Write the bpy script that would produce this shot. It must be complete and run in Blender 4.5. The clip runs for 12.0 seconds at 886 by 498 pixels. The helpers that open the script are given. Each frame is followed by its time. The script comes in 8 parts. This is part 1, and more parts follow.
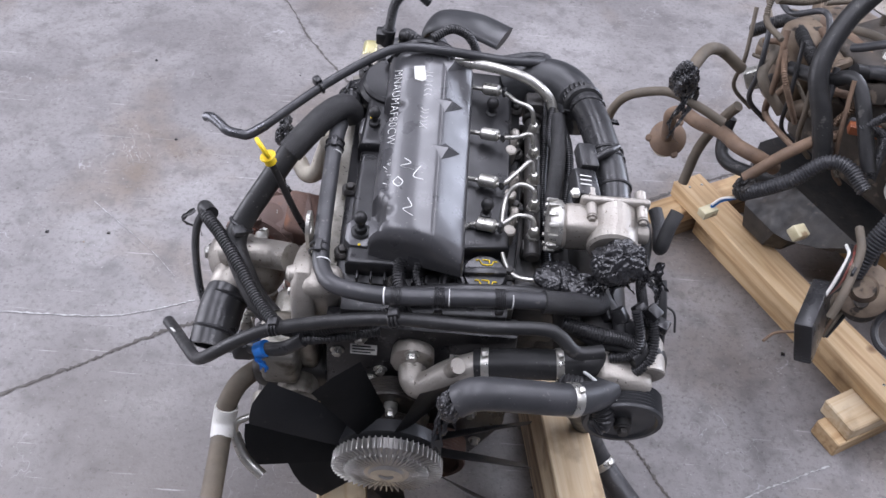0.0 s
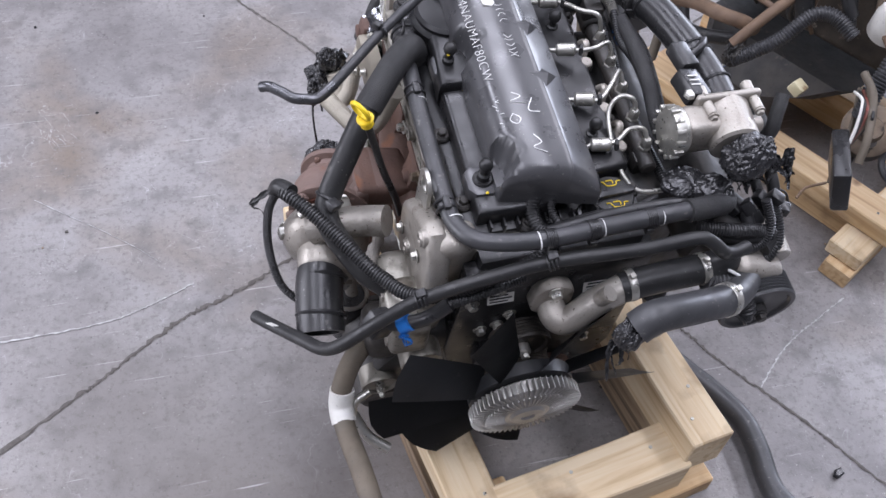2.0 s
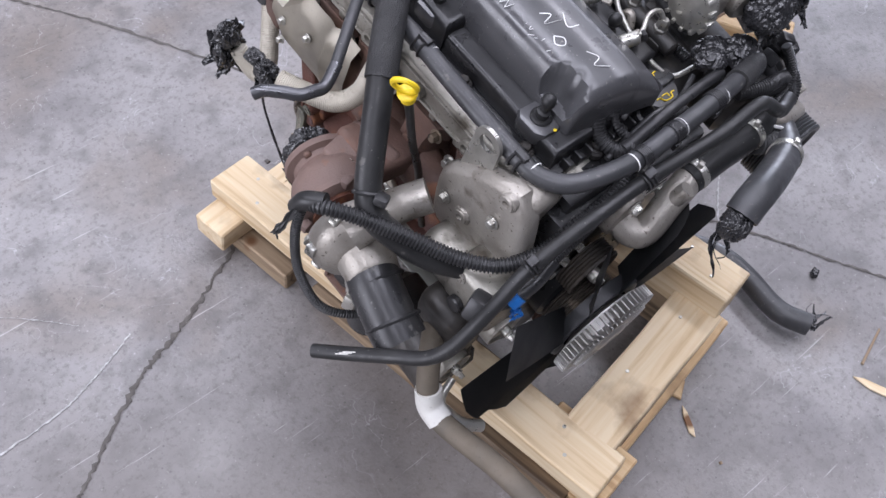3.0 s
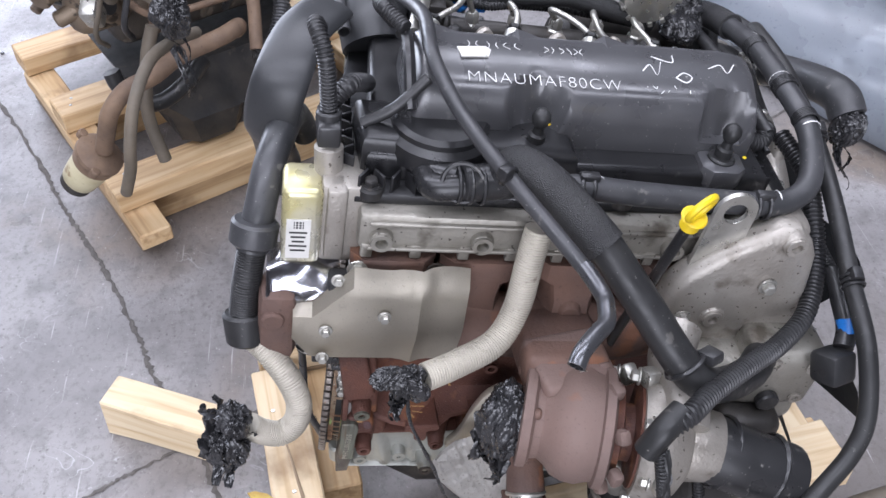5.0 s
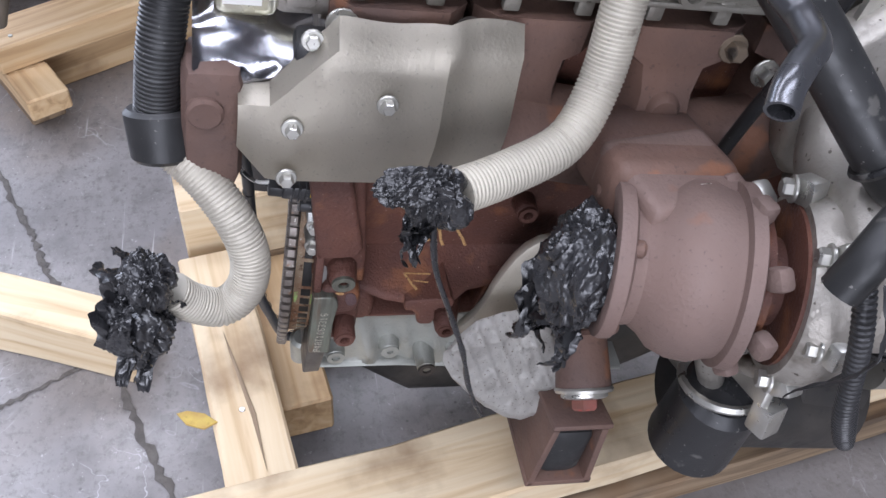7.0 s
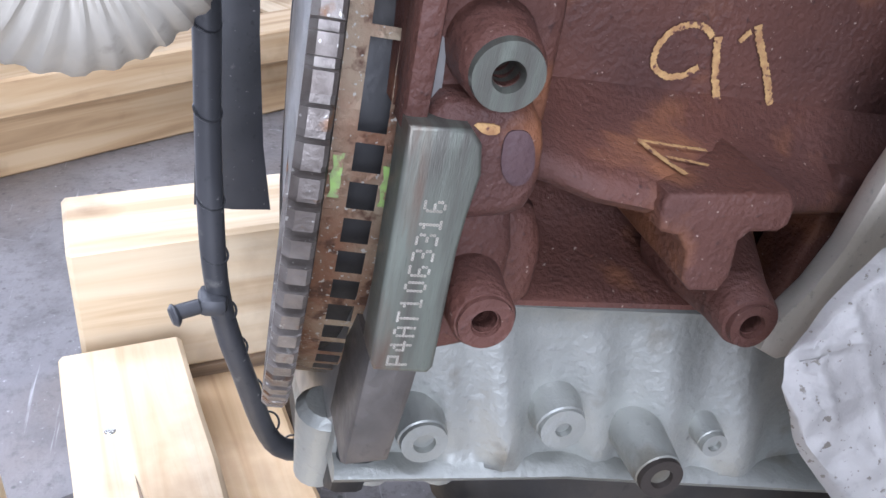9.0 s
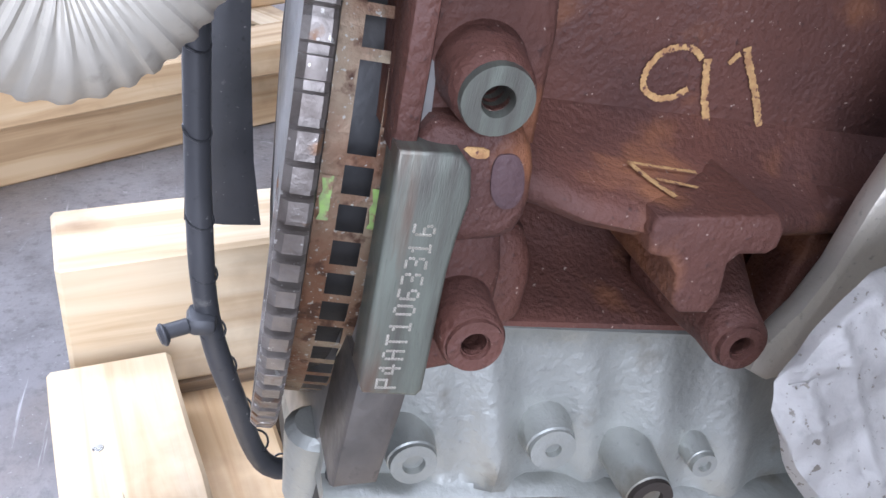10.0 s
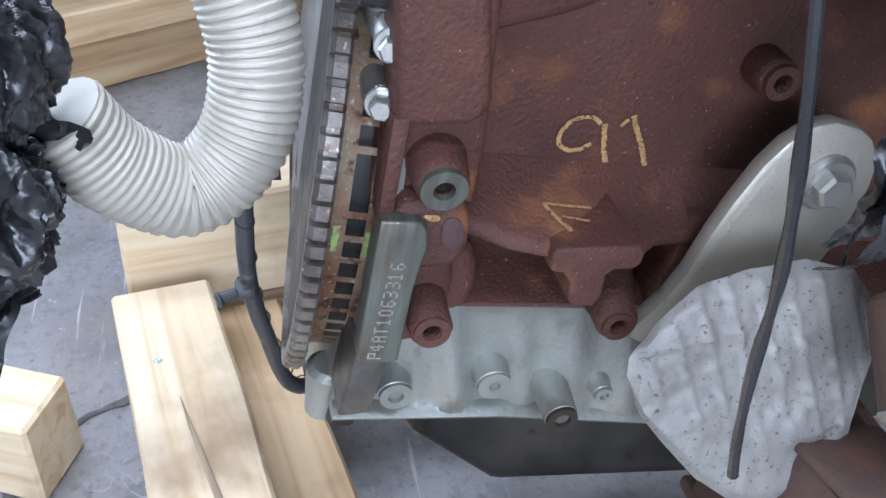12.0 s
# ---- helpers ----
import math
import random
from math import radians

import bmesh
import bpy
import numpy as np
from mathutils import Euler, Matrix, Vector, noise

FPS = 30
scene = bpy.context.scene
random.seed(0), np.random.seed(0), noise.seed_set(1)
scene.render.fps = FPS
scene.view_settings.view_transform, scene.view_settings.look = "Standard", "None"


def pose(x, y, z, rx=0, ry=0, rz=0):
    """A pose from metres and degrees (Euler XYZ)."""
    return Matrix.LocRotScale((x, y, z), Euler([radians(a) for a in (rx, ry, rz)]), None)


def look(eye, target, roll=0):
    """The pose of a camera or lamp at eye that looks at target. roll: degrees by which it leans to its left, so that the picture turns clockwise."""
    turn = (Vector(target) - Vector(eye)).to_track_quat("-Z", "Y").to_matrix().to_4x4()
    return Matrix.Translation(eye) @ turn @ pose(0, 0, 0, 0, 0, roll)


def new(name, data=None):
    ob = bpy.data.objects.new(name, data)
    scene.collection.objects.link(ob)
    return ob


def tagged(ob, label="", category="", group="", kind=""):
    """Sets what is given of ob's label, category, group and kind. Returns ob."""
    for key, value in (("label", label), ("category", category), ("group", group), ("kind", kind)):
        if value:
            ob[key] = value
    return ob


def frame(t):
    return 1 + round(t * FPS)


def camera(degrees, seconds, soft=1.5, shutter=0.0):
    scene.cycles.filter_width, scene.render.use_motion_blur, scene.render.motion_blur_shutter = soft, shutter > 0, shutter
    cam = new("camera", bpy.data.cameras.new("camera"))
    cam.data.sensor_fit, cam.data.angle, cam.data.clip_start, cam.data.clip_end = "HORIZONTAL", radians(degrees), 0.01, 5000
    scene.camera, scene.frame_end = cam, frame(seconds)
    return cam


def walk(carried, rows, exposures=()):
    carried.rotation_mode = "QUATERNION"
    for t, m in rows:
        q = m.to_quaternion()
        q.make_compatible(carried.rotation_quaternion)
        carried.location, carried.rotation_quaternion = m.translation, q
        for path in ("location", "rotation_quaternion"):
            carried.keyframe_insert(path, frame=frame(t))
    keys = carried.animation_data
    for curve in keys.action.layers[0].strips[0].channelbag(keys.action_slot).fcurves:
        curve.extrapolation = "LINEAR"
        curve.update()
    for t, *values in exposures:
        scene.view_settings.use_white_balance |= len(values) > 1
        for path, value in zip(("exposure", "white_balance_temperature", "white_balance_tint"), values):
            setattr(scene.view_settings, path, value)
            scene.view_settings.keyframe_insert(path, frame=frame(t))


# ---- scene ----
cam = camera(50.6, 12.0)
PATH = [
    (0, (-0.018, -0.253, 1.695), (0.01, 1.134, 0.254), 5.3),
    (0.5, (-0.021, -0.239, 1.689), (0.006, 1.146, 0.247), 5.4),
    (1, (-0.084, -0.212, 1.683), (-0.015, 1.148, 0.219), 5.9),
    (1.5, (-0.28, -0.179, 1.688), (-0.032, 1.102, 0.172), 5.7),
    (2, (-0.465, -0.108, 1.659), (-0.031, 1.066, 0.099), 7.4),
    (2.5, (-0.605, 0.07, 1.623), (-0.001, 1.06, -0.006), 8.2),
    (3, (-0.785, 0.251, 1.563), (0.077, 0.99, -0.083), 10.9),
    (3.5, (-0.85, 0.493, 1.471), (0.316, 1.006, -0.071), 9.9),
    (3.7, (-0.828, 0.622, 1.375), (0.468, 1.056, -0.085), 7.5),
    (5.3, (-0.859, 1.114, 1.321), (0.543, 0.879, -0.086), 1.1),
    (5.5, (-0.858, 1.121, 1.311), (0.528, 0.861, -0.107), 1.7),
    (6, (-0.868, 1.132, 1.303), (0.51, 0.863, -0.121), 2.0),
    (6.5, (-0.836, 1.114, 1.222), (0.512, 0.855, -0.233), 2.3),
    (6.8, (-0.758, 1.132, 1.09), (0.562, 0.828, -0.382), 4.0),
    (7, (-0.681, 1.134, 0.987), (0.653, 0.829, -0.471), 4.0),
    (7.1, (-0.639, 1.139, 0.947), (0.682, 0.835, -0.523), 4.7),
    (7.5, (-0.532, 1.15, 0.737), (0.924, 0.841, -0.599), 4.3),
    (7.7, (-0.491, 1.158, 0.661), (1.039, 0.813, -0.58), 3.4),
    (9.3, (-0.395, 1.168, 0.49), (1.305, 0.725, -0.466), 3.4),
    (9.5, (-0.394, 1.168, 0.49), (1.305, 0.718, -0.465), 3.5),
    (10, (-0.395, 1.167, 0.494), (1.307, 0.71, -0.452), 3.6),
    (10.5, (-0.397, 1.167, 0.494), (1.304, 0.71, -0.453), 3.4),
    (11, (-0.413, 1.163, 0.513), (1.285, 0.703, -0.438), 3.5),
    (11.5, (-0.447, 1.164, 0.55), (1.225, 0.727, -0.457), 3.5),
    (12, (-0.478, 1.177, 0.61), (1.082, 0.757, -0.57), 4.4),
]
walk(cam, [(t, look(eye, target, roll)) for t, eye, target, roll in PATH],
     exposures=[(0, 0.0, 6120, 19), (3.7, -0.1, 6120, 19), (5.3, 0.06, 6050, 17), (6.5, 0.06, 6000, 17), (7.0, 0.06, 5950, 17), (7.5, 0.34, 5850, 18), (9.3, 0.68, 5520, 17), (11, 0.78, 5520, 17), (11.5, 0.86, 5450, 16), (12.0, 0.33, 5350, 11)])

# ---- world and light ----
world = bpy.data.worlds.new("world")
scene.world = world
world.use_nodes = True
wn = world.node_tree
sky = wn.nodes.new("ShaderNodeTexSky")
sky.sky_type = "NISHITA"
sky.sun_disc = False
sky.sun_elevation, sky.sun_rotation = radians(48), radians(70)
wn.links.new(sky.outputs[0], wn.nodes["Background"].inputs[0])
wn.nodes["Background"].inputs[1].default_value = 0.1


def area_lamp(name, at, aim, sx, sy, power, colour):
    data = bpy.data.lights.new(name, "AREA")
    data.shape, data.size, data.size_y, data.energy, data.color = "RECTANGLE", sx, sy, power, colour
    ob = new(name, data)
    ob.matrix_world = look(at, aim)
    return ob


# daylight in the assumed roof lights and in the open east gate of the hall
for k, sx in enumerate((-3.2, 0.3, 4.4)):
    area_lamp("skylight_lamp", (sx, 2.0, 5.9), (sx, 2.0, 0), 1.3, 9.0, (400, 330, 380)[k], (0.95, 0.965, 1.0))
area_lamp("gate_lamp", (8.3, 6.2, 2.3), (0, 4.6, 0.9), 6.6, 4.4, 760, (0.86, 0.92, 1.0))
# added fill from the west; the wall behind it has no opening
area_lamp("gate_lamp", (-6.6, 2.0, 2.0), (0, 1.6, 0.5), 4.5, 3.6, 340, (0.95, 0.97, 1.0))


# ---- materials ----
def surf(name, c1, c2, scale=12.0, rough=0.5, metal=0.0, bump=0.15, bscale=180.0, rvar=0.12, spot=None, spot_at=0.62, sscale=30.0, coat=0.0, stretch=None, spec=0.5, spot_w=0.06, speck=None, speck_at=0.7, speck_scale=700):
    m = bpy.data.materials.new(name)
    m.use_nodes = True
    t = m.node_tree
    b = t.nodes["Principled BSDF"]
    tc = t.nodes.new("ShaderNodeTexCoord")
    vec = tc.outputs["Object"]
    if stretch:
        mp = t.nodes.new("ShaderNodeMapping")
        mp.inputs["Scale"].default_value = stretch
        t.links.new(vec, mp.inputs[0])
        vec = mp.outputs[0]

    def noise_tex(s, detail):
        n = t.nodes.new("ShaderNodeTexNoise")
        n.inputs["Scale"].default_value, n.inputs["Detail"].default_value = s, detail
        t.links.new(vec, n.inputs["Vector"])
        return n.outputs[0]

    def ramp(src, a, z):
        r = t.nodes.new("ShaderNodeMapRange")
        r.inputs["From Min"].default_value, r.inputs["From Max"].default_value = a, z
        t.links.new(src, r.inputs[0])
        return r.outputs[0]

    def mix(f, x, y):
        q = t.nodes.new("ShaderNodeMix")
        q.data_type = "RGBA"
        t.links.new(f, q.inputs[0])
        for s, v in ((q.inputs[6], x), (q.inputs[7], y)):
            if isinstance(v, tuple):
                s.default_value = (*v, 1)
            else:
                t.links.new(v, s)
        return q.outputs[2]
    big = noise_tex(scale, 6)
    fine = noise_tex(bscale, 4)
    col = mix(ramp(big, 0.35, 0.65), c1, c2)
    dark = tuple(0.6 * v for v in c1)
    col = mix(ramp(fine, 0.62, 0.8), col, dark)
    if spot:
        col = mix(ramp(noise_tex(sscale, 8), spot_at, spot_at + spot_w), col, spot)
    if speck:
        col = mix(ramp(noise_tex(speck_scale, 2), speck_at, speck_at + 0.04), col, speck)
    t.links.new(col, b.inputs["Base Color"])
    rr = t.nodes.new("ShaderNodeMapRange")
    rr.inputs["To Min"].default_value, rr.inputs["To Max"].default_value = max(rough - rvar, 0.05), min(rough + rvar, 1)
    rr.inputs["From Min"].default_value, rr.inputs["From Max"].default_value = 0.3, 0.7
    t.links.new(noise_tex(scale * 2.7, 5), rr.inputs[0])
    t.links.new(rr.outputs[0], b.inputs["Roughness"])
    b.inputs["Metallic"].default_value = metal
    b.inputs["Coat Weight"].default_value = coat
    b.inputs["Specular IOR Level"].default_value = spec
    if bump:
        bp = t.nodes.new("ShaderNodeBump")
        bp.inputs["Strength"].default_value, bp.inputs["Distance"].default_value = bump, 0.0015
        t.links.new(fine, bp.inputs["Height"])
        t.links.new(bp.outputs[0], b.inputs["Normal"])
    return m


M = {}
M["cover"] = surf("cover_plastic", (0.05, 0.05, 0.053), (0.062, 0.062, 0.065), 9, 0.33, bump=0.03, bscale=500, spot=(0.1, 0.1, 0.1), spot_at=0.66, sscale=70, spec=0.65, coat=0.3, speck=(0.22, 0.215, 0.2), speck_at=0.71, speck_scale=260)
M["cover"].node_tree.nodes["Principled BSDF"].inputs["Coat Roughness"].default_value = 0.16
M["plastic"] = surf("black_plastic", (0.016, 0.016, 0.017), (0.026, 0.026, 0.027), 9, 0.33, bump=0.08, bscale=600, spot=(0.09, 0.088, 0.083), spot_at=0.66, sscale=60, speck=(0.16, 0.155, 0.145), speck_at=0.7, speck_scale=240)
M["moulding"] = surf("cam_cover_moulding", (0.011, 0.011, 0.012), (0.017, 0.017, 0.018), 12, 0.36, bump=0.08, bscale=500, spot=(0.05, 0.049, 0.046), spot_at=0.68, sscale=50)
M["rubber"] = surf("black_rubber", (0.016, 0.016, 0.0165), (0.026, 0.026, 0.026), 25, 0.42, spec=0.4, bump=0.08, bscale=300, spot=(0.07, 0.067, 0.062), spot_at=0.66, sscale=60, speck=(0.14, 0.135, 0.125), speck_at=0.71, speck_scale=300)
M["conduit"] = surf("conduit_plastic", (0.018, 0.018, 0.019), (0.03, 0.03, 0.031), 20, 0.38, bump=0.04, bscale=300)
M["greyrubber"] = surf("grey_rubber", (0.032, 0.033, 0.035), (0.05, 0.05, 0.053), 20, 0.4, spec=0.5, bump=0.06, bscale=250, spot=(0.11, 0.107, 0.1), spot_at=0.66, sscale=80, speck=(0.18, 0.175, 0.165), speck_at=0.71, speck_scale=300)
M["grime"] = surf("grimy_metal", (0.03, 0.026, 0.022), (0.08, 0.066, 0.052), 14, 0.6, 0.1, bump=0.4, bscale=120, spot=(0.16, 0.13, 0.1), spot_at=0.6)
M["dark"] = surf("dark_greasy_metal", (0.02, 0.02, 0.02), (0.048, 0.043, 0.038), 18, 0.5, 0.2, bump=0.25, bscale=120, spot=(0.07, 0.058, 0.048), spot_at=0.64)
M["fan"] = surf("fan_plastic", (0.024, 0.025, 0.027), (0.036, 0.037, 0.039), 6, 0.4, bump=0.06, bscale=300, spot=(0.07, 0.068, 0.064), spot_at=0.68, sscale=40)
M["alu"] = surf("cast_aluminium", (0.4, 0.375, 0.335), (0.3, 0.275, 0.24), 16, 0.4, 0.5, bump=0.5, bscale=240, spot=(0.13, 0.11, 0.085), spot_at=0.6, sscale=26, spot_w=0.14, speck=(0.1, 0.085, 0.07), speck_at=0.68, speck_scale=160)
M["aludirt"] = surf("oily_aluminium", (0.33, 0.315, 0.275), (0.22, 0.205, 0.175), 14, 0.4, 0.5, bump=0.45, bscale=200, spot=(0.09, 0.078, 0.06), spot_at=0.57, sscale=24, spot_w=0.14, speck=(0.07, 0.06, 0.05), speck_at=0.67, speck_scale=150)
M["pan"] = surf("pan_aluminium", (0.38, 0.385, 0.35), (0.27, 0.275, 0.245), 16, 0.42, 0.45, bump=0.35, bscale=300, spot=(0.16, 0.145, 0.11), spot_at=0.62, sscale=30, spot_w=0.12)
M["machined"] = surf("machined_steel", (0.46, 0.45, 0.43), (0.34, 0.33, 0.31), 30, 0.42, 0.7, bump=0.05, bscale=400)
M["zinc"] = surf("zinc_plated", (0.55, 0.54, 0.5), (0.42, 0.41, 0.37), 40, 0.35, 0.8, bump=0.05, bscale=300)
M["darktube"] = surf("dark_tube", (0.13, 0.132, 0.14), (0.09, 0.09, 0.095), 20, 0.3, 0.75, bump=0.05, bscale=200, rvar=0.08)
M["chrome"] = surf("chrome_tube", (0.6, 0.61, 0.64), (0.5, 0.5, 0.53), 20, 0.15, 1.0, bump=0.0, rvar=0.06)
M["iron"] = surf("rusty_cast_iron", (0.1, 0.062, 0.05), (0.15, 0.085, 0.062), 14, 0.72, bump=0.5, bscale=230, spot=(0.2, 0.09, 0.05), spot_at=0.63, sscale=20)
M["turbine"] = surf("turbine_iron", (0.145, 0.1, 0.085), (0.175, 0.115, 0.095), 10, 0.68, bump=0.45, bscale=320, spot=(0.2, 0.1, 0.065), spot_at=0.66, sscale=14)
M["block"] = surf("rusty_block", (0.062, 0.029, 0.0235), (0.12, 0.049, 0.033), 13, 0.62, bump=0.7, bscale=420, spot=(0.23, 0.095, 0.042), spot_at=0.56, sscale=24, rvar=0.15, spec=0.32, spot_w=0.16, speck=(0.34, 0.25, 0.2), speck_at=0.72, speck_scale=520)
M["smudge"] = surf("primer_smudge", (0.06, 0.032, 0.034), (0.075, 0.04, 0.04), 60, 0.7, bump=0.5, bscale=420)
M["ringsteel"] = surf("ring_gear_steel", (0.24, 0.215, 0.19), (0.12, 0.1, 0.085), 60, 0.42, 0.5, bump=0.3, bscale=420, spot=(0.16, 0.09, 0.05), spot_at=0.6, sscale=70, speck=(0.4, 0.38, 0.34), speck_at=0.68, speck_scale=400)
M["drum"] = surf("drum_steel", (0.46, 0.38, 0.26), (0.26, 0.13, 0.07), 40, 0.5, 0.35, bump=0.4, bscale=500, spot=(0.12, 0.06, 0.035), spot_at=0.57, sscale=160, spot_w=0.1, speck=(0.5, 0.47, 0.4), speck_at=0.64, speck_scale=600)
M["lime"] = surf("lime_paint", (0.26, 0.4, 0.1), (0.2, 0.22, 0.1), 300, 0.6, bump=0.2, spot=(0.2, 0.12, 0.07), spot_at=0.52, sscale=260)
M["pad"] = surf("machined_pad", (0.19, 0.205, 0.165), (0.12, 0.115, 0.095), 24, 0.42, 0.6, bump=0.12, bscale=300, stretch=(1, 8, 1), spot=(0.14, 0.08, 0.055), spot_at=0.6, sscale=14, spot_w=0.15)
M["shield"] = surf("shield_steel", (0.53, 0.49, 0.41), (0.43, 0.395, 0.325), 9, 0.4, 0.55, bump=0.15, bscale=420, spot=(0.25, 0.215, 0.16), spot_at=0.68, sscale=12)
M["foil"] = surf("heat_foil", (0.62, 0.6, 0.56), (0.46, 0.44, 0.41), 28, 0.5, 0.2, bump=0.5, bscale=140, spot=(0.27, 0.24, 0.2), spot_at=0.62, sscale=420, spot_w=0.05)
M["flex"] = surf("flex_sleeve", (0.47, 0.435, 0.36), (0.39, 0.36, 0.3), 25, 0.55, 0.25, bump=0.15, bscale=200, spot=(0.24, 0.21, 0.17), spot_at=0.64, sscale=60, spot_w=0.1)
M["bag"] = surf("black_bag", (0.012, 0.012, 0.013), (0.026, 0.026, 0.028), 30, 0.27, bump=0.2, bscale=220, rvar=0.1, spec=0.7)
M["yellow"] = surf("yellow_plastic", (0.75, 0.55, 0.01), (0.7, 0.5, 0.01), 20, 0.4, bump=0.02)
M["blue"] = surf("blue_tape", (0.01, 0.12, 0.42), (0.015, 0.16, 0.5), 40, 0.4, bump=0.05)
M["white"] = surf("white_marker", (0.75, 0.75, 0.74), (0.62, 0.62, 0.6), 90, 0.5, bump=0.0)
M["label"] = surf("paper_label", (0.68, 0.67, 0.63), (0.6, 0.59, 0.55), 30, 0.5, bump=0.0)
M["ink"] = surf("ink", (0.03, 0.03, 0.03), (0.04, 0.04, 0.04), 30, 0.6, bump=0.0)
M["chalk"] = surf("yellow_chalk", (0.5, 0.31, 0.12), (0.34, 0.18, 0.075), 300, 0.85, bump=0.5, bscale=500, spot=(0.12, 0.05, 0.035), spot_at=0.58, sscale=420)
M["leaf"] = surf("dry_leaf", (0.5, 0.36, 0.07), (0.38, 0.24, 0.06), 60, 0.6, bump=0.2)
M["gold"] = surf("yellow_passivated", (0.55, 0.5, 0.25), (0.62, 0.6, 0.5), 18, 0.3, 0.6, bump=0.05)
M["ivory"] = surf("ivory_plastic", (0.55, 0.5, 0.33), (0.45, 0.4, 0.25), 20, 0.4, bump=0.05, spot=(0.25, 0.18, 0.1), spot_at=0.64)
M["brownhose"] = surf("aged_hose", (0.12, 0.08, 0.055), (0.19, 0.125, 0.08), 22, 0.75, bump=0.2, bscale=220)
M["mudhose"] = surf("muddy_hose", (0.14, 0.115, 0.085), (0.1, 0.085, 0.065), 18, 0.7, bump=0.15, bscale=220)
M["wornsteel"] = surf("worn_steel", (0.075, 0.068, 0.06), (0.16, 0.14, 0.12), 30, 0.5, 0.5, bump=0.4, bscale=150, spot=(0.03, 0.025, 0.02), spot_at=0.6)
M["tanmetal"] = surf("dirty_metal", (0.22, 0.17, 0.12), (0.13, 0.1, 0.075), 22, 0.6, 0.4, bump=0.4, bscale=160, spot=(0.04, 0.032, 0.026), spot_at=0.58)
M["red"] = surf("red_paint", (0.2, 0.06, 0.045), (0.13, 0.055, 0.04), 60, 0.6, bump=0.2, spot=(0.3, 0.05, 0.04), spot_at=0.6, sscale=80)
M["orange"] = surf("orange_plastic", (0.4, 0.12, 0.04), (0.33, 0.1, 0.04), 30, 0.5, bump=0.05)
M["panel"] = surf("painted_panel", (0.33, 0.36, 0.4), (0.27, 0.3, 0.34), 2.5, 0.28, bump=0.03, bscale=90, spot=(0.42, 0.44, 0.47), spot_at=0.7, sscale=9, coat=0.3)
M["wall"] = surf("plaster", (0.16, 0.16, 0.165), (0.12, 0.12, 0.125), 1.5, 0.85, bump=0.2, bscale=60)
M["crack"] = surf("crack_dirt", (0.075, 0.068, 0.062), (0.12, 0.11, 0.1), 60, 0.9, bump=0.6, bscale=300)
M["scratch"] = surf("floor_scratch", (0.5, 0.495, 0.49), (0.3, 0.295, 0.29), 90, 0.8, bump=0.3, bscale=200)


def braided():
    m = surf("braided_sleeve", (0.02, 0.02, 0.021), (0.03, 0.03, 0.03), 20, 0.5, bump=0)
    t = m.node_tree
    b = t.nodes["Principled BSDF"]
    tc = t.nodes.new("ShaderNodeTexCoord")
    ck = t.nodes.new("ShaderNodeTexVoronoi")
    ck.inputs["Scale"].default_value = 800
    t.links.new(tc.outputs["Object"], ck.inputs["Vector"])
    bp = t.nodes.new("ShaderNodeBump")
    bp.inputs["Strength"].default_value, bp.inputs["Distance"].default_value = 0.6, 0.002
    t.links.new(ck.outputs[0], bp.inputs["Height"])
    t.links.new(bp.outputs[0], b.inputs["Normal"])
    return m


M["braid"] = braided()


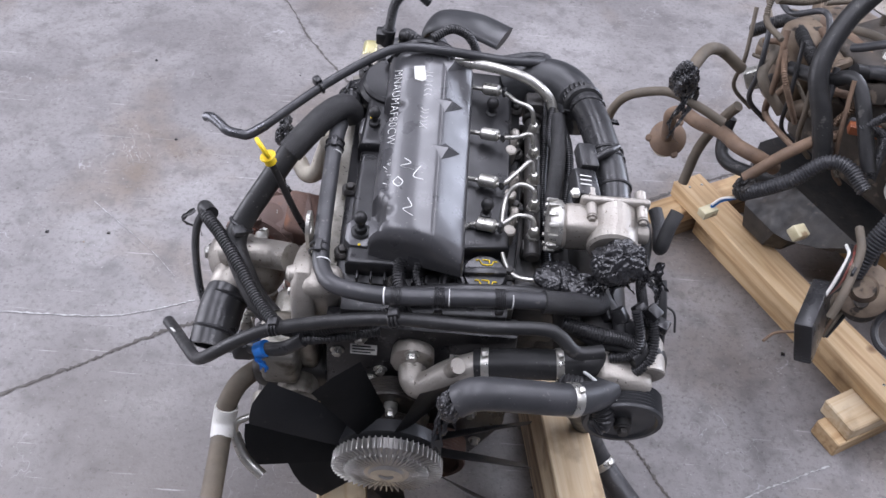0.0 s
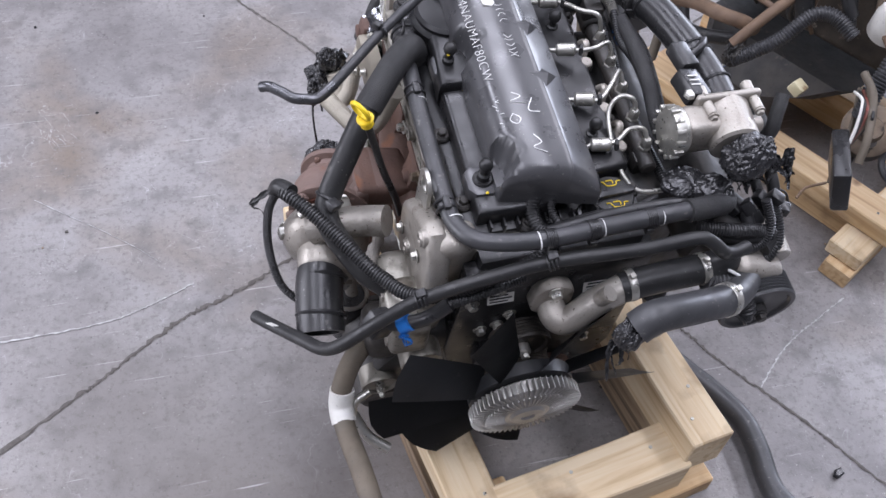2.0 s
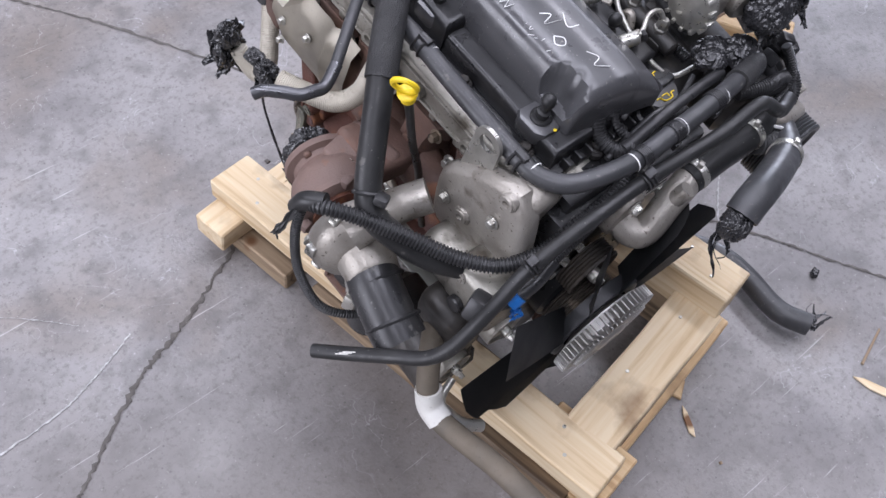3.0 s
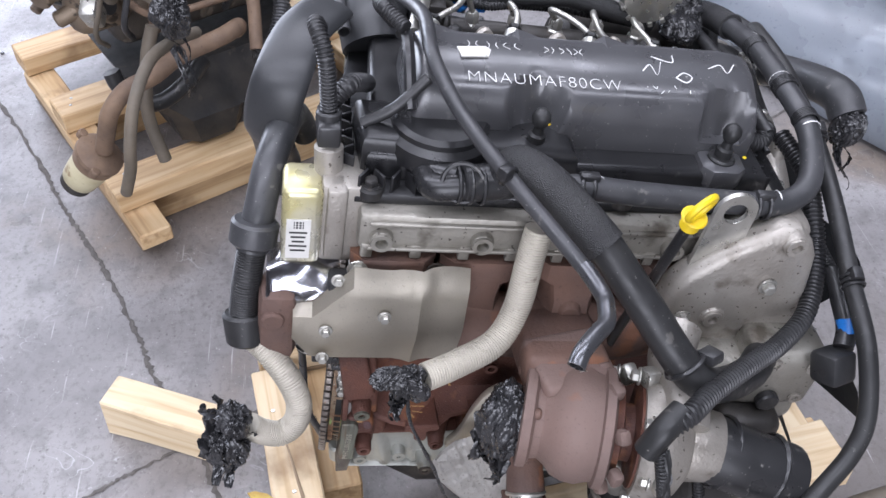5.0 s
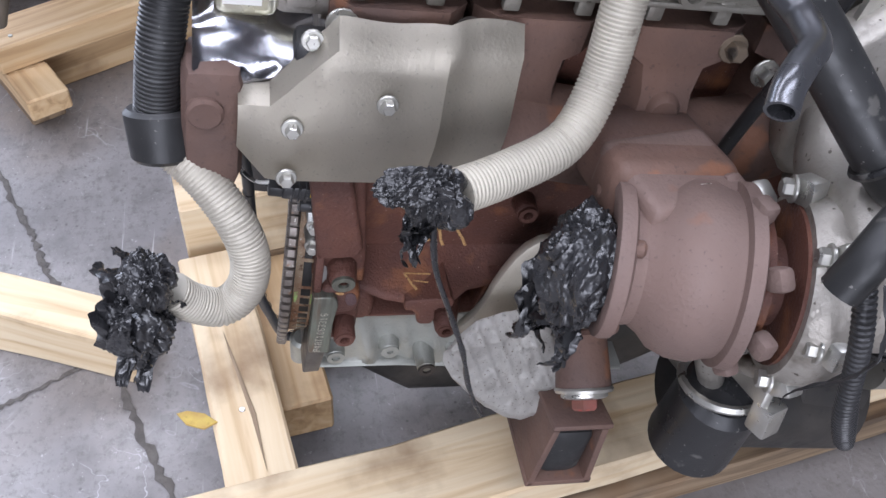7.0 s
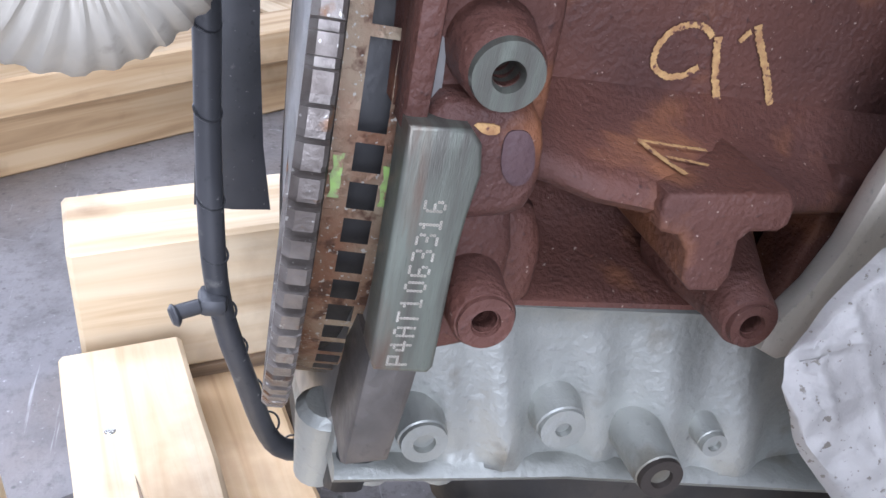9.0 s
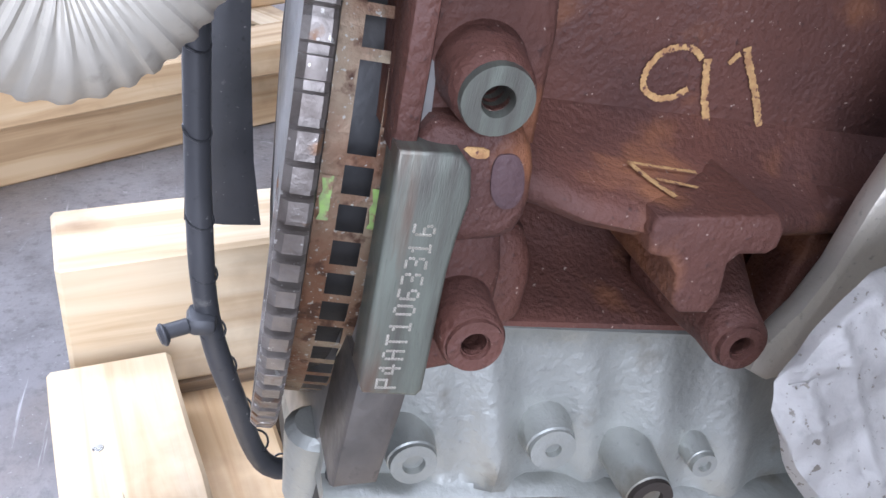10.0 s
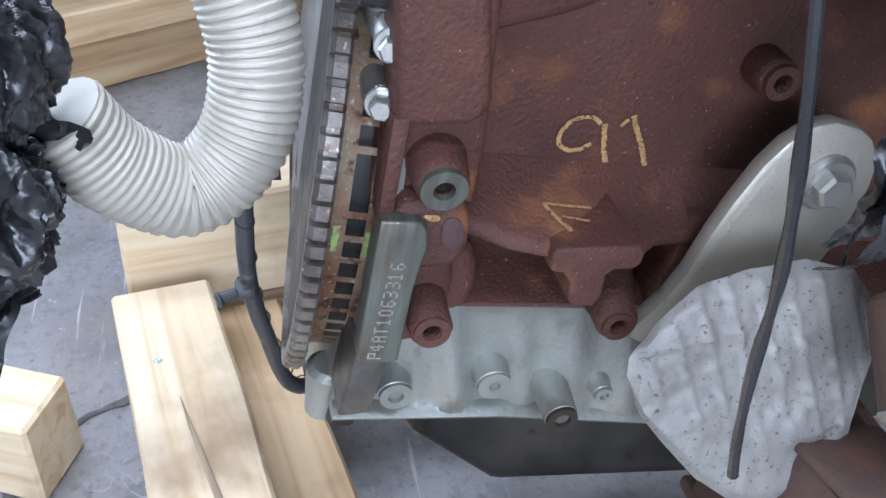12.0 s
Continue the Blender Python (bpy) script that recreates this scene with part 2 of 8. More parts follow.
def pine(name, c1, c2, c3):
    m = bpy.data.materials.new(name)
    m.use_nodes = True
    t = m.node_tree
    b = t.nodes["Principled BSDF"]
    tc = t.nodes.new("ShaderNodeTexCoord")
    oi = t.nodes.new("ShaderNodeObjectInfo")
    ad = t.nodes.new("ShaderNodeVectorMath")
    ad.operation = "ADD"
    cm = t.nodes.new("ShaderNodeCombineXYZ")
    sc = t.nodes.new("ShaderNodeMath")
    sc.operation = "MULTIPLY"
    sc.inputs[1].default_value = 37.0
    t.links.new(oi.outputs["Random"], sc.inputs[0])
    t.links.new(sc.outputs[0], cm.inputs[0])
    t.links.new(sc.outputs[0], cm.inputs[2])
    t.links.new(tc.outputs["Object"], ad.inputs[0])
    t.links.new(cm.outputs[0], ad.inputs[1])
    mp = t.nodes.new("ShaderNodeMapping")
    mp.inputs["Scale"].default_value = (1.6, 30, 30)
    t.links.new(ad.outputs[0], mp.inputs[0])
    g = t.nodes.new("ShaderNodeTexNoise")
    g.inputs["Scale"].default_value, g.inputs["Detail"].default_value, g.inputs["Distortion"].default_value = 2.2, 8, 0.6
    t.links.new(mp.outputs[0], g.inputs["Vector"])
    r = t.nodes.new("ShaderNodeValToRGB")
    r.color_ramp.elements[0].position, r.color_ramp.elements[0].color = 0.33, (*c3, 1)
    r.color_ramp.elements[1].position, r.color_ramp.elements[1].color = 0.62, (*c1, 1)
    e = r.color_ramp.elements.new(0.46)
    e.color = (*c2, 1)
    t.links.new(g.outputs[0], r.inputs[0])
    st = t.nodes.new("ShaderNodeTexNoise")
    st.inputs["Scale"].default_value, st.inputs["Detail"].default_value = 9, 8
    t.links.new(ad.outputs[0], st.inputs["Vector"])
    mr = t.nodes.new("ShaderNodeMapRange")
    mr.inputs["From Min"].default_value, mr.inputs["From Max"].default_value = 0.56, 0.78
    t.links.new(st.outputs[0], mr.inputs[0])
    mx = t.nodes.new("ShaderNodeMix")
    mx.data_type = "RGBA"
    mx.inputs[7].default_value = (0.2, 0.115, 0.055, 1)
    t.links.new(mr.outputs[0], mx.inputs[0])
    t.links.new(r.outputs[0], mx.inputs[6])
    # knots
    kn = t.nodes.new("ShaderNodeTexVoronoi")
    kn.inputs["Scale"].default_value = 5.5
    t.links.new(ad.outputs[0], kn.inputs["Vector"])
    kr = t.nodes.new("ShaderNodeMapRange")
    kr.inputs["From Min"].default_value, kr.inputs["From Max"].default_value = 0.1, 0.06
    t.links.new(kn.outputs["Distance"], kr.inputs[0])
    k2 = t.nodes.new("ShaderNodeMix")
    k2.data_type = "RGBA"
    k2.inputs[7].default_value = (0.16, 0.075, 0.03, 1)
    t.links.new(kr.outputs[0], k2.inputs[0])
    t.links.new(mx.outputs[2], k2.inputs[6])
    t.links.new(k2.outputs[2], b.inputs["Base Color"])
    b.inputs["Roughness"].default_value = 0.7
    bp = t.nodes.new("ShaderNodeBump")
    bp.inputs["Strength"].default_value, bp.inputs["Distance"].default_value = 0.35, 0.003
    t.links.new(g.outputs[0], bp.inputs["Height"])
    t.links.new(bp.outputs[0], b.inputs["Normal"])
    return m


M["wood"] = pine("pale_pine", (0.68, 0.56, 0.38), (0.63, 0.49, 0.31), (0.52, 0.38, 0.22))
M["wood2"] = pine("honey_pine", (0.6, 0.44, 0.255), (0.53, 0.36, 0.19), (0.4, 0.26, 0.13))
# darker pine for several of the lowest boards, the split and small litter
M["darkwood"] = pine("dark_pine", (0.3, 0.22, 0.14), (0.2, 0.14, 0.085), (0.1, 0.07, 0.045))


def concrete():
    m = surf("concrete", (0.185, 0.174, 0.171), (0.285, 0.274, 0.271), 2.4, 0.42, bump=0.45, bscale=160, rvar=0.18, spot=(0.15, 0.142, 0.142), spot_at=0.48, sscale=3.3, spot_w=0.28)
    t = m.node_tree
    b = t.nodes["Principled BSDF"]
    tc = t.nodes.new("ShaderNodeTexCoord")
    src = b.inputs["Base Color"].links[0].from_socket

    def layer(src, tex, out, a, z, colour, amount=1.0):
        t.links.new(tc.outputs["Object"], tex.inputs["Vector"])
        r = t.nodes.new("ShaderNodeMapRange")
        r.inputs["From Min"].default_value, r.inputs["From Max"].default_value, r.inputs["To Max"].default_value = a, z, amount
        t.links.new(tex.outputs[out], r.inputs[0])
        q = t.nodes.new("ShaderNodeMix")
        q.data_type = "RGBA"
        q.inputs[7].default_value = (*colour, 1)
        t.links.new(r.outputs[0], q.inputs[0])
        t.links.new(src, q.inputs[6])
        return q.outputs[2]
    n1 = t.nodes.new("ShaderNodeTexNoise")
    n1.inputs["Scale"].default_value, n1.inputs["Detail"].default_value, n1.inputs["Distortion"].default_value = 2.1, 10, 0.5
    src = layer(src, n1, 0, 0.52, 0.7, (0.165, 0.13, 0.1), 0.85)
    n2 = t.nodes.new("ShaderNodeTexNoise")
    n2.inputs["Scale"].default_value, n2.inputs["Detail"].default_value = 16, 12
    src = layer(src, n2, 0, 0.5, 0.74, (0.125, 0.118, 0.116), 0.8)
    # pale scrapes
    w = t.nodes.new("ShaderNodeTexNoise")
    w.inputs["Scale"].default_value, w.inputs["Detail"].default_value, w.inputs["Distortion"].default_value = 7, 3, 1.8
    a = t.nodes.new("ShaderNodeMath")
    a.operation = "SUBTRACT"
    a.inputs[1].default_value = 0.5
    t.links.new(tc.outputs["Object"], w.inputs["Vector"])
    t.links.new(w.outputs[0], a.inputs[0])
    ab = t.nodes.new("ShaderNodeMath")
    ab.operation = "ABSOLUTE"
    t.links.new(a.outputs[0], ab.inputs[0])
    r = t.nodes.new("ShaderNodeMapRange")
    r.inputs["From Min"].default_value, r.inputs["From Max"].default_value = 0.006, 0.001
    t.links.new(ab.outputs[0], r.inputs[0])
    n3 = t.nodes.new("ShaderNodeTexNoise")
    n3.inputs["Scale"].default_value, n3.inputs["Detail"].default_value = 5, 6
    t.links.new(tc.outputs["Object"], n3.inputs["Vector"])
    r3 = t.nodes.new("ShaderNodeMapRange")
    r3.inputs["From Min"].default_value, r3.inputs["From Max"].default_value, r3.inputs["To Max"].default_value = 0.52, 0.66, 0.55
    t.links.new(n3.outputs[0], r3.inputs[0])
    mu = t.nodes.new("ShaderNodeMath")
    mu.operation = "MULTIPLY"
    t.links.new(r.outputs[0], mu.inputs[0])
    t.links.new(r3.outputs[0], mu.inputs[1])
    q = t.nodes.new("ShaderNodeMix")
    q.data_type = "RGBA"
    q.inputs[7].default_value = (0.5, 0.5, 0.51, 1)
    t.links.new(mu.outputs[0], q.inputs[0])
    t.links.new(src, q.inputs[6])
    n4 = t.nodes.new("ShaderNodeTexNoise")
    n4.inputs["Scale"].default_value, n4.inputs["Detail"].default_value, n4.inputs["Roughness"].default_value = 70, 10, 0.75
    fine = layer(q.outputs[2], n4, 0, 0.5, 0.66, (0.1, 0.093, 0.088), 0.7)
    n5 = t.nodes.new("ShaderNodeTexNoise")
    n5.inputs["Scale"].default_value, n5.inputs["Detail"].default_value, n5.inputs["Roughness"].default_value = 110, 6, 0.7
    fine = layer(fine, n5, 0, 0.62, 0.72, (0.52, 0.51, 0.5), 0.75)
    # broad dark brown patch with a ragged edge round one point of the floor
    far = t.nodes.new("ShaderNodeVectorMath")
    far.operation = "DISTANCE"
    far.inputs[1].default_value = (-0.55, 0.2, 0.0)
    t.links.new(tc.outputs["Object"], far.inputs[0])
    edge = t.nodes.new("ShaderNodeTexNoise")
    edge.inputs["Scale"].default_value, edge.inputs["Detail"].default_value, edge.inputs["Roughness"].default_value = 3.2, 9, 0.65
    t.links.new(tc.outputs["Object"], edge.inputs["Vector"])
    blur = t.nodes.new("ShaderNodeMath")
    blur.operation = "ADD"
    t.links.new(far.outputs["Value"], blur.inputs[0])
    t.links.new(edge.outputs[0], blur.inputs[1])
    patch_fade = t.nodes.new("ShaderNodeMapRange")
    patch_fade.inputs["From Min"].default_value, patch_fade.inputs["From Max"].default_value, patch_fade.inputs["To Max"].default_value = 1.5, 0.85, 0.62
    t.links.new(blur.outputs[0], patch_fade.inputs[0])
    # mixes the patch's brown over the floor colour
    oil = t.nodes.new("ShaderNodeMix")
    oil.data_type = "RGBA"
    oil.inputs[7].default_value = (0.115, 0.098, 0.082, 1)
    t.links.new(patch_fade.outputs[0], oil.inputs[0])
    t.links.new(fine, oil.inputs[6])
    fine = oil.outputs[2]
    # fine pale scratches in two directions
    for turn, seed in ((0.5, 0.0), (-0.9, 4.0)):
        mp = t.nodes.new("ShaderNodeMapping")
        mp.inputs["Rotation"].default_value, mp.inputs["Scale"].default_value, mp.inputs["Location"].default_value = (0, 0, turn), (1.6, 42, 1), (seed, seed, 0)
        t.links.new(tc.outputs["Object"], mp.inputs[0])
        sn = t.nodes.new("ShaderNodeTexNoise")
        sn.inputs["Scale"].default_value, sn.inputs["Detail"].default_value, sn.inputs["Roughness"].default_value = 2.4, 5, 0.6
        t.links.new(mp.outputs[0], sn.inputs["Vector"])
        sr = t.nodes.new("ShaderNodeMapRange")
        sr.inputs["From Min"].default_value, sr.inputs["From Max"].default_value, sr.inputs["To Max"].default_value = 0.665, 0.72, 0.55
        t.links.new(sn.outputs[0], sr.inputs[0])
        sm = t.nodes.new("ShaderNodeMix")
        sm.data_type = "RGBA"
        sm.inputs[7].default_value = (0.5, 0.49, 0.48, 1)
        t.links.new(sr.outputs[0], sm.inputs[0])
        t.links.new(fine, sm.inputs[6])
        fine = sm.outputs[2]
    # small dark specks of grit
    v = t.nodes.new("ShaderNodeTexVoronoi")
    v.inputs["Scale"].default_value = 45
    src = layer(fine, v, "Distance", 0.11, 0.06, (0.09, 0.085, 0.08), 0.75)
    t.links.new(src, b.inputs["Base Color"])
    return m


M["concrete"] = concrete()


# ---- shaping helpers ----
def V(p):
    return Vector(p)


def add_box(bm, c, s, rot=(0, 0, 0), bevel=0.003, seg=2):
    tmp = bmesh.new()
    bmesh.ops.create_cube(tmp, size=1, matrix=Matrix.Diagonal((*s, 1)))
    if bevel:
        bmesh.ops.bevel(tmp, geom=tmp.edges[:], offset=min(bevel, min(s) * 0.45), segments=seg, affect="EDGES", profile=0.5)
    tmp.transform(pose(*c, *rot))
    merge(bm, tmp)
    return bm


def merge(bm, tmp):
    me = bpy.data.meshes.new("tmp")
    tmp.to_mesh(me)
    tmp.free()
    bm.from_mesh(me)
    bpy.data.meshes.remove(me)


def frame_of(d):
    return V(d).normalized().to_track_quat("Z", "Y").to_matrix()


def add_lathe(bm, base, d, profile, seg=24):
    """Revolves (radius, height) pairs about the axis d from base."""
    q, base = frame_of(d), V(base)
    rings = []
    for r, h in profile:
        if r < 1e-5:
            rings.append([bm.verts.new(base + q @ V((0, 0, h)))])
        else:
            rings.append([bm.verts.new(base + q @ V((r * math.cos(a), r * math.sin(a), h))) for a in (2 * math.pi * i / seg for i in range(seg))])
    for a, b in zip(rings, rings[1:]):
        for i in range(seg):
            j = (i + 1) % seg
            if len(a) == 1 and len(b) == 1:
                continue
            if len(a) == 1:
                bm.faces.new((a[0], b[i], b[j]))
            elif len(b) == 1:
                bm.faces.new((a[i], a[j], b[0]))
            else:
                bm.faces.new((a[i], a[j], b[j], b[i]))
    return bm


def add_cyl(bm, p0, p1, r, r2=None, seg=20, bevel=0.002):
    p0, p1 = V(p0), V(p1)
    h = (p1 - p0).length
    r2 = r if r2 is None else r2
    c = min(bevel, h * 0.4, r * 0.4, r2 * 0.4)
    return add_lathe(bm, p0, p1 - p0, [(0, 0), (r - c, 0), (r, c), (r2, h - c), (r2 - c, h), (0, h)], seg)


def add_bored(bm, p0, p1, R, r, seg=28):
    """A boss with a bore in its end."""
    p0, p1 = V(p0), V(p1)
    h = (p1 - p0).length
    return add_lathe(bm, p0, p1 - p0, [(R * 1.12, 0), (R * 1.04, h - 0.006), (R, h - 0.0015), (R - 0.0015, h), (r, h), (r, max(h - 0.026, 0.001)), (0, max(h - 0.026, 0.001))], seg)


def spline(pts, steps=7):
    """Points of a smooth curve through pts, each with its own radius."""
    P = [np.array(p, float) for p in pts]
    P = [2 * P[0] - P[1]] + P + [2 * P[-1] - P[-2]]
    out = []
    for i in range(1, len(P) - 2):
        a, b, c, d = P[i - 1:i + 3]
        for k in range(steps):
            u = k / steps
            out.append(0.5 * (2 * b + (c - a) * u + (2 * a - 5 * b + 4 * c - d) * u * u + (3 * b - a - 3 * c + d) * u ** 3))
    out.append(P[-2])
    return out


def add_tube(bm, pts, r, seg=14, steps=7, ribs=None, flat=1.0, open_end=False, smooth_path=True, wobble=0.0):
    """A hose through pts. ribs: (depth, pitch) of its rings. open_end: a wall's thickness at both ends."""
    C = spline(pts, steps) if smooth_path else [np.array(p, float) for p in pts]
    if ribs:
        depth, pitch = ribs
        L = [0.0]
        for a, b in zip(C, C[1:]):
            L.append(L[-1] + float(np.linalg.norm(b - a)))
        n = max(int(L[-1] / pitch), 2) * 4
        s = np.linspace(0, L[-1], n + 1)
        A = np.array(C)
        C = [np.array([np.interp(v, L, A[:, k]) for k in range(3)]) for v in s]
        rad = [r - (depth if i % 4 in (0, 3) else 0) for i in range(n + 1)]
    else:
        rad = [r * (1 + wobble * noise.noise(V(c) * 40)) for c in C]
    T = [(C[min(i + 1, len(C) - 1)] - C[max(i - 1, 0)]) for i in range(len(C))]
    T = [t / (np.linalg.norm(t) + 1e-9) for t in T]
    up = np.array([0, 0, 1.0]) if abs(T[0][2]) < 0.9 else np.array([1.0, 0, 0])
    n1 = np.cross(T[0], up)
    n1 /= np.linalg.norm(n1)
    rings = []
    ends = [(C[0], T[0], rad[0])] + list(zip(C, T, rad)) + [(C[-1], T[-1], rad[-1])]
    for k, (c, t, q) in enumerate(ends):
        n1 = n1 - t * float(n1 @ t)
        n1 /= np.linalg.norm(n1) + 1e-9
        n2 = np.cross(t, n1)
        f = (0.78 if k in (0, len(ends) - 1) else 1.0)
        rings.append([bm.verts.new(V(c + q * f * (math.cos(a) * n1 + flat * math.sin(a) * n2))) for a in (2 * math.pi * i / seg for i in range(seg))])
    for a, b in zip(rings, rings[1:]):
        for i in range(seg):
            j = (i + 1) % seg
            bm.faces.new((a[i], b[i], b[j], a[j]))
    for ring, k, t in ((rings[0], 1, T[0]), (rings[-1], -1, -T[-1])):
        if open_end:
            deep = [bm.verts.new(v.co + V(t) * r * 1.6) for v in ring]
            for i in range(seg):
                j = (i + 1) % seg
                bm.faces.new((ring[i], ring[j], deep[j], deep[i]) if k > 0 else (ring[j], ring[i], deep[i], deep[j]))
            bm.faces.new(deep)
        else:
            bm.faces.new(ring)
    return bm


def add_prism(bm, outline, x0, x1, bevel=0.004, seg=2, axis="x", rounds=0):
    """A plate with an outline in the two other axes, from x0 to x1 along axis."""
    if rounds:
        pts = outline
        for _ in range(rounds):
            nxt = []
            for a, b in zip(pts, pts[1:] + pts[:1]):
                nxt += [(a[0] * 0.78 + b[0] * 0.22, a[1] * 0.78 + b[1] * 0.22), (a[0] * 0.22 + b[0] * 0.78, a[1] * 0.22 + b[1] * 0.78)]
            pts = nxt
        outline = pts
    tmp = bmesh.new()

    def at(p, h):
        return {"x": (h, p[0], p[1]), "y": (p[0], h, p[1]), "z": (p[0], p[1], h)}[axis]
    lo = [tmp.verts.new(at(p, x0)) for p in outline]
    hi = [tmp.verts.new(at(p, x1)) for p in outline]
    n = len(outline)
    for i in range(n):
        j = (i + 1) % n
        tmp.faces.new((lo[i], lo[j], hi[j], hi[i]))
    tmp.faces.new(lo[::-1])
    top = tmp.faces.new(hi)
    bmesh.ops.recalc_face_normals(tmp, faces=tmp.faces[:])
    if bevel:
        edges = [e for e in tmp.edges if len(set(v in hi for v in e.verts)) == 1]
        bmesh.ops.bevel(tmp, geom=edges, offset=bevel, segments=seg, affect="EDGES", profile=0.5)
    merge(bm, tmp)
    return bm


def add_bolt(bm, p, d, r=0.008, h=0.007, washer=True):
    d = V(d).normalized()
    p = V(p)
    if washer:
        add_cyl(bm, p, p + d * 0.0025, r * 1.45, seg=16, bevel=0.0006)
        p = p + d * 0.0022
    add_lathe(bm, p, d, [(0, 0), (r, 0), (r, h * 0.8), (r * 0.8, h), (0, h)], 6)
    return bm


def add_ring(bm, c, d, R, r, seg=24, side=8):
    q, c = frame_of(d), V(c)
    rings = []
    for i in range(seg):
        a = 2 * math.pi * i / seg
        o = V((math.cos(a), math.sin(a), 0))
        rings.append([bm.verts.new(c + q @ (o * (R + r * math.cos(b)) + V((0, 0, r * math.sin(b))))) for b in (2 * math.pi * k / side for k in range(side))])
    for i in range(seg):
        a, b = rings[i], rings[(i + 1) % seg]
        for k in range(side):
            l = (k + 1) % side
            bm.faces.new((a[k], b[k], b[l], a[l]))
    return bm


def add_crumple(bm, c, s, seed=0, rough=0.35, level=5, freq=3.2):
    """A crumpled plastic wrapping with creases."""
    tmp = bmesh.new()
    bmesh.ops.create_icosphere(tmp, subdivisions=6, radius=1)
    off = V((seed * 7.3, seed * 3.1, seed * 1.7))
    rnd = random.Random(seed)
    pull = V((rnd.uniform(-0.5, 0.5), rnd.uniform(-0.5, 0.5), 1)).normalized()
    for v in tmp.verts:
        n = v.co.normalized()
        # folds run along the direction in which the film is pulled
        w = n - pull * (0.86 * n.dot(pull)) + 0.3 * noise.noise_vector(n * 1.5 + off)
        a = 0.7 * noise.noise(w * 1.3 + off) + 0.75 * (0.28 - abs(noise.noise(w * 2.6 + off))) + 0.42 * (0.28 - abs(noise.noise(w * 6.5 + off)))
        u = w + 0.25 * noise.noise_vector(n * 5 + off)
        a += 0.13 * (0.25 - abs(noise.noise(u * 11 + off)))
        v.co = n * (0.82 + 0.7 * rough * a)
    tmp.transform(Matrix.Translation(c) @ Matrix.Diagonal((*s, 1)))
    merge(bm, tmp)
    return bm


def add_tatter(bm, p, length, width, seed=0, d=(0, 0, -1)):
    """A torn strip that hangs from p."""
    rnd = random.Random(seed)
    n, m = 34, 9
    d = V(d).normalized()
    side = d.cross(V((rnd.uniform(-1, 1), rnd.uniform(-1, 1), 0.3))).normalized()
    third = d.cross(side)
    off = V((seed * 1.7, seed * 0.9, 0))
    rows = []
    for i in range(n + 1):
        u = i / n
        w = width * (1 - 0.8 * u) * (0.8 + 0.5 * noise.noise(V((u * 9, seed, 0)))) * (0.55 + 0.45 * min(1, u * 5))
        c = V(p) + d * length * u + third * (0.16 * length * math.sin(5 * u + seed)) + side * (0.12 * length * math.sin(3 * u + 2 * seed))
        row = []
        for k in range(m):
            f = 2 * k / (m - 1) - 1
            # pleats along the strip and small creases across it
            h = 0.5 * abs((f * 1.7 + 0.4 * noise.noise(V((u * 4, f, 0)) + off)) % 1 - 0.5) + 0.55 * noise.noise(V((u * 11, f * 2.2, 2)) + off)
            row.append(bm.verts.new(c + side * w * (f + 0.25 * noise.noise(V((u * 8, f * 3, 7)) + off)) + third * w * h))
        rows.append(row)
    for a, b in zip(rows, rows[1:]):
        for k in range(m - 1):
            bm.faces.new((a[k], a[k + 1], b[k + 1], b[k]))
    return bm


def part(name, bm, material, parent=None, label="", angle=38):
    if parent is not None and parent.type == "EMPTY" and "world_base" in parent:
        bm.transform(parent.matrix_basis.inverted())
    bmesh.ops.recalc_face_normals(bm, faces=bm.faces[:])
    me = bpy.data.meshes.new(name)
    bm.to_mesh(me)
    bm.free()
    me.materials.append(M[material] if isinstance(material, str) else material)
    me.shade_smooth()
    me.set_sharp_from_angle(angle=radians(angle))
    ob = new(name, me)
    ob.parent = parent
    if label:
        ob["label"] = label
    return ob


def thing(name, base, label, category, kind="", group=""):
    ob = new(name)
    ob.empty_display_size = 0.05
    ob.matrix_basis = base
    return tagged(ob, label, category, group, kind)


def B():
    return bmesh.new()


def lettering(name, text, size, m, material, parent, depth=0.0006, spacing=1.0, thin=0.0):
    cu = bpy.data.curves.new(name, "FONT")
    cu.body, cu.size, cu.extrude, cu.space_character = text, size, depth, spacing
    cu.align_x, cu.align_y, cu.offset = "CENTER", "CENTER", -thin
    ob = new(name, cu)
    me = bpy.data.meshes.new_from_object(ob)
    bpy.data.objects.remove(ob)
    bpy.data.curves.remove(cu)
    me.transform(m)
    me.materials.clear()
    me.materials.append(M[material])
    ob = new(name, me)
    ob.parent = parent
    return ob


# ---- the hall ----
floor = B()
add_box(floor, (0.5, 1.5, -0.1), (16, 16, 0.2), bevel=0)
tagged(part("floor", floor, "concrete"), "worn grey concrete workshop floor with stains and scrapes", "floor", kind="structure")
# walls and roof are out of view, added to shape light and reflections
for nm, c, s in (("wall_west", (-7.6, 1.5, 3), (0.2, 16, 6)), ("wall_south", (0.5, -6.6, 3), (16, 0.2, 6)), ("wall_north", (0.5, 9.6, 3), (16, 0.2, 6)),
                 ("wall_east", (8.6, 1.5, 5.3), (0.2, 16, 1.4)), ("wall_east_south", (8.6, -1.8, 2.3), (0.2, 9.4, 4.6))):
    w = B()
    add_box(w, c, s, bevel=0)
    tagged(part(nm, w, "wall"), "unseen dim grey wall added to close the hall", "wall", kind="structure")
ceil = B()
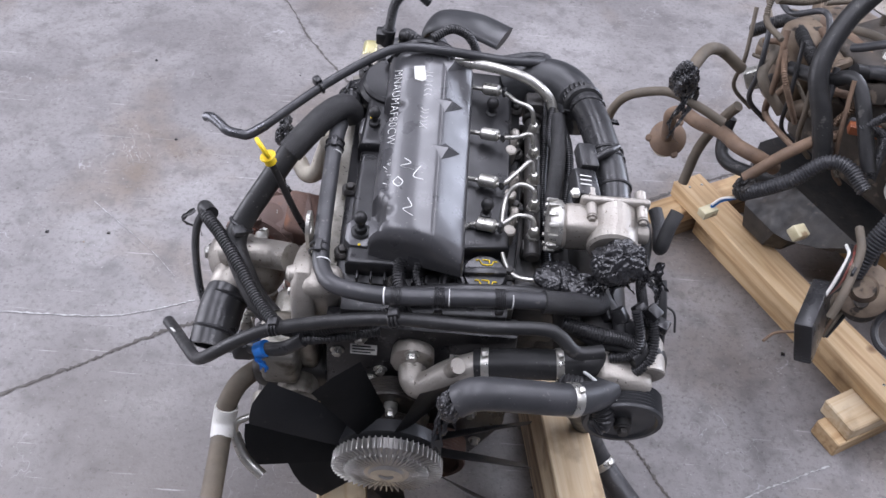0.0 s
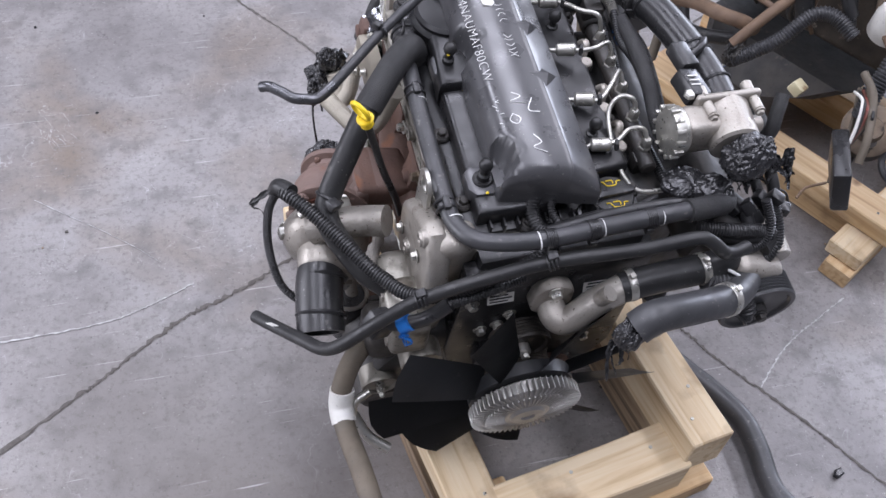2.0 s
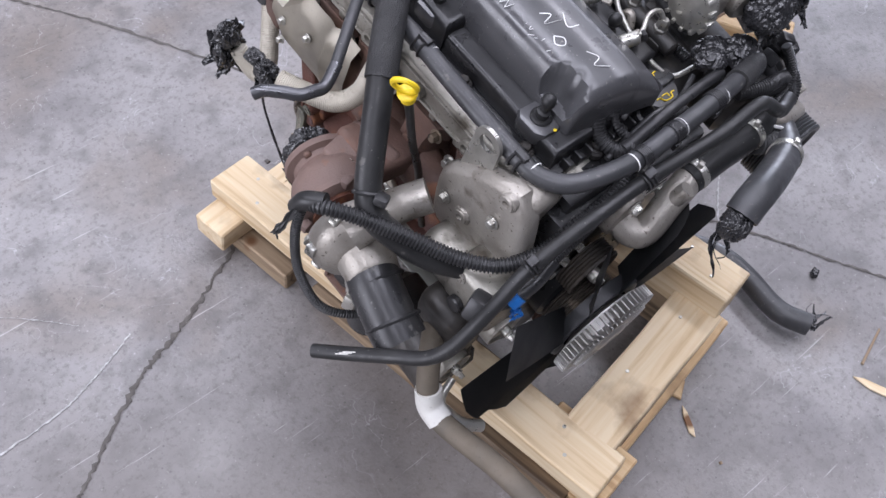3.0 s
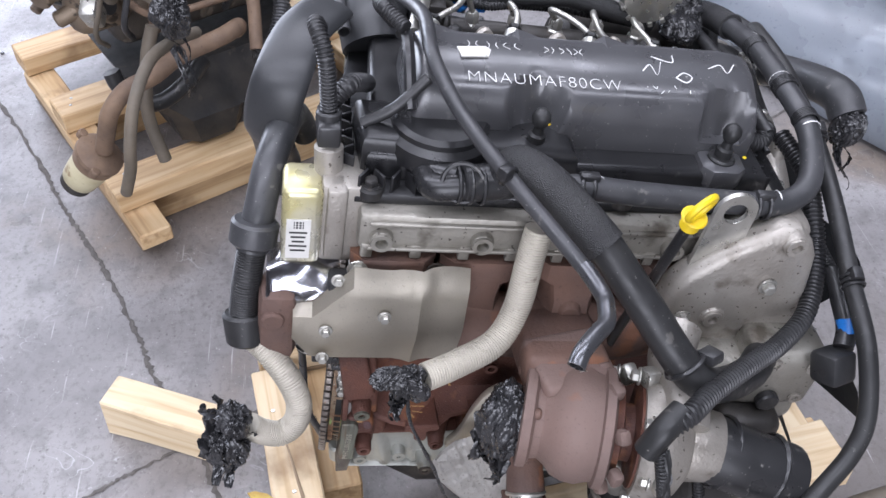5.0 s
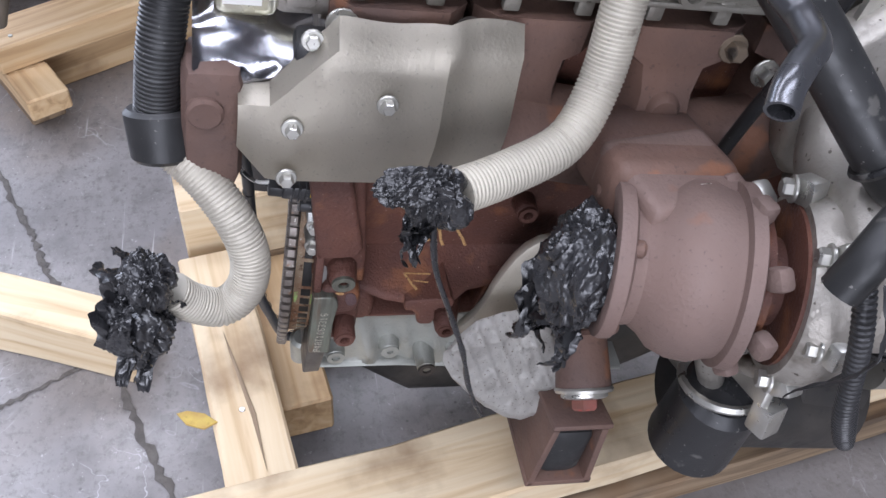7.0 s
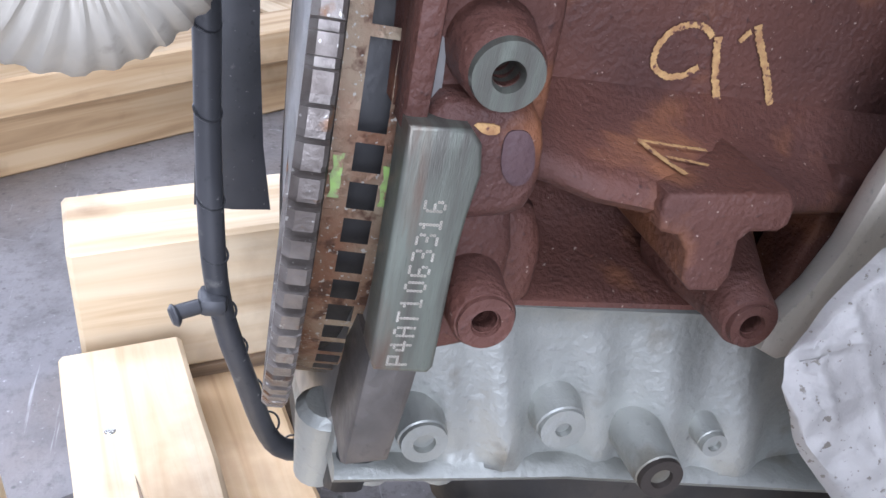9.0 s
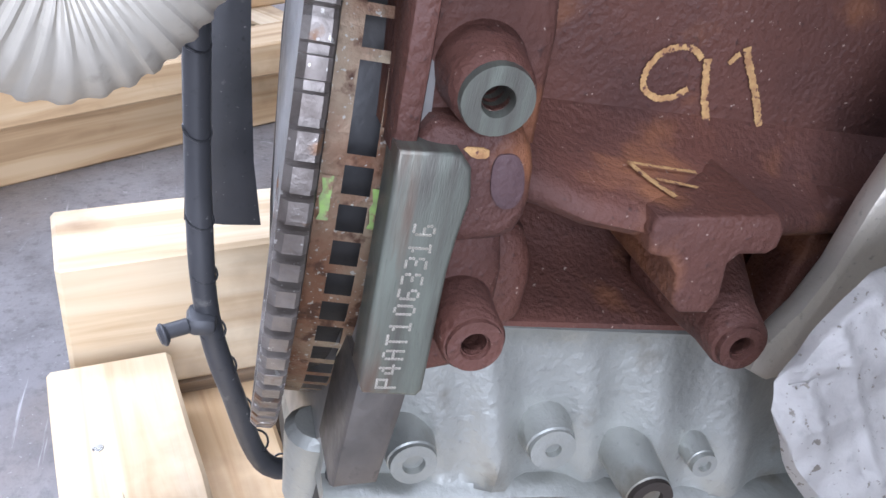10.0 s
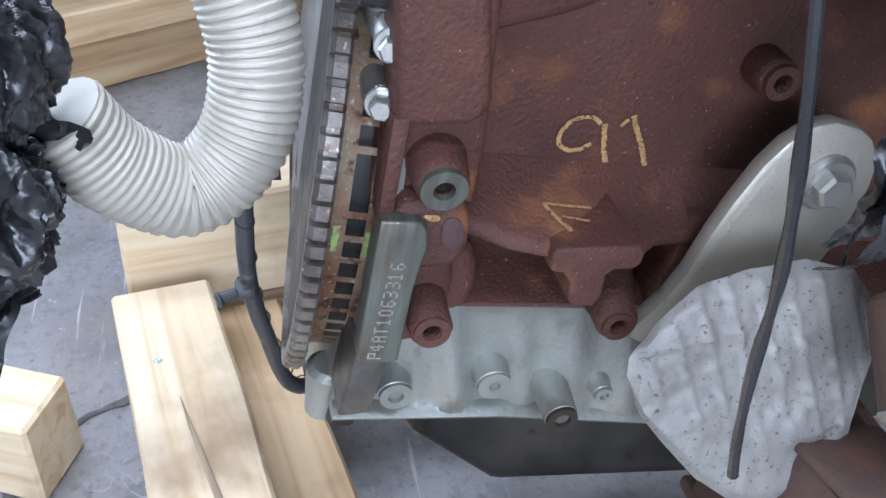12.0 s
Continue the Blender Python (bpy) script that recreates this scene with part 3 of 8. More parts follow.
for x0, x1 in ((-7.5, -3.9), (-2.5, -0.4), (1.0, 3.7), (5.1, 8.5)):
    add_box(ceil, ((x0 + x1) / 2, 1.5, 6.1), (x1 - x0, 16, 0.2), bevel=0)
for y in (-5.05, 8.05):
    add_box(ceil, (0.5, y, 6.09), (16, 2.9, 0.16), bevel=0)
tagged(part("ceiling", ceil, "wall"), "unseen dark roof added over the hall, with three long roof lights", "ceiling", kind="structure")


def ribbon(name, pts, width, material, label, seed, z=0.0015):
    """A jagged joint or scrape along the floor."""
    rnd = random.Random(seed)
    C = spline([(x, y, z) for x, y in pts], 24)
    bm, last = B(), None
    for i, c in enumerate(C):
        t = C[min(i + 1, len(C) - 1)] - C[max(i - 1, 0)]
        s = np.array([-t[1], t[0], 0]) / (np.linalg.norm(t) + 1e-9)
        w = width * rnd.uniform(0.3, 1.2)
        c = c + s * width * rnd.uniform(-0.3, 0.3)
        row = [bm.verts.new(V(c + s * w / 2)), bm.verts.new(V(c + np.array([0, 0, 0.0006]))), bm.verts.new(V(c - s * w / 2))]
        if last:
            bm.faces.new((last[0], last[1], row[1], row[0]))
            bm.faces.new((last[1], last[2], row[2], row[1]))
        last = row
    return tagged(part(name, bm, material), label, "floor joint" if "joint" in name else "scrape", kind="structure")


ribbon("floor_joint", [(-2.6, -0.3), (-1.6, 0.37), (-0.9, 0.85), (-0.74, 0.957), (-0.59, 1.06), (-0.47, 1.11), (-0.3, 1.2), (-0.1, 1.31), (0.085, 1.385), (0.24, 1.47), (0.36, 1.52), (0.54, 1.607), (0.69, 1.694), (0.95, 1.83), (1.6, 2.2), (3.2, 3.1)], 0.011, "crack", "dark crumbling joint in the concrete floor", 1)
ribbon("floor_joint", [(-1.6, 4.1), (-0.9, 3.05), (-0.544, 2.44), (-0.45, 2.257), (-0.33, 2.08), (-0.19, 1.88), (-0.012, 1.577), (0.05, 1.47), (0.15, 1.28), (0.3, 1.05), (0.408, 0.887), (0.46, 0.815), (0.5, 0.735), (0.605, 0.58), (0.7, 0.415), (0.95, -0.02), (1.4, -0.8)], 0.008, "crack", "dark crumbling joint in the concrete floor", 2)
ribbon("floor_scrape", [(-1.2, 1.07), (-0.96, 1.074), (-0.75, 1.083), (-0.65, 1.11), (-0.555, 1.15)], 0.004, "scratch", "pale scrape across the concrete floor", 3)
ribbon("floor_scrape", [(0.56, 0.655), (0.66, 0.735), (0.76, 0.785), (0.86, 0.83)], 0.004, "scratch", "pale scrape across the concrete floor", 4)
ribbon("floor_scrape", [(-0.88, 1.45), (-0.7, 1.3), (-0.62, 1.22)], 0.002, "scratch", "pale scrape across the concrete floor", 5)


# ---- pallets ----
def plank(parent, m, length, width, height, material, seed, name="plank"):
    """A sawn board; its own x runs along it. It stands on z = 0 of its pose."""
    rnd = random.Random(seed)
    tmp = bmesh.new()
    bmesh.ops.create_cube(tmp, size=1, matrix=Matrix.Translation((0, 0, height / 2)) @ Matrix.Diagonal((length, width, height, 1)))
    bmesh.ops.subdivide_edges(tmp, edges=[e for e in tmp.edges if abs(e.verts[0].co.x - e.verts[1].co.x) > 0.01], cuts=7)
    for v in tmp.verts:
        v.co += V((0.003 * noise.noise(v.co * 21 + V((seed, 0, 0))), 0.0035 * noise.noise(v.co * 9 + V((0, seed, 0))), 0.002 * noise.noise(v.co * 9 + V((0, 0, seed)))))
    bmesh.ops.bevel(tmp, geom=[e for e in tmp.edges if e.calc_face_angle(0) > 0.8], offset=0.003, segments=1, affect="EDGES")
    me = bpy.data.meshes.new(name)
    bmesh.ops.recalc_face_normals(tmp, faces=tmp.faces[:])
    tmp.to_mesh(tmp_mesh := me)
    tmp.free()
    me.materials.append(M[material])
    ob = new(name, me)
    ob.parent = parent
    ob.matrix_basis = m
    return ob


pallet = thing("pallet", pose(0, 0.85, 0, 0, 0, 9), "pale pine pallet of rough sawn boards standing on the floor", "pallet")
for k, (x, y, z, rz, ln, wd, ht, mt) in enumerate((
        (-0.18, 0.01, 0.095, 90, 0.90, 0.092, 0.045, "wood"),       # long boards under the engine
        (0.245, -0.01, 0.1, 90, 0.80, 0.085, 0.1, "wood"),
        (0.035, -0.37, 0.045, 0, 0.36, 0.095, 0.095, "wood"),        # front cross board
        (0.02, 0.366, 0.072, 0, 0.33, 0.075, 0.068, "wood"),          # split back cross board
        (-0.15, -0.375, 0.046, 90, 0.16, 0.1, 0.049, "wood2"),
        (-0.185, -0.1, 0.0, 90, 0.6, 0.08, 0.045, "darkwood"),
        (-0.195, 0.36, 0.0, 90, 0.22, 0.085, 0.046, "darkwood"),
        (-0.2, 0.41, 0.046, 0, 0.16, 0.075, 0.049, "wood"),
        (0.245, 0.0, 0.0, 90, 0.7, 0.08, 0.1, "darkwood"),
        (0.04, -0.39, 0.0, 0, 0.5, 0.08, 0.045, "wood2"),
        (0.12, 0.3, 0.03, 0, 0.3, 0.06, 0.06, "wood2"))):
    plank(pallet, pose(x, y, z, 0, 0, rz), ln, wd, ht, mt, k + 1)
for x, y in ((-0.2, -0.36), (-0.16, -0.33), (0.0, -0.35), (0.16, -0.36), (0.23, -0.36), (0.26, -0.3), (-0.2, 0.36), (-0.16, 0.4), (-0.05, 0.37), (0.1, 0.38), (0.24, 0.3)):
    zt = 0.141 if x < 0.2 else 0.2015
    b = B()
    add_cyl(b, (x, y, zt - 0.006), (x, y, zt), 0.0035, seg=8, bevel=0.0005)
    part("nail_head", b, "zinc", pallet)
b = B()
add_prism(b, [(-0.13, 0.36), (-0.06, 0.3625), (0.03, 0.37), (0.06, 0.371), (0.02, 0.366), (-0.06, 0.357)], 0.136, 0.1415, axis="z", bevel=0.0005)
part("split", b, "darkwood", pallet, "dark split along the board")

loose = thing("timber", pose(0.113, 1.425, 0, 0, 0, 66), "short loose pale pine beam lying on the floor", "timber")
plank(loose, pose(0, 0, 0.0, 0, 0, 0), 0.21, 0.062, 0.082, "wood", 31)

# second pallet, its rails along (0.49, -0.872)
pallet_b = thing("pallet", pose(0.59, 1.55, 0, 0, 0, -60.67), "honey coloured pine pallet under the dirty engine", "pallet")
for k, (x, y, z, rz, ln, wd, ht, mt) in enumerate((
        (0.4, 0.043, 0.086, 0, 0.81, 0.086, 0.046, "wood2"),        # upper rails
        (0.4, 0.362, 0.086, 0, 0.8, 0.086, 0.046, "wood2"),
        (0.41, 0.63, 0.086, 0, 0.82, 0.086, 0.046, "wood2"),
        (0.032, 0.27, 0.046, 90, 0.7, 0.064, 0.039, "wood2"),        # cross boards under them
        (0.702, 0.27, 0.046, 90, 0.69, 0.085, 0.039, "wood"),
        (0.036, 0.3, 0.0, 90, 0.66, 0.056, 0.045, "darkwood"),
        (0.71, 0.25, 0.0, 90, 0.69, 0.07, 0.045, "wood2"),
        (0.37, 0.066, 0.0, 0, 0.6, 0.05, 0.085, "wood2"),           # lower rails
        (0.37, 0.38, 0.0, 0, 0.6, 0.05, 0.085, "wood2"))):
    plank(pallet_b, pose(x, y, z, 0, 0, rz), ln, wd, ht, mt, k + 40)
for x, y in ((0.03, 0.025), (0.035, 0.06), (0.7, 0.03), (0.72, 0.055), (0.03, 0.35), (0.04, 0.375)):
    b = B()
    add_cyl(b, (x, y, 0.127), (x, y, 0.1338), 0.0035, seg=8, bevel=0.0005)
    part("nail_head", b, "zinc", pallet_b)

# ---- the clean engine: x to its intake side, y to its flywheel, z up; it leans forward a little ----
ENGINE = pose(-0.02, 0.80, 0.39, 8, 0, 0)
engine = thing("engine", ENGINE, "used diesel engine with black cover and rusty block on pallet", "engine")

def add_loft(bm, sections, cap=True):
    """Skin of equal rings of points, one after the other."""
    tmp = bmesh.new()
    rows_ = [[tmp.verts.new(p) for p in sec] for sec in sections]
    n_ = len(rows_[0])
    for p, q in zip(rows_, rows_[1:]):
        for k in range(n_):
            l = (k + 1) % n_
            tmp.faces.new((p[k], p[l], q[l], q[k]))
    if cap:
        tmp.faces.new(rows_[0][::-1])
        tmp.faces.new(rows_[-1])
    bmesh.ops.recalc_face_normals(tmp, faces=tmp.faces[:])
    merge(bm, tmp)
    return bm


# block, flange and front case
b = B()
add_prism(b, [(-0.13, -0.046), (0.3, -0.046), (0.3, 0.19), (-0.13, 0.19)], -0.109, 0.1, bevel=0.006)
add_prism(b, [(-0.13, -0.1), (0.3, -0.1), (0.3, -0.04), (-0.13, -0.04)], -0.082, 0.1, bevel=0)
add_prism(b, [(0.3, 0.19), (0.292, 0.028), (0.25, 0.043), (0.215, 0.062), (0.19, 0.1), (0.16, 0.19)], -0.124, -0.1, bevel=0.006, seg=3)
# lower skirt that swells out to the pan
add_loft(b, [[(-0.075, y, -0.07), (-0.083, y, -0.074), (-0.09, y, -0.084), (-0.105, y, -0.0915), (-0.126 + dx, y, -0.0955), (-0.131 + dx, y, -0.098), (-0.131 + dx, y, -0.1), (-0.09, y, -0.1)] for y, dx in ((0.3, 0.0), (0.26, 0.0), (0.22, 0.001), (0.185, 0.002), (0.15, 0.006), (0.05, 0.012), (-0.125, 0.014))])
block = part("cylinder_block", b, "block", engine, "rusty red-brown cast iron cylinder block")
# thick rear edge: pillar, pocket and the column that carries the bosses
b = B()
add_prism(b, [(0.353, 0.19), (0.326, 0.19), (0.2984, 0.0605), (0.2895, 0.024), (0.2915, 0.0165), (0.2965, 0.0125), (0.3245, 0.0105)], -0.166, -0.138, bevel=0.0045, seg=4)
part("block_pillar", b, "block", block, angle=60)
b = B()
add_prism(b, [(0.3255, 0.014), (0.3185, 0.014), (0.318, -0.03), (0.3245, -0.03)], -0.1662, -0.153, bevel=0.002, seg=2)
part("block_edge", b, "block", block)
b = B()
add_prism(b, [(0.3235, 0.19), (0.3, 0.19), (0.29, 0.06), (0.286, 0.025), (0.2825, 0.0), (0.2815, -0.03), (0.3235, -0.03)], -0.153, -0.1, bevel=0.005, seg=3)
part("block_pocket", b, "block", block, angle=60)
b = B()
add_prism(b, [(0.3205, -0.0225), (0.292, -0.019), (0.286, -0.0275), (0.2842, -0.043), (0.2875, -0.052), (0.303, -0.0545), (0.3205, -0.055)], -0.1665, -0.1, bevel=0.0055, seg=4, rounds=1)
part("block_column", b, "block", block, angle=60)
b = B()
add_prism(b, [(0.309, -0.05), (0.285, -0.05), (0.2805, -0.07), (0.28, -0.092), (0.286, -0.104), (0.309, -0.11)], -0.152, -0.1, bevel=0.008, seg=4)
add_prism(b, [(0.293, -0.06), (0.27, -0.062), (0.262, -0.078), (0.263, -0.102), (0.293, -0.105)], -0.134, -0.1, bevel=0.008, seg=4, rounds=1)
part("block_web", b, "block", block, angle=60)
b = B()
add_prism(b, [(0.2985, -0.0275), (0.2925, -0.0265), (0.2895, -0.0305), (0.288, -0.037), (0.2895, -0.0415), (0.2935, -0.0425), (0.2975, -0.038)], -0.1672, -0.166, bevel=0.0002, rounds=2)
part("paint_smudge", b, "smudge", block, "dull violet primer smudge")
# rear flange with its bosses
b = B()
add_prism(b, [(-0.146, 0.075), (-0.148, -0.04), (-0.148, -0.115), (-0.12, -0.19), (-0.06, -0.235), (0.06, -0.235), (0.13, -0.18), (0.17, -0.09), (0.17, 0.03), (0.12, 0.13), (0.03, 0.17), (-0.08, 0.165), (-0.15, 0.12)], 0.303, 0.3165, axis="y", bevel=0.003)
part("rear_flange", b, "dark", block)
b = B()
add_lathe(b, (-0.14, 0.302, -0.0085), (-1, 0, -0.12), [(0.0165, 0.0), (0.0145, 0.006), (0.0122, 0.014), (0.0112, 0.0235), (0.0106, 0.0275), (0.0096, 0.0288), (0.0037, 0.0288), (0.0037, 0.01), (0, 0.01)], 36)
part("boss", b, "block", block, angle=50)
b = B()
add_lathe(b, (-0.12, 0.2935, -0.081), (-1, 0, 0), [(0.014, 0.0), (0.0115, 0.022), (0.0098, 0.04), (0.0094, 0.05), (0.0086, 0.0514), (0.0037, 0.0514), (0.0037, 0.03), (0, 0.03)], 50)
part("boss", b, "block", block, angle=50)

def threaded_hole(parent, p, d, R, r, face, hole="dark"):
    """A machined boss face with a bored, threaded hole."""
    p, d = V(p), V(d).normalized()
    w = B()
    prof = [(R * 0.98, -0.004), (R, -0.001), (R * 0.97, 0.0012), (r * 1.18, 0.0012), (r, -0.0015)]
    for i in range(9):
        prof += [(r * (0.95 if i % 2 else 1.0), -0.003 - 0.002 * i)]
    prof += [(r * 0.95, -0.024), (0, -0.024)]
    add_lathe(w, p, d, prof, 28)
    return part("bolt_hole", w, face, parent)


threaded_hole(block, (-0.17, 0.302, -0.0122), (-1, 0, -0.12), 0.0096, 0.0037, "pad")
threaded_hole(block, (-0.1718, 0.2935, -0.081), (-1, 0, 0), 0.0082, 0.0037, "block")
# ledge that runs out into the stepped lug
b = B()
add_loft(b, [[(-0.1, y, -0.026), (-0.1095, y, -0.029), (-0.118, y, -0.036 + dz), (-xf + 0.004, y, -0.0415 + dz), (-xf, y, -0.045 + dz), (-xf, y, -0.049 + dz), (-xf + 0.004, y, -0.052 + dz), (-0.1, y, -0.056 + dz)] for y, xf, dz in ((0.287, 0.146, 0.004), (0.275, 0.151, 0.003), (0.262, 0.155, 0.0), (0.245, 0.158, -0.001), (0.215, 0.16, -0.002), (0.202, 0.156, -0.003), (0.185, 0.14, -0.006), (0.16, 0.132, -0.008), (0.1, 0.126, -0.008), (-0.1, 0.12, -0.008))])
add_prism(b, [(0.2445, -0.0536), (0.2458, -0.0475), (0.245, -0.0426), (0.2066, -0.0391), (0.2029, -0.0437), (0.2031, -0.0497), (0.206, -0.0522), (0.2148, -0.0528), (0.2176, -0.056), (0.2162, -0.0677), (0.2185, -0.0733), (0.2281, -0.0735), (0.2315, -0.0704), (0.2335, -0.0605), (0.2376, -0.0556), (0.2435, -0.0548)], -0.163, -0.105, bevel=0.0018, seg=3)
add_lathe(b, (-0.112, 0.198, -0.08), (-1, 0.08, -0.1), [(0.02, 0.0), (0.0155, 0.018), (0.0112, 0.036), (0.0098, 0.048), (0.009, 0.0495), (0.0037, 0.0495), (0.0037, 0.03), (0, 0.03)], 50)
add_prism(b, [(0.163, -0.045), (0.152, -0.045), (0.156, -0.1), (0.17, -0.1)], -0.13, -0.105, bevel=0.003, seg=3)
add_bored(b, (-0.08, 0.146, 0.026), (-0.1265, 0.146, 0.026), 0.0095, 0.0042)
part("engine_mount_lug", b, "block", block, angle=50)
threaded_hole(block, (-0.1618, 0.202, -0.0851), (-1, 0, 0), 0.0078, 0.0037, "block")
threaded_hole(block, (-0.128, 0.146, 0.026), (-1, 0, 0), 0.0085, 0.0037, "block")
# machined number pad
b = B()
add_prism(b, [(0.3245, -0.0264), (0.3085, -0.026), (0.3052, -0.0298), (0.3037, -0.0376), (0.305, -0.049), (0.3057, -0.059), (0.3054, -0.0965), (0.3068, -0.0986), (0.3222, -0.0978), (0.3234, -0.095), (0.3242, -0.0355)], -0.1722, -0.158, bevel=0.0013, seg=3)
pad = part("number_pad", b, "pad", block, "machined pad stamped with the engine number")
DOTS = {"P": "1111 1..1 1..1 1111 1... 1... 1...", "4": "..1. .11. 1.1. 1.1. 1111 ..1. ..1.", "A": ".11. 1..1 1..1 1111 1..1 1..1 1..1", "T": "1111 .1.. .1.. .1.. .1.. .1.. .1..",
        "1": ".1.. 11.. .1.. .1.. .1.. .1.. 111.", "0": ".11. 1..1 1..1 1..1 1..1 1..1 .11.", "6": ".111 1... 1... 111. 1..1 1..1 .11.", "3": "111. ...1 ...1 .11. ...1 ...1 111."}
b = B()
for k, ch in enumerate("P4AT1063316"):
    for j, line in enumerate(DOTS[ch].split()):
        for i, on in enumerate(line):
            if on == "1":
                along_z = -0.0955 + 0.0047 * k + 0.00085 * i
                add_ring(b, (-0.1723, 0.3188 - 0.0008 * k * 0.25 - 0.00088 * j, along_z), (-1, 0, 0), 0.00032, 0.00013, 7, 4)
part("stamped_number", b, "shield", pad, "dot-stamped number")
b = B()
add_prism(b, [(0.3075, -0.0262), (0.3, -0.0258), (0.2995, -0.0286), (0.3035, -0.0292)], -0.167, -0.1655, bevel=0.0002, rounds=1)
part("paint_dab", b, "chalk", block)
# oily metal edge below the pad
b = B()
add_prism(b, [(0.3215, -0.1), (0.3052, -0.1), (0.306, -0.112), (0.309, -0.1395), (0.3235, -0.1415)], -0.162, -0.13, bevel=0.003, rounds=0)
part("flange_foot", b, "wornsteel", block)


def chalk_line(pts, r=0.0013, n=(-1, 0, 0)):
    """A dry, uneven chalk stroke on a face with normal n."""
    w, last = B(), None
    rnd = random.Random(len(pts))
    C = spline(pts, 14)
    for i, c in enumerate(C):
        t = V(C[min(i + 1, len(C) - 1)]) - V(C[max(i - 1, 0)])
        side = V(n).cross(t).normalized()
        row = [w.verts.new(V(c) + side * r * f * rnd.uniform(0.75, 1.2) + V(n).normalized() * (0.0005 if abs(n[2]) < 0.5 else 0.0018)) for f in (-1, 1)]
        if last:
            w.faces.new((last[0], last[1], row[1], row[0]))
        last = row
    return w



cx = -0.1096
w = chalk_line([(cx, 0.2148, -0.0098), (cx, 0.2185, -0.0072), (cx, 0.2236, -0.0069), (cx, 0.2295, -0.0098), (cx, 0.2328, -0.0155), (cx, 0.2323, -0.0210), (cx, 0.2272, -0.0242), (cx, 0.2210, -0.0233), (cx, 0.2165, -0.0200)], 0.0011)
merge(w, chalk_line([(cx, 0.2128, -0.0095), (cx, 0.2115, -0.0155), (cx, 0.2092, -0.0230), (cx, 0.2065, -0.0295), (cx, 0.2045, -0.0342)], 0.0013))
merge(w, chalk_line([(cx, 0.2048, -0.0102), (cx, 0.2030, -0.0075), (cx, 0.2018, -0.0065)], 0.0009))
merge(w, chalk_line([(cx, 0.2002, -0.0042), (cx, 0.1975, -0.0095), (cx, 0.1935, -0.0155), (cx, 0.1890, -0.0235), (cx, 0.1858, -0.0298)], 0.0013))
part("chalk_mark", w, "chalk", block, "number ninety-one chalked in yellow")
up = (-0.2, 0, 1)
w = chalk_line([(-0.1348, 0.2438, -0.0394), (-0.1430, 0.2390, -0.0414), (-0.1509, 0.2345, -0.0427)], 0.0011, up)
merge(w, chalk_line([(-0.1348, 0.2438, -0.0394), (-0.1351, 0.2320, -0.0400), (-0.1348, 0.2200, -0.0406)], 0.0007, up))
merge(w, chalk_line([(-0.1415, 0.2365, -0.0414), (-0.1426, 0.2290, -0.0418), (-0.1430, 0.2225, -0.0424)], 0.0007, up))
merge(w, chalk_line([(-0.1524, 0.2315, -0.0434), (-0.1550, 0.2250, -0.0442), (-0.1527, 0.2175, -0.0438), (-0.1494, 0.2150, -0.0432)], 0.0009, up))
part("chalk_mark", w, "chalk", block)

# oil pan: drawn wall with soft ribs, a bottom rim and bosses
def pan_x(y, v):
    x = -0.1245 + 0.002 * v
    for y0, w0, h0 in ((0.29, 0.009, 0.007), (0.271, 0.008, 0.012), (0.233, 0.006, 0.006), (0.205, 0.012, 0.009), (0.172, 0.014, 0.01)):
        x -= h0 * math.exp(-((y - y0 + 0.016 * v) / w0) ** 2) * min(1, 0.35 + v)
    return x + 0.03 * max(0, (0.16 - y) / 0.16)


b = B()
PR = []
for i in range(61):
    y = 0.318 - 0.33 * i / 60
    row = [(0.05, y, -0.1005), (-0.1255, y, -0.1005), (-0.128, y, -0.1025)]
    for k in range(9):
        v = k / 8
        row.append((pan_x(y, v), y, -0.105 - 0.064 * v - 0.008 * v * max(0, (0.23 - y) / 0.1) * (y < 0.23)))
    zr = row[-1][2]
    row += [(-0.13, y, zr - 0.001), (-0.132, y, zr - 0.004), (-0.13, y, zr - 0.007), (-0.11, y, zr - 0.009), (0.05, y, zr - 0.009)]
    PR.append(row)
add_loft(b, PR)
add_prism(b, [(0.16, -0.16), (0.318, -0.15), (0.318, -0.215), (0.22, -0.2)], -0.09, 0.08, bevel=0.01)
pan = part("oil_pan", b, "pan", engine, "pale cast aluminium oil pan", 60)
for p, reach, R, r in (((0.2905, -0.152), 0.1365, 0.0088, 0.0034), ((0.2395, -0.148), 0.134, 0.0092, 0.0026), ((0.205, -0.157), 0.15, 0.0088, 0.0036), ((0.178, -0.153), 0.137, 0.0055, 0.0022)):
    w = B()
    add_cyl(w, (-0.112, p[0] + 0.001, p[1] + 0.004), (-reach, p[0], p[1]), R * 1.25, R, seg=28, bevel=0.0015)
    o = part("pan_boss", w, "pan", pan)
    threaded_hole(pan, (-reach - 0.0006, p[0], p[1]), (-1, 0, 0), R * 0.95, r, "tanmetal" if reach > 0.145 else "pan")
for y in (0.318, 0.297, 0.27):
    w = B()
    add_cyl(w, (-0.105, y, -0.16), (-0.1, y, -0.2), 0.012, 0.0085, seg=16, bevel=0.005)
    part("pan_boss", w, "pan", pan)
b = B()
add_prism(b, [(0.27, -0.155), (-0.02, -0.14), (-0.1, -0.15), (-0.1, -0.2), (0.0, -0.275), (0.2, -0.275), (0.26, -0.23)], -0.098, 0.098, bevel=0.02, seg=3)
part("sump", b, "dark", engine, "black pressed steel sump")

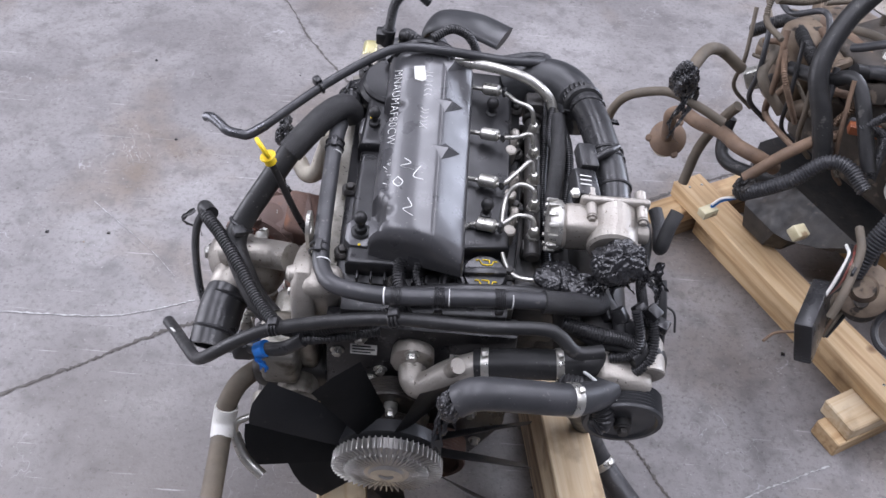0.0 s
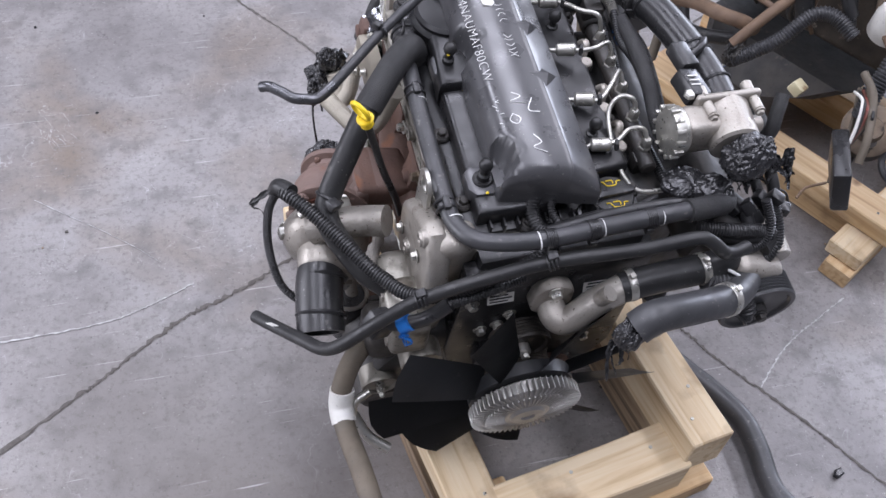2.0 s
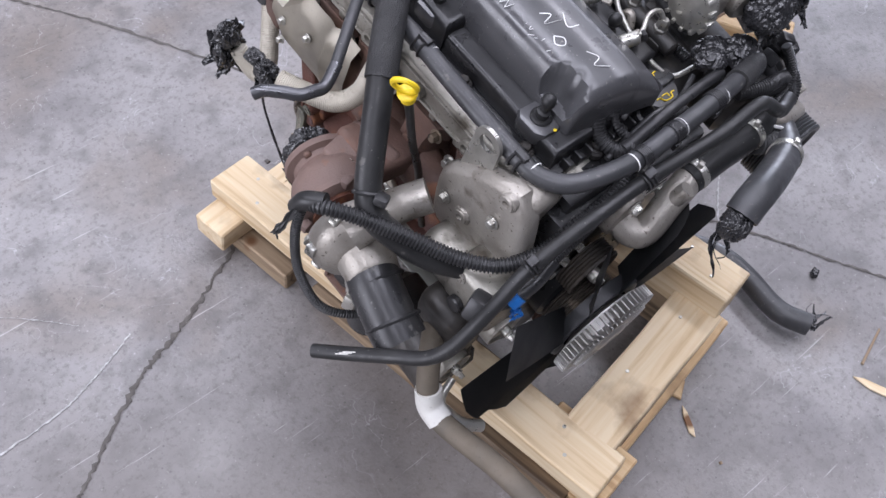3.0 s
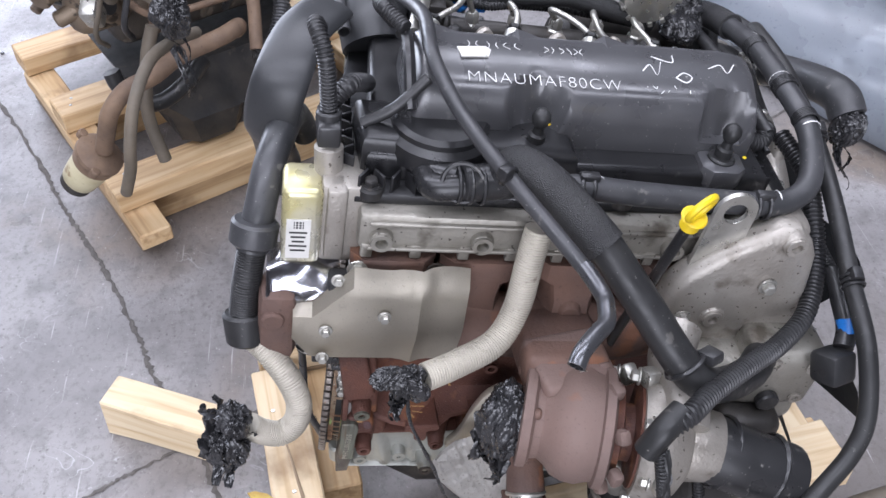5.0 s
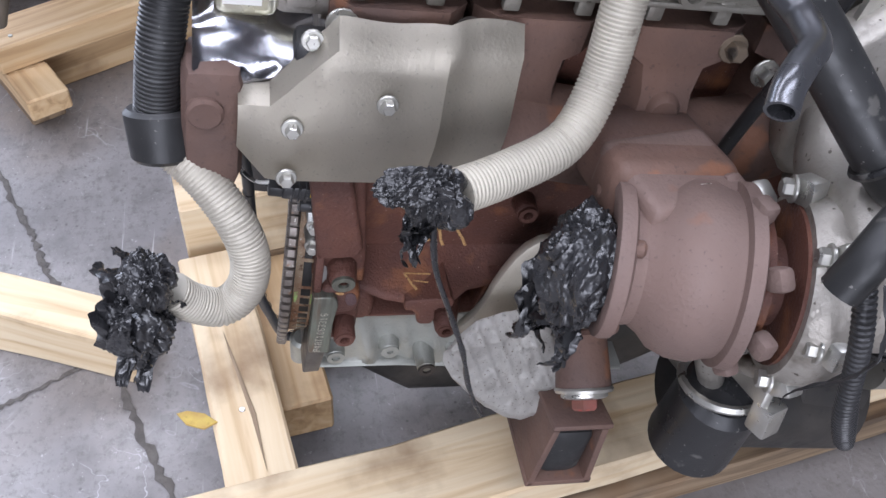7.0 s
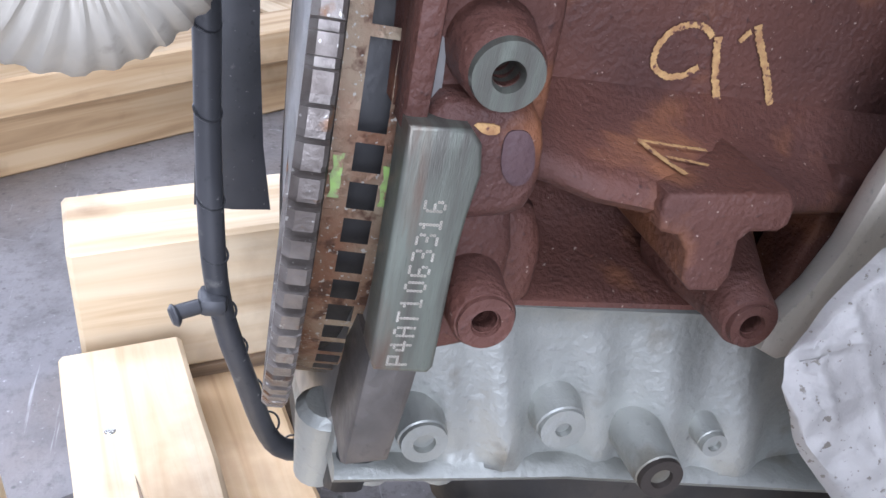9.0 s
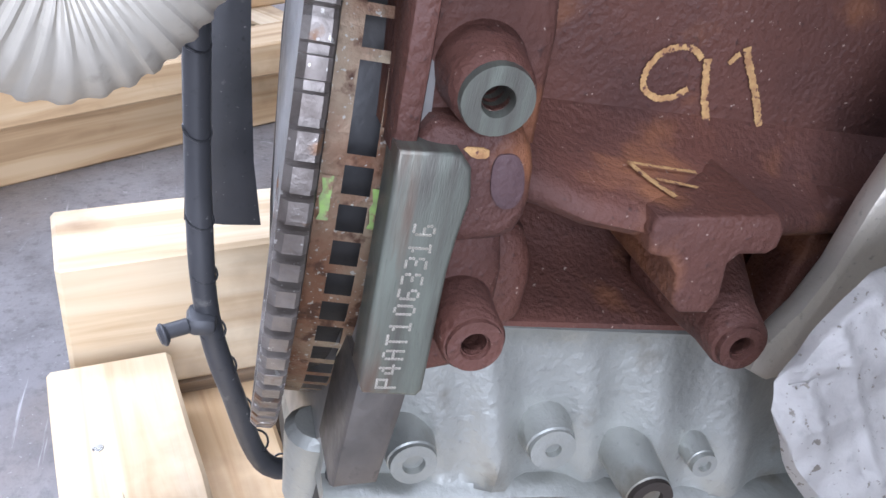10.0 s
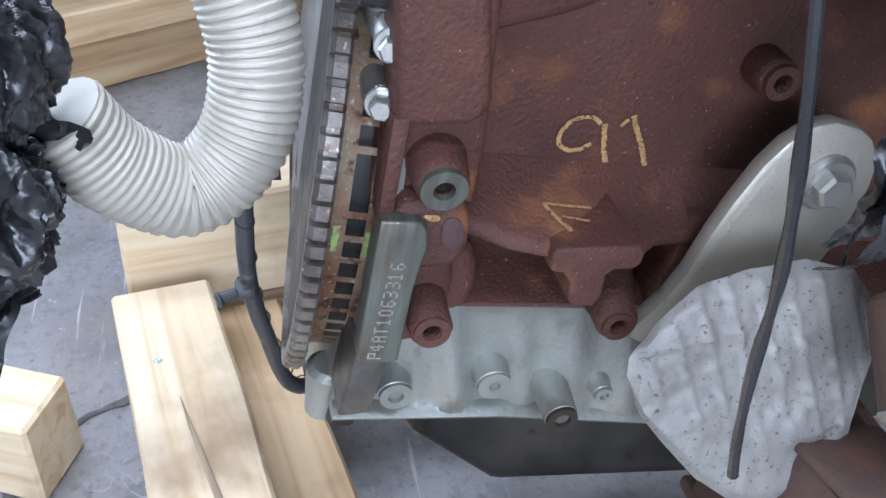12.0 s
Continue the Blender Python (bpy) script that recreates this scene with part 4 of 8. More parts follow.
# flywheel: ring gear, drum with windows
fly = (-0.0225, 0.0, -0.05)
b = B()
n = 96
rings = []
for i in range(n):
    a0 = 2 * math.pi * i / n
    pitch = 2 * math.pi / n
    for f, R in ((-0.31, 0.1402), (0.3, 0.1402), (0.36, 0.1362), (0.64, 0.1362)):
        a = a0 + f * pitch
        rings.append([b.verts.new((fly[0] + r * math.cos(a), y, fly[2] + r * math.sin(a))) for r, y in ((0.1305, 0.3402), (R - 0.0012, 0.3402), (R, 0.3414), (R, 0.3466), (R - 0.0016, 0.3488), (0.1305, 0.3488))])
for i in range(len(rings)):
    p, q = rings[i], rings[(i + 1) % len(rings)]
    for k in range(6):
        l = (k + 1) % 6
        b.faces.new((p[k], p[l], q[l], q[k]))
flywheel = part("flywheel", b, "ringsteel", engine, "dual mass flywheel with a toothed steel ring gear", 25)
b = B()
add_lathe(b, (fly[0], 0.33, fly[2]), (0, 1, 0), [(0.0, 0.016), (0.131, 0.016), (0.1315, 0.01), (0.118, 0.008), (0.116, -0.012), (0.0, -0.012)], 64)
part("flywheel_disc", b, "dark", flywheel)
b = B()
angles = []
d = 0.0
while d < 355.5:
    angles += [d, d + 1.45]
    d += 12.6 if abs(d - 162.4) < 0.9 or abs(d - 42) < 2.6 or abs(d - 282) < 2.6 else 5.15
drum_y = (0.3218, 0.3252, 0.333, 0.3392)
grid = [[b.verts.new((fly[0] + 0.1262 * math.cos(radians(a)), y, fly[2] + 0.1262 * math.sin(radians(a)))) for y in drum_y] for a in angles]
for i in range(len(grid)):
    p, q = grid[i], grid[(i + 1) % len(grid)]
    for k in range(3):
        if k != 1 or i % 2 == 0:
            b.faces.new((p[k], p[k + 1], q[k + 1], q[k]))
bmesh.ops.solidify(b, geom=b.faces[:], thickness=0.0028)
drum = part("sensor_drum", b, "drum", flywheel, "rusty windowed sensor drum", 25)
for a0, a1, y0, y1 in ((177.5, 183.5, 0.3353, 0.3386), (178.5, 184.0, 0.3224, 0.3248)):
    b = B()
    rows_ = [[b.verts.new((fly[0] + 0.1266 * math.cos(radians(a0 + (a1 - a0) * k / 6)), y, fly[2] + 0.1266 * math.sin(radians(a0 + (a1 - a0) * k / 6)))) for y in (y0 + 0.0003 * (k % 2), y1 - 0.0004 * (k % 3))] for k in range(7)]
    for p, q in zip(rows_, rows_[1:]):
        b.faces.new((p[0], p[1], q[1], q[0]))
    part("paint_dab", b, "lime", drum)
SWING = Matrix.Translation((-0.158, 0.335, 0)) @ Matrix.Rotation(radians(-7), 4, "Z") @ Matrix.Translation((0.158, -0.335, 0))
flywheel.matrix_basis = SWING
b = B()
add_lathe(b, (-0.012, 0.3175, -0.055), (0, 1, 0), [(0.148, -0.004), (0.149, 0.0), (0.147, 0.002), (0.11, 0.003), (0.0, 0.003)], 64)
part("back_plate", b, "machined", engine)
# crank sensor: plug, holder, bolts and lead
b = B()
add_box(b, (-0.148, 0.339, 0.072), (0.018, 0.032, 0.0125), (6, 0, 0), 0.002)
add_box(b, (-0.148, 0.358, 0.0725), (0.015, 0.014, 0.009), (6, 0, 0), 0.0015)
for k in range(3):
    add_box(b, (-0.1485, 0.3475 - 0.005 * k, 0.0722), (0.02, 0.0016, 0.0135), (6, 0, 0), 0.0005)
plug = part("crank_sensor", b, "plastic", engine, "black crank sensor plug with yellow dots")
for y, z in ((0.3292, 0.0735), (0.3325, 0.0718)):
    b = B()
    add_cyl(b, (-0.156, y, z), (-0.1588, y, z), 0.0022, seg=12, bevel=0.0005)
    part("paint_dot", b, "yellow", plug)
b = B()
add_cyl(b, (-0.146, 0.341, 0.054), (-0.146, 0.322, 0.052), 0.0068, seg=20, bevel=0.001)
add_box(b, (-0.14, 0.333, 0.063), (0.02, 0.016, 0.014), (0, 0, 0), 0.003)
part("sensor_holder", b, "plastic", plug)
for k in range(2):
    b = B()
    add_tube(b, [(-0.148, 0.364, 0.073 + 0.003 * k), (-0.147, 0.374, 0.076), (-0.14, 0.384, 0.082), (-0.125, 0.392, 0.1)], 0.0015, seg=8)
    part("lead", b, "label" if k else "rubber", plug)
for p in ((-0.152, 0.327, 0.036), (-0.15, 0.3265, 0.012)):
    b = B()
    add_cyl(b, (-0.12, p[1], p[2]), p, 0.0062, seg=18)
    add_bolt(b, p, (-1, 0.25, 0), 0.0048, 0.006)
    part("sensor_bolt", b, "zinc", engine)
# wiring sleeve that hangs behind the flywheel
LOOM = [(-0.1, 0.391, 0.109), (-0.085, 0.378, 0.039), (-0.072, 0.371, -0.021), (-0.065, 0.365, -0.091), (-0.064, 0.358, -0.141), (-0.06, 0.345, -0.181), (-0.052, 0.325, -0.226), (-0.03, 0.29, -0.24)]
b = B()
add_tube(b, LOOM, 0.0047, seg=12, wobble=0.1)
loom = part("wiring_sleeve", b, "greyrubber", engine)
b = B()
add_box(b, (-0.066, 0.36, -0.143), (0.014, 0.011, 0.008), (0, 0, 0), 0.003)
add_cyl(b, (-0.07, 0.364, -0.143), (-0.073, 0.374, -0.145), 0.003)
add_cyl(b, (-0.073, 0.372, -0.145), (-0.074, 0.375, -0.146), 0.0045)
part("sleeve_clip", b, "greyrubber", loom)
for k, (u0, u1) in enumerate(zip(LOOM, LOOM[1:])):
    for f in (0.2, 0.65):
        c = V(u0).lerp(V(u1), f)
        w = B()
        add_ring(w, c, (V(u1) - V(u0)).normalized() + V((0.5, 0.35, 0.1)), 0.0049, 0.0005, 18, 6)
        part("tape_edge", w, "plastic", loom)
# rubber flap that hangs beyond the flywheel
b = B()
FL = [(0.352, 0.05, 0.006), (0.351, -0.02, 0.01), (0.349, -0.1, 0.015), (0.345, -0.17, 0.02), (0.34, -0.21, 0.023)]
add_loft(b, [[(0.152 + 0.004 * math.sin(30 * z), y - w, z), (0.149, y, z), (0.152, y + w, z), (0.156, y + w, z), (0.155, y, z), (0.156, y - w, z)] for y, z, w in FL])
part("rubber_flap", b, "greyrubber", engine, "dull grey rubber flap")

# cylinder head
b = B()
add_prism(b, [(-0.13, 0.19), (0.335, 0.19), (0.335, 0.292), (-0.13, 0.292)], -0.11, 0.13, bevel=0.004)
add_box(b, (-0.125, 0.1, 0.268), (0.06, 0.46, 0.046), (0, 0, 0), 0.006)
head = part("cylinder_head", b, "aludirt", engine, "weathered cast aluminium cylinder head")
b = B()
for k in range(5):
    y = 0.307 - 0.1025 * k
    add_bored(b, (-0.135, y, 0.263), (-0.163, y, 0.263), 0.0115, 0.006)
for k in range(9):
    add_box(b, (-0.153, 0.32 - 0.05 * k, 0.245), (0.008, 0.012, 0.018), (0, 0, 0), 0.002)
add_box(b, (-0.156, 0.1, 0.282), (0.007, 0.44, 0.005), (0, 0, 0), 0.002)
add_box(b, (-0.156, 0.1, 0.25), (0.007, 0.44, 0.005), (0, 0, 0), 0.002)
part("head_boss", b, "aludirt", head)
for k in range(5):
    threaded_hole(head, (-0.1645, 0.307 - 0.1025 * k, 0.263), (-1, 0, 0), 0.011, 0.0055, "aludirt")

# exhaust manifold
b = B()
add_tube(b, [(-0.125, 0.33, 0.15), (-0.138, 0.25, 0.148), (-0.15, 0.17, 0.135), (-0.152, 0.08, 0.128), (-0.148, 0.0, 0.132), (-0.135, -0.06, 0.16)], 0.036, seg=24)
add_box(b, (-0.2, 0.108, 0.152), (0.1, 0.09, 0.045), (0, 12, 0), 0.01, 3)
add_cyl(b, (-0.14, 0.09, 0.168), (-0.168, 0.09, 0.168), 0.016, 0.013, seg=24, bevel=0.003)
manifold = part("exhaust_manifold", b, "iron", engine, "rust-brown cast iron exhaust manifold")
for y, wide in ((0.29, 0.06), (0.195, 0.062), (0.09, 0.066), (-0.02, 0.06)):
    # a runner that flares up to its flange on the head
    b = B()
    add_loft(b, [[(x0, y - w, z), (x0 - d * 0.7, y - w, z), (x0 - d, y - w * 0.7, z), (x0 - d, y + w * 0.7, z), (x0 - d * 0.7, y + w, z), (x0, y + w, z)] for x0, d, w, z in ((-0.11, 0.064, wide * 0.62, 0.125), (-0.11, 0.06, wide * 0.45, 0.15), (-0.11, 0.05, wide * 0.42, 0.18), (-0.11, 0.045, wide * 0.5, 0.2), (-0.11, 0.047, wide * 0.72, 0.208), (-0.11, 0.047, wide * 0.74, 0.232))])
    part("runner", b, "iron", manifold)
for k, (y, z) in enumerate(((0.327, 0.219), (0.245, 0.219), (0.149, 0.217), (0.052, 0.219), (0.018, 0.2), (-0.058, 0.219))):
    b = B()
    add_bolt(b, (-0.156, y, z), (-1, 0, 0.15), 0.0075, 0.01)
    part("manifold_nut", b, "tanmetal" if k % 2 else "zinc", manifold)

# turbocharger
T0, T1 = V((-0.266, 0.15, 0.122)), V((-0.3, 0.03, 0.132))
ax = (T1 - T0).normalized()
b = B()
shell = ((0.03, 0.0), (0.052, -0.004), (0.058, -0.002), (0.059, 0.002), (0.058, 0.009), (0.048, 0.013), (0.046, 0.022), (0.052, 0.032), (0.061, 0.041), (0.066, 0.055), (0.067, 0.07), (0.063, 0.082), (0.062, 0.088), (0.068, 0.09), (0.069, 0.1), (0.06, 0.104), (0.03, 0.106), (0.028, 0.02), (0.03, 0.0))
add_lathe(b, T0, ax, [(r * 0.92, h * 0.86) for r, h in shell], 56)
add_box(b, (-0.235, 0.105, 0.158), (0.075, 0.085, 0.04), (0, 0, 13), 0.008, 3)
turbo = part("turbine_housing", b, "turbine", engine, "rusty brown turbocharger turbine housing")
for k in range(8):
    a = 2 * math.pi * k / 8
    o = V((math.cos(a), 0, math.sin(a))) * 0.06
    w = B()
    add_box(w, T0 + ax * 0.081 + o, (0.016, 0.013, 0.016), (0, -math.degrees(a), 13), 0.004)
    part("lug", w, "turbine", turbo)
for a in (0.6, 2.2, 3.8, 5.3):
    o = V((math.cos(a), 0, math.sin(a))) * 0.045
    b = B()
    add_cyl(b, T0 + o - ax * 0.004, T0 + o + ax * 0.006, 0.006, seg=10)
    part("flange_nut", b, "iron", turbo)
b = B()
add_tube(b, [T0 - ax * 0.035 + V((-0.02, 0, -0.02)), T0 + V((-0.02, 0, -0.02))], 0.0085, seg=12, steps=2, ribs=(0.0012, 0.0025))
part("flange_stud", b, "iron", turbo)
b = B()
add_lathe(b, T0 + ax * 0.089, ax, [(0.045, 0.0), (0.048, 0.008), (0.03, 0.012), (0.03, 0.022), (0.056, 0.024), (0.056, 0.03), (0.0, 0.032)], 50)
part("bearing_housing", b, "block", turbo)
C0 = T0 + ax * 0.114
b = B()
add_lathe(b, C0, ax, [(0.03, 0.0), (0.062, 0.002), (0.068, 0.014), (0.066, 0.03), (0.056, 0.045), (0.04, 0.055), (0.036, 0.085), (0.033, 0.088), (0.03, 0.06)], 36)
add_tube(b, [C0 + V((-0.03, -0.03, 0.05)), C0 + V((0.0, -0.035, 0.063)), C0 + V((0.045, -0.035, 0.06)), C0 + V((0.08, -0.05, 0.075))], 0.024, seg=16)
comp = part("compressor_housing", b, "alu", turbo, "pale cast aluminium compressor housing")
for k in range(7):
    b = B()
    a = 2 * math.pi * k / 7 + 0.3
    o = V((math.cos(a), 0, math.sin(a))) * 0.066
    add_box(b, C0 + ax * 0.006 + o, (0.02, 0.016, 0.02), (0, -math.degrees(a), 13), 0.004)
    add_bolt(b, C0 - ax * 0.004 + o, -ax, 0.0065, 0.007)
    part("housing_bolt", b, "zinc", comp)
b = B()
D0 = C0 + ax * 0.07
add_tube(b, [D0, D0 + V((-0.01, -0.03, -0.006)), D0 + V((-0.016, -0.065, -0.018)), D0 + V((-0.02, -0.1, -0.03))], 0.036, seg=24, open_end=True)
for u in (0.2, 0.75):
    c = D0 + V((-0.02, -0.1, -0.03)) * u
    add_ring(b, c, V((-0.02, -0.1, -0.03)), 0.036, 0.004, 24, 6)
part("intake_duct", b, "plastic", engine, "black plastic turbo inlet duct, open")
b = B()
add_cyl(b, (-0.25, 0.1, 0.165), (-0.265, 0.098, 0.18), 0.008, seg=6)
part("oil_feed_union", b, "zinc", turbo)
# lower clutter beside the turbo: drain, clamp and bracket
b = B()
add_tube(b, [(-0.27, 0.03, 0.04), (-0.262, 0.02, 0.0), (-0.255, 0.0, -0.04), (-0.2, -0.01, -0.08)], 0.011)
add_tube(b, [(-0.3, 0.03, 0.12), (-0.325, 0.02, 0.1), (-0.32, 0.015, 0.06), (-0.29, 0.015, 0.03)], 0.008)
part("oil_drain_pipe", b, "alu", engine)
b = B()
add_box(b, (-0.29, -0.002, 0.015), (0.05, 0.008, 0.03), (10, 20, 0), 0.002)
add_box(b, (-0.315, -0.01, -0.005), (0.02, 0.02, 0.03), (0, 10, 20), 0.003)
add_ring(b, (-0.27, 0.0, -0.02), (0.2, 0.1, 1), 0.035, 0.004, 24, 6)
part("clamp_bracket", b, "zinc", engine)
b = B()
add_cyl(b, (-0.27, -0.005, -0.03), (-0.262, -0.012, -0.125), 0.037, 0.039, 28, 0.008)
part("oil_filter", b, "plastic", engine, "black oil filter canister")

# engine mount bracket below the turbo: a sloping tube on a folded steel channel
b = B()
add_prism(b, [(0.112, -0.122), (0.064, -0.122), (0.054, -0.21), (0.117, -0.21)], -0.2, -0.194, bevel=0.002)
add_prism(b, [(0.115, -0.118), (0.108, -0.118), (0.11, -0.21), (0.117, -0.21)], -0.25, -0.16, bevel=0.002)
add_prism(b, [(0.069, -0.118), (0.062, -0.118), (0.053, -0.21), (0.06, -0.21)], -0.25, -0.16, bevel=0.002)
add_box(b, (-0.224, 0.09, -0.115), (0.06, 0.056, 0.006), (0, 12, 0), 0.002)
add_box(b, (-0.2, 0.085, -0.207), (0.1, 0.066, 0.008), (0, 0, 0), 0.002)
mount = part("engine_mount", b, "iron", engine, "rusty steel engine mount with a dark rubber core")
b = B()
add_cyl(b, (-0.215, 0.11, -0.02), (-0.252, 0.108, -0.052), 0.021, 0.023, seg=28, bevel=0.003)
part("mount_tube", b, "iron", mount)
b = B()
add_lathe(b, (-0.25, 0.108, -0.05), (-0.76, -0.03, -0.62), [(0.0, 0), (0.0235, 0), (0.0245, 0.002), (0.0235, 0.0045), (0.019, 0.005), (0.0195, 0.008), (0.017, 0.0095), (0, 0.0095)], 50)
part("mount_washer", b, "zinc", mount)
b = B()
add_bolt(b, (-0.2572, 0.1077, -0.0559), (-0.76, -0.03, -0.62), 0.0115, 0.01, False)
part("mount_bolt", b, "red", mount, "bolt head dabbed with red paint")
b = B()
add_box(b, (-0.215, 0.087, -0.165), (0.06, 0.04, 0.07), (0, 0, 0), 0.01)
part("mount_rubber", b, "rubber", mount)
# foil shield on its arm
b = B()
edge_top = ((0.086, -0.1), (0.09, -0.068), (0.097, -0.043), (0.112, -0.03), (0.138, -0.026), (0.165, -0.032), (0.187, -0.041), (0.2, -0.056), (0.211, -0.074))
edge_low = ((0.086, -0.118), (0.094, -0.133), (0.108, -0.146), (0.128, -0.153), (0.145, -0.147), (0.163, -0.137), (0.185, -0.117), (0.2, -0.102), (0.211, -0.082))
plate = []
for i in range(73):
    y = 0.086 + 0.125 * i / 72
    z1 = float(np.interp(y, [e[0] for e in edge_top], [e[1] for e in edge_top]))
    z0 = float(np.interp(y, [e[0] for e in edge_low], [e[1] for e in edge_low]))
    row = []
    for k in range(49):
        v = k / 48
        z = z0 + (z1 - z0) * v
        rim = min(v, 1 - v, i / 72, 1 - i / 72)
        # quilted bands that run down the plate, stopped by a plain foot
        band = (y - 0.5 * z) / 0.0155
        x = -0.2 - 0.0012 * (abs(band % 1 - 0.5) < 0.13) * (v > 0.28) * (rim > 0.03)
        x -= 0.0006 * (abs((z + 0.3 * y) / 0.017 % 1 - 0.5) < 0.1) * (v > 0.3) * (rim > 0.03)
        x += 0.0035 * noise.noise(V((0, y * 38, z * 38))) + 0.0012 * noise.noise(V((5, y * 130, z * 130))) + 0.004 * max(0, 0.06 - rim) / 0.06
        row.append(b.verts.new((x, y, z)))
    plate.append(row)
for p, q in zip(plate, plate[1:]):
    for k in range(48):
        b.faces.new((p[k], p[k + 1], q[k + 1], q[k]))
bmesh.ops.solidify(b, geom=b.faces[:], thickness=0.0015)
fs = part("foil_shield", b, "foil", engine, "dented quilted foil heat shield", 50)
fs.matrix_basis = Matrix.Translation((-0.206, 0.15, -0.09)) @ Matrix.Rotation(radians(15), 4, "Y") @ Matrix.Translation((0.206, -0.15, 0.09))
b = B()
add_prism(b, [(0.165, -0.03), (0.153, 0.005), (0.135, 0.022), (0.11, 0.018), (0.095, 0.0), (0.098, -0.045), (0.108, -0.069), (0.134, -0.083), (0.175, -0.107), (0.19, -0.1), (0.172, -0.07)], -0.152, -0.142, bevel=0.003, rounds=1)
arm = part("shield_arm", b, "shield", engine, "pressed steel bracket")
b = B()
add_cyl(b, (-0.15, 0.122, -0.008), (-0.156, 0.122, -0.008), 0.014, seg=20)
add_bolt(b, (-0.155, 0.122, -0.008), (-1, 0, 0), 0.009, 0.008, False)
part("arm_bolt", b, "zinc", arm)

# big heat shield over the exhaust recirculation cooler
b = B()
HX = []
for i in range(19):
    u = i / 18
    y = 0.39 - 0.178 * u
    top, bot = 0.176 + 0.056 * min(1, max(0, (u - 0.12) / 0.22)), 0.135 - 0.03 * min(1, u / 0.12)
    top += 0.004 * math.sin(9 * u)
    row = []
    for k in range(9):
        w = k / 8
        z = bot + (top - bot) * w
        x = -0.178 - 0.006 * math.sin(math.pi * min(1, w * 1.0)) - 0.006 * math.exp(-((u - 0.72) / 0.05) ** 2) - 0.005 * math.exp(-((w - 0.45) / 0.2) ** 2) * (u > 0.15)
        if k == 8:
            x += 0.012
        row.append(b.verts.new((x, y, z)))
    HX.append(row)
for p, q in zip(HX, HX[1:]):
    for k in range(8):
        b.faces.new((p[k], p[k + 1], q[k + 1], q[k]))
bmesh.ops.solidify(b, geom=b.faces[:], thickness=0.0016)
hs = part("heat_shield", b, "shield", engine, "satin pressed steel heat shield with bolts")
for y, z in ((0.297, 0.182), (0.356, 0.16), (0.357, 0.118)):
    b = B()
    add_bolt(b, (-0.188, y, z), (-1, 0, 0.1), 0.005, 0.006)
    part("shield_bolt", b, "zinc", hs)
b = B()
sheet = []
for i in range(17):
    u = i / 16
    y = 0.418 - 0.075 * u
    drop = 0.016 * math.sin(math.pi * min(1, u * 1.15)) ** 0.6
    sheet.append([b.verts.new((-0.115 - 0.05 * math.sin(math.pi * k / 16) ** 0.7 - 0.004 * math.sin(4 * u + k), y, 0.214 - (0.026 + drop) * k / 8 + 0.003 * math.sin(7 * u))) for k in range(9)])
for p, q in zip(sheet, sheet[1:]):
    for k in range(8):
        b.faces.new((p[k], p[k + 1], q[k + 1], q[k]))
bmesh.ops.solidify(b, geom=b.faces[:], thickness=0.0016)
part("cooler_shield", b, "chrome", engine, "bright crumpled shield edge")
b = B()
add_box(b, (-0.15, 0.405, 0.14), (0.05, 0.04, 0.1), (0, 0, 0), 0.012)
add_cyl(b, (-0.16, 0.41, 0.16), (-0.18, 0.41, 0.16), 0.012)
part("manifold_end", b, "iron", engine)
# recirculation valve with its label
b = B()
add_box(b, (-0.118, 0.385, 0.258), (0.05, 0.04, 0.098), (0, 0, 0), 0.008, 3)
valve = part("egr_valve", b, "gold", engine, "yellow-passivated valve actuator with a paper label")
b = B()
add_box(b, (-0.1435, 0.388, 0.246), (0.001, 0.024, 0.052), (0, 0, 0), 0)
lab = part("label", b, "label", valve)
b = B()
for i in range(9):
    for j in range(9):
        if (i * 7 + j * 5 + i * j) % 3 != 1:
            add_box(b, (-0.1442, 0.3835 + 0.0011 * i, 0.261 + 0.0011 * j), (0.0004, 0.0011, 0.0011), bevel=0)
for k in range(5):
    add_box(b, (-0.1442, 0.388, 0.255 - 0.006 * k), (0.0004, 0.018 - 0.003 * (k % 3), 0.0022), bevel=0)
part("print", b, "ink", lab)
b = B()
add_box(b, (-0.11, 0.345, 0.26), (0.055, 0.045, 0.1), (0, 0, 0), 0.006)
add_box(b, (-0.13, 0.352, 0.265), (0.03, 0.02, 0.09), (0, 0, 0), 0.004)
add_cyl(b, (-0.105, 0.36, 0.3), (-0.1, 0.362, 0.335), 0.0145, seg=20, bevel=0.004)
part("valve_body", b, "alu", engine, "cast aluminium valve body")
b = B()
add_cyl(b, (-0.1, 0.362, 0.335), (-0.095, 0.364, 0.37), 0.012, seg=16)
add_box(b, (-0.107, 0.363, 0.352), (0.02, 0.022, 0.024), (0, 0, 0), 0.003)
add_tube(b, [(-0.095, 0.364, 0.37), (-0.085, 0.37, 0.42), (-0.06, 0.38, 0.44), (-0.03, 0.375, 0.42)], 0.0085, ribs=(0.0012, 0.0035))
part("valve_connector", b, "conduit", engine)
b = B()
add_box(b, (-0.158, 0.335, 0.2), (0.024, 0.042, 0.024), (0, 0, 0), 0.005)
add_cyl(b, (-0.17, 0.33, 0.208), (-0.17, 0.295, 0.21), 0.0075)
tsens = part("temperature_sensor", b, "plastic", engine)
b = B()
add_bolt(b, (-0.168, 0.346, 0.214), (-1, 0, 0.2), 0.005, 0.005)
part("sensor_screw", b, "zinc", tsens)
b = B()
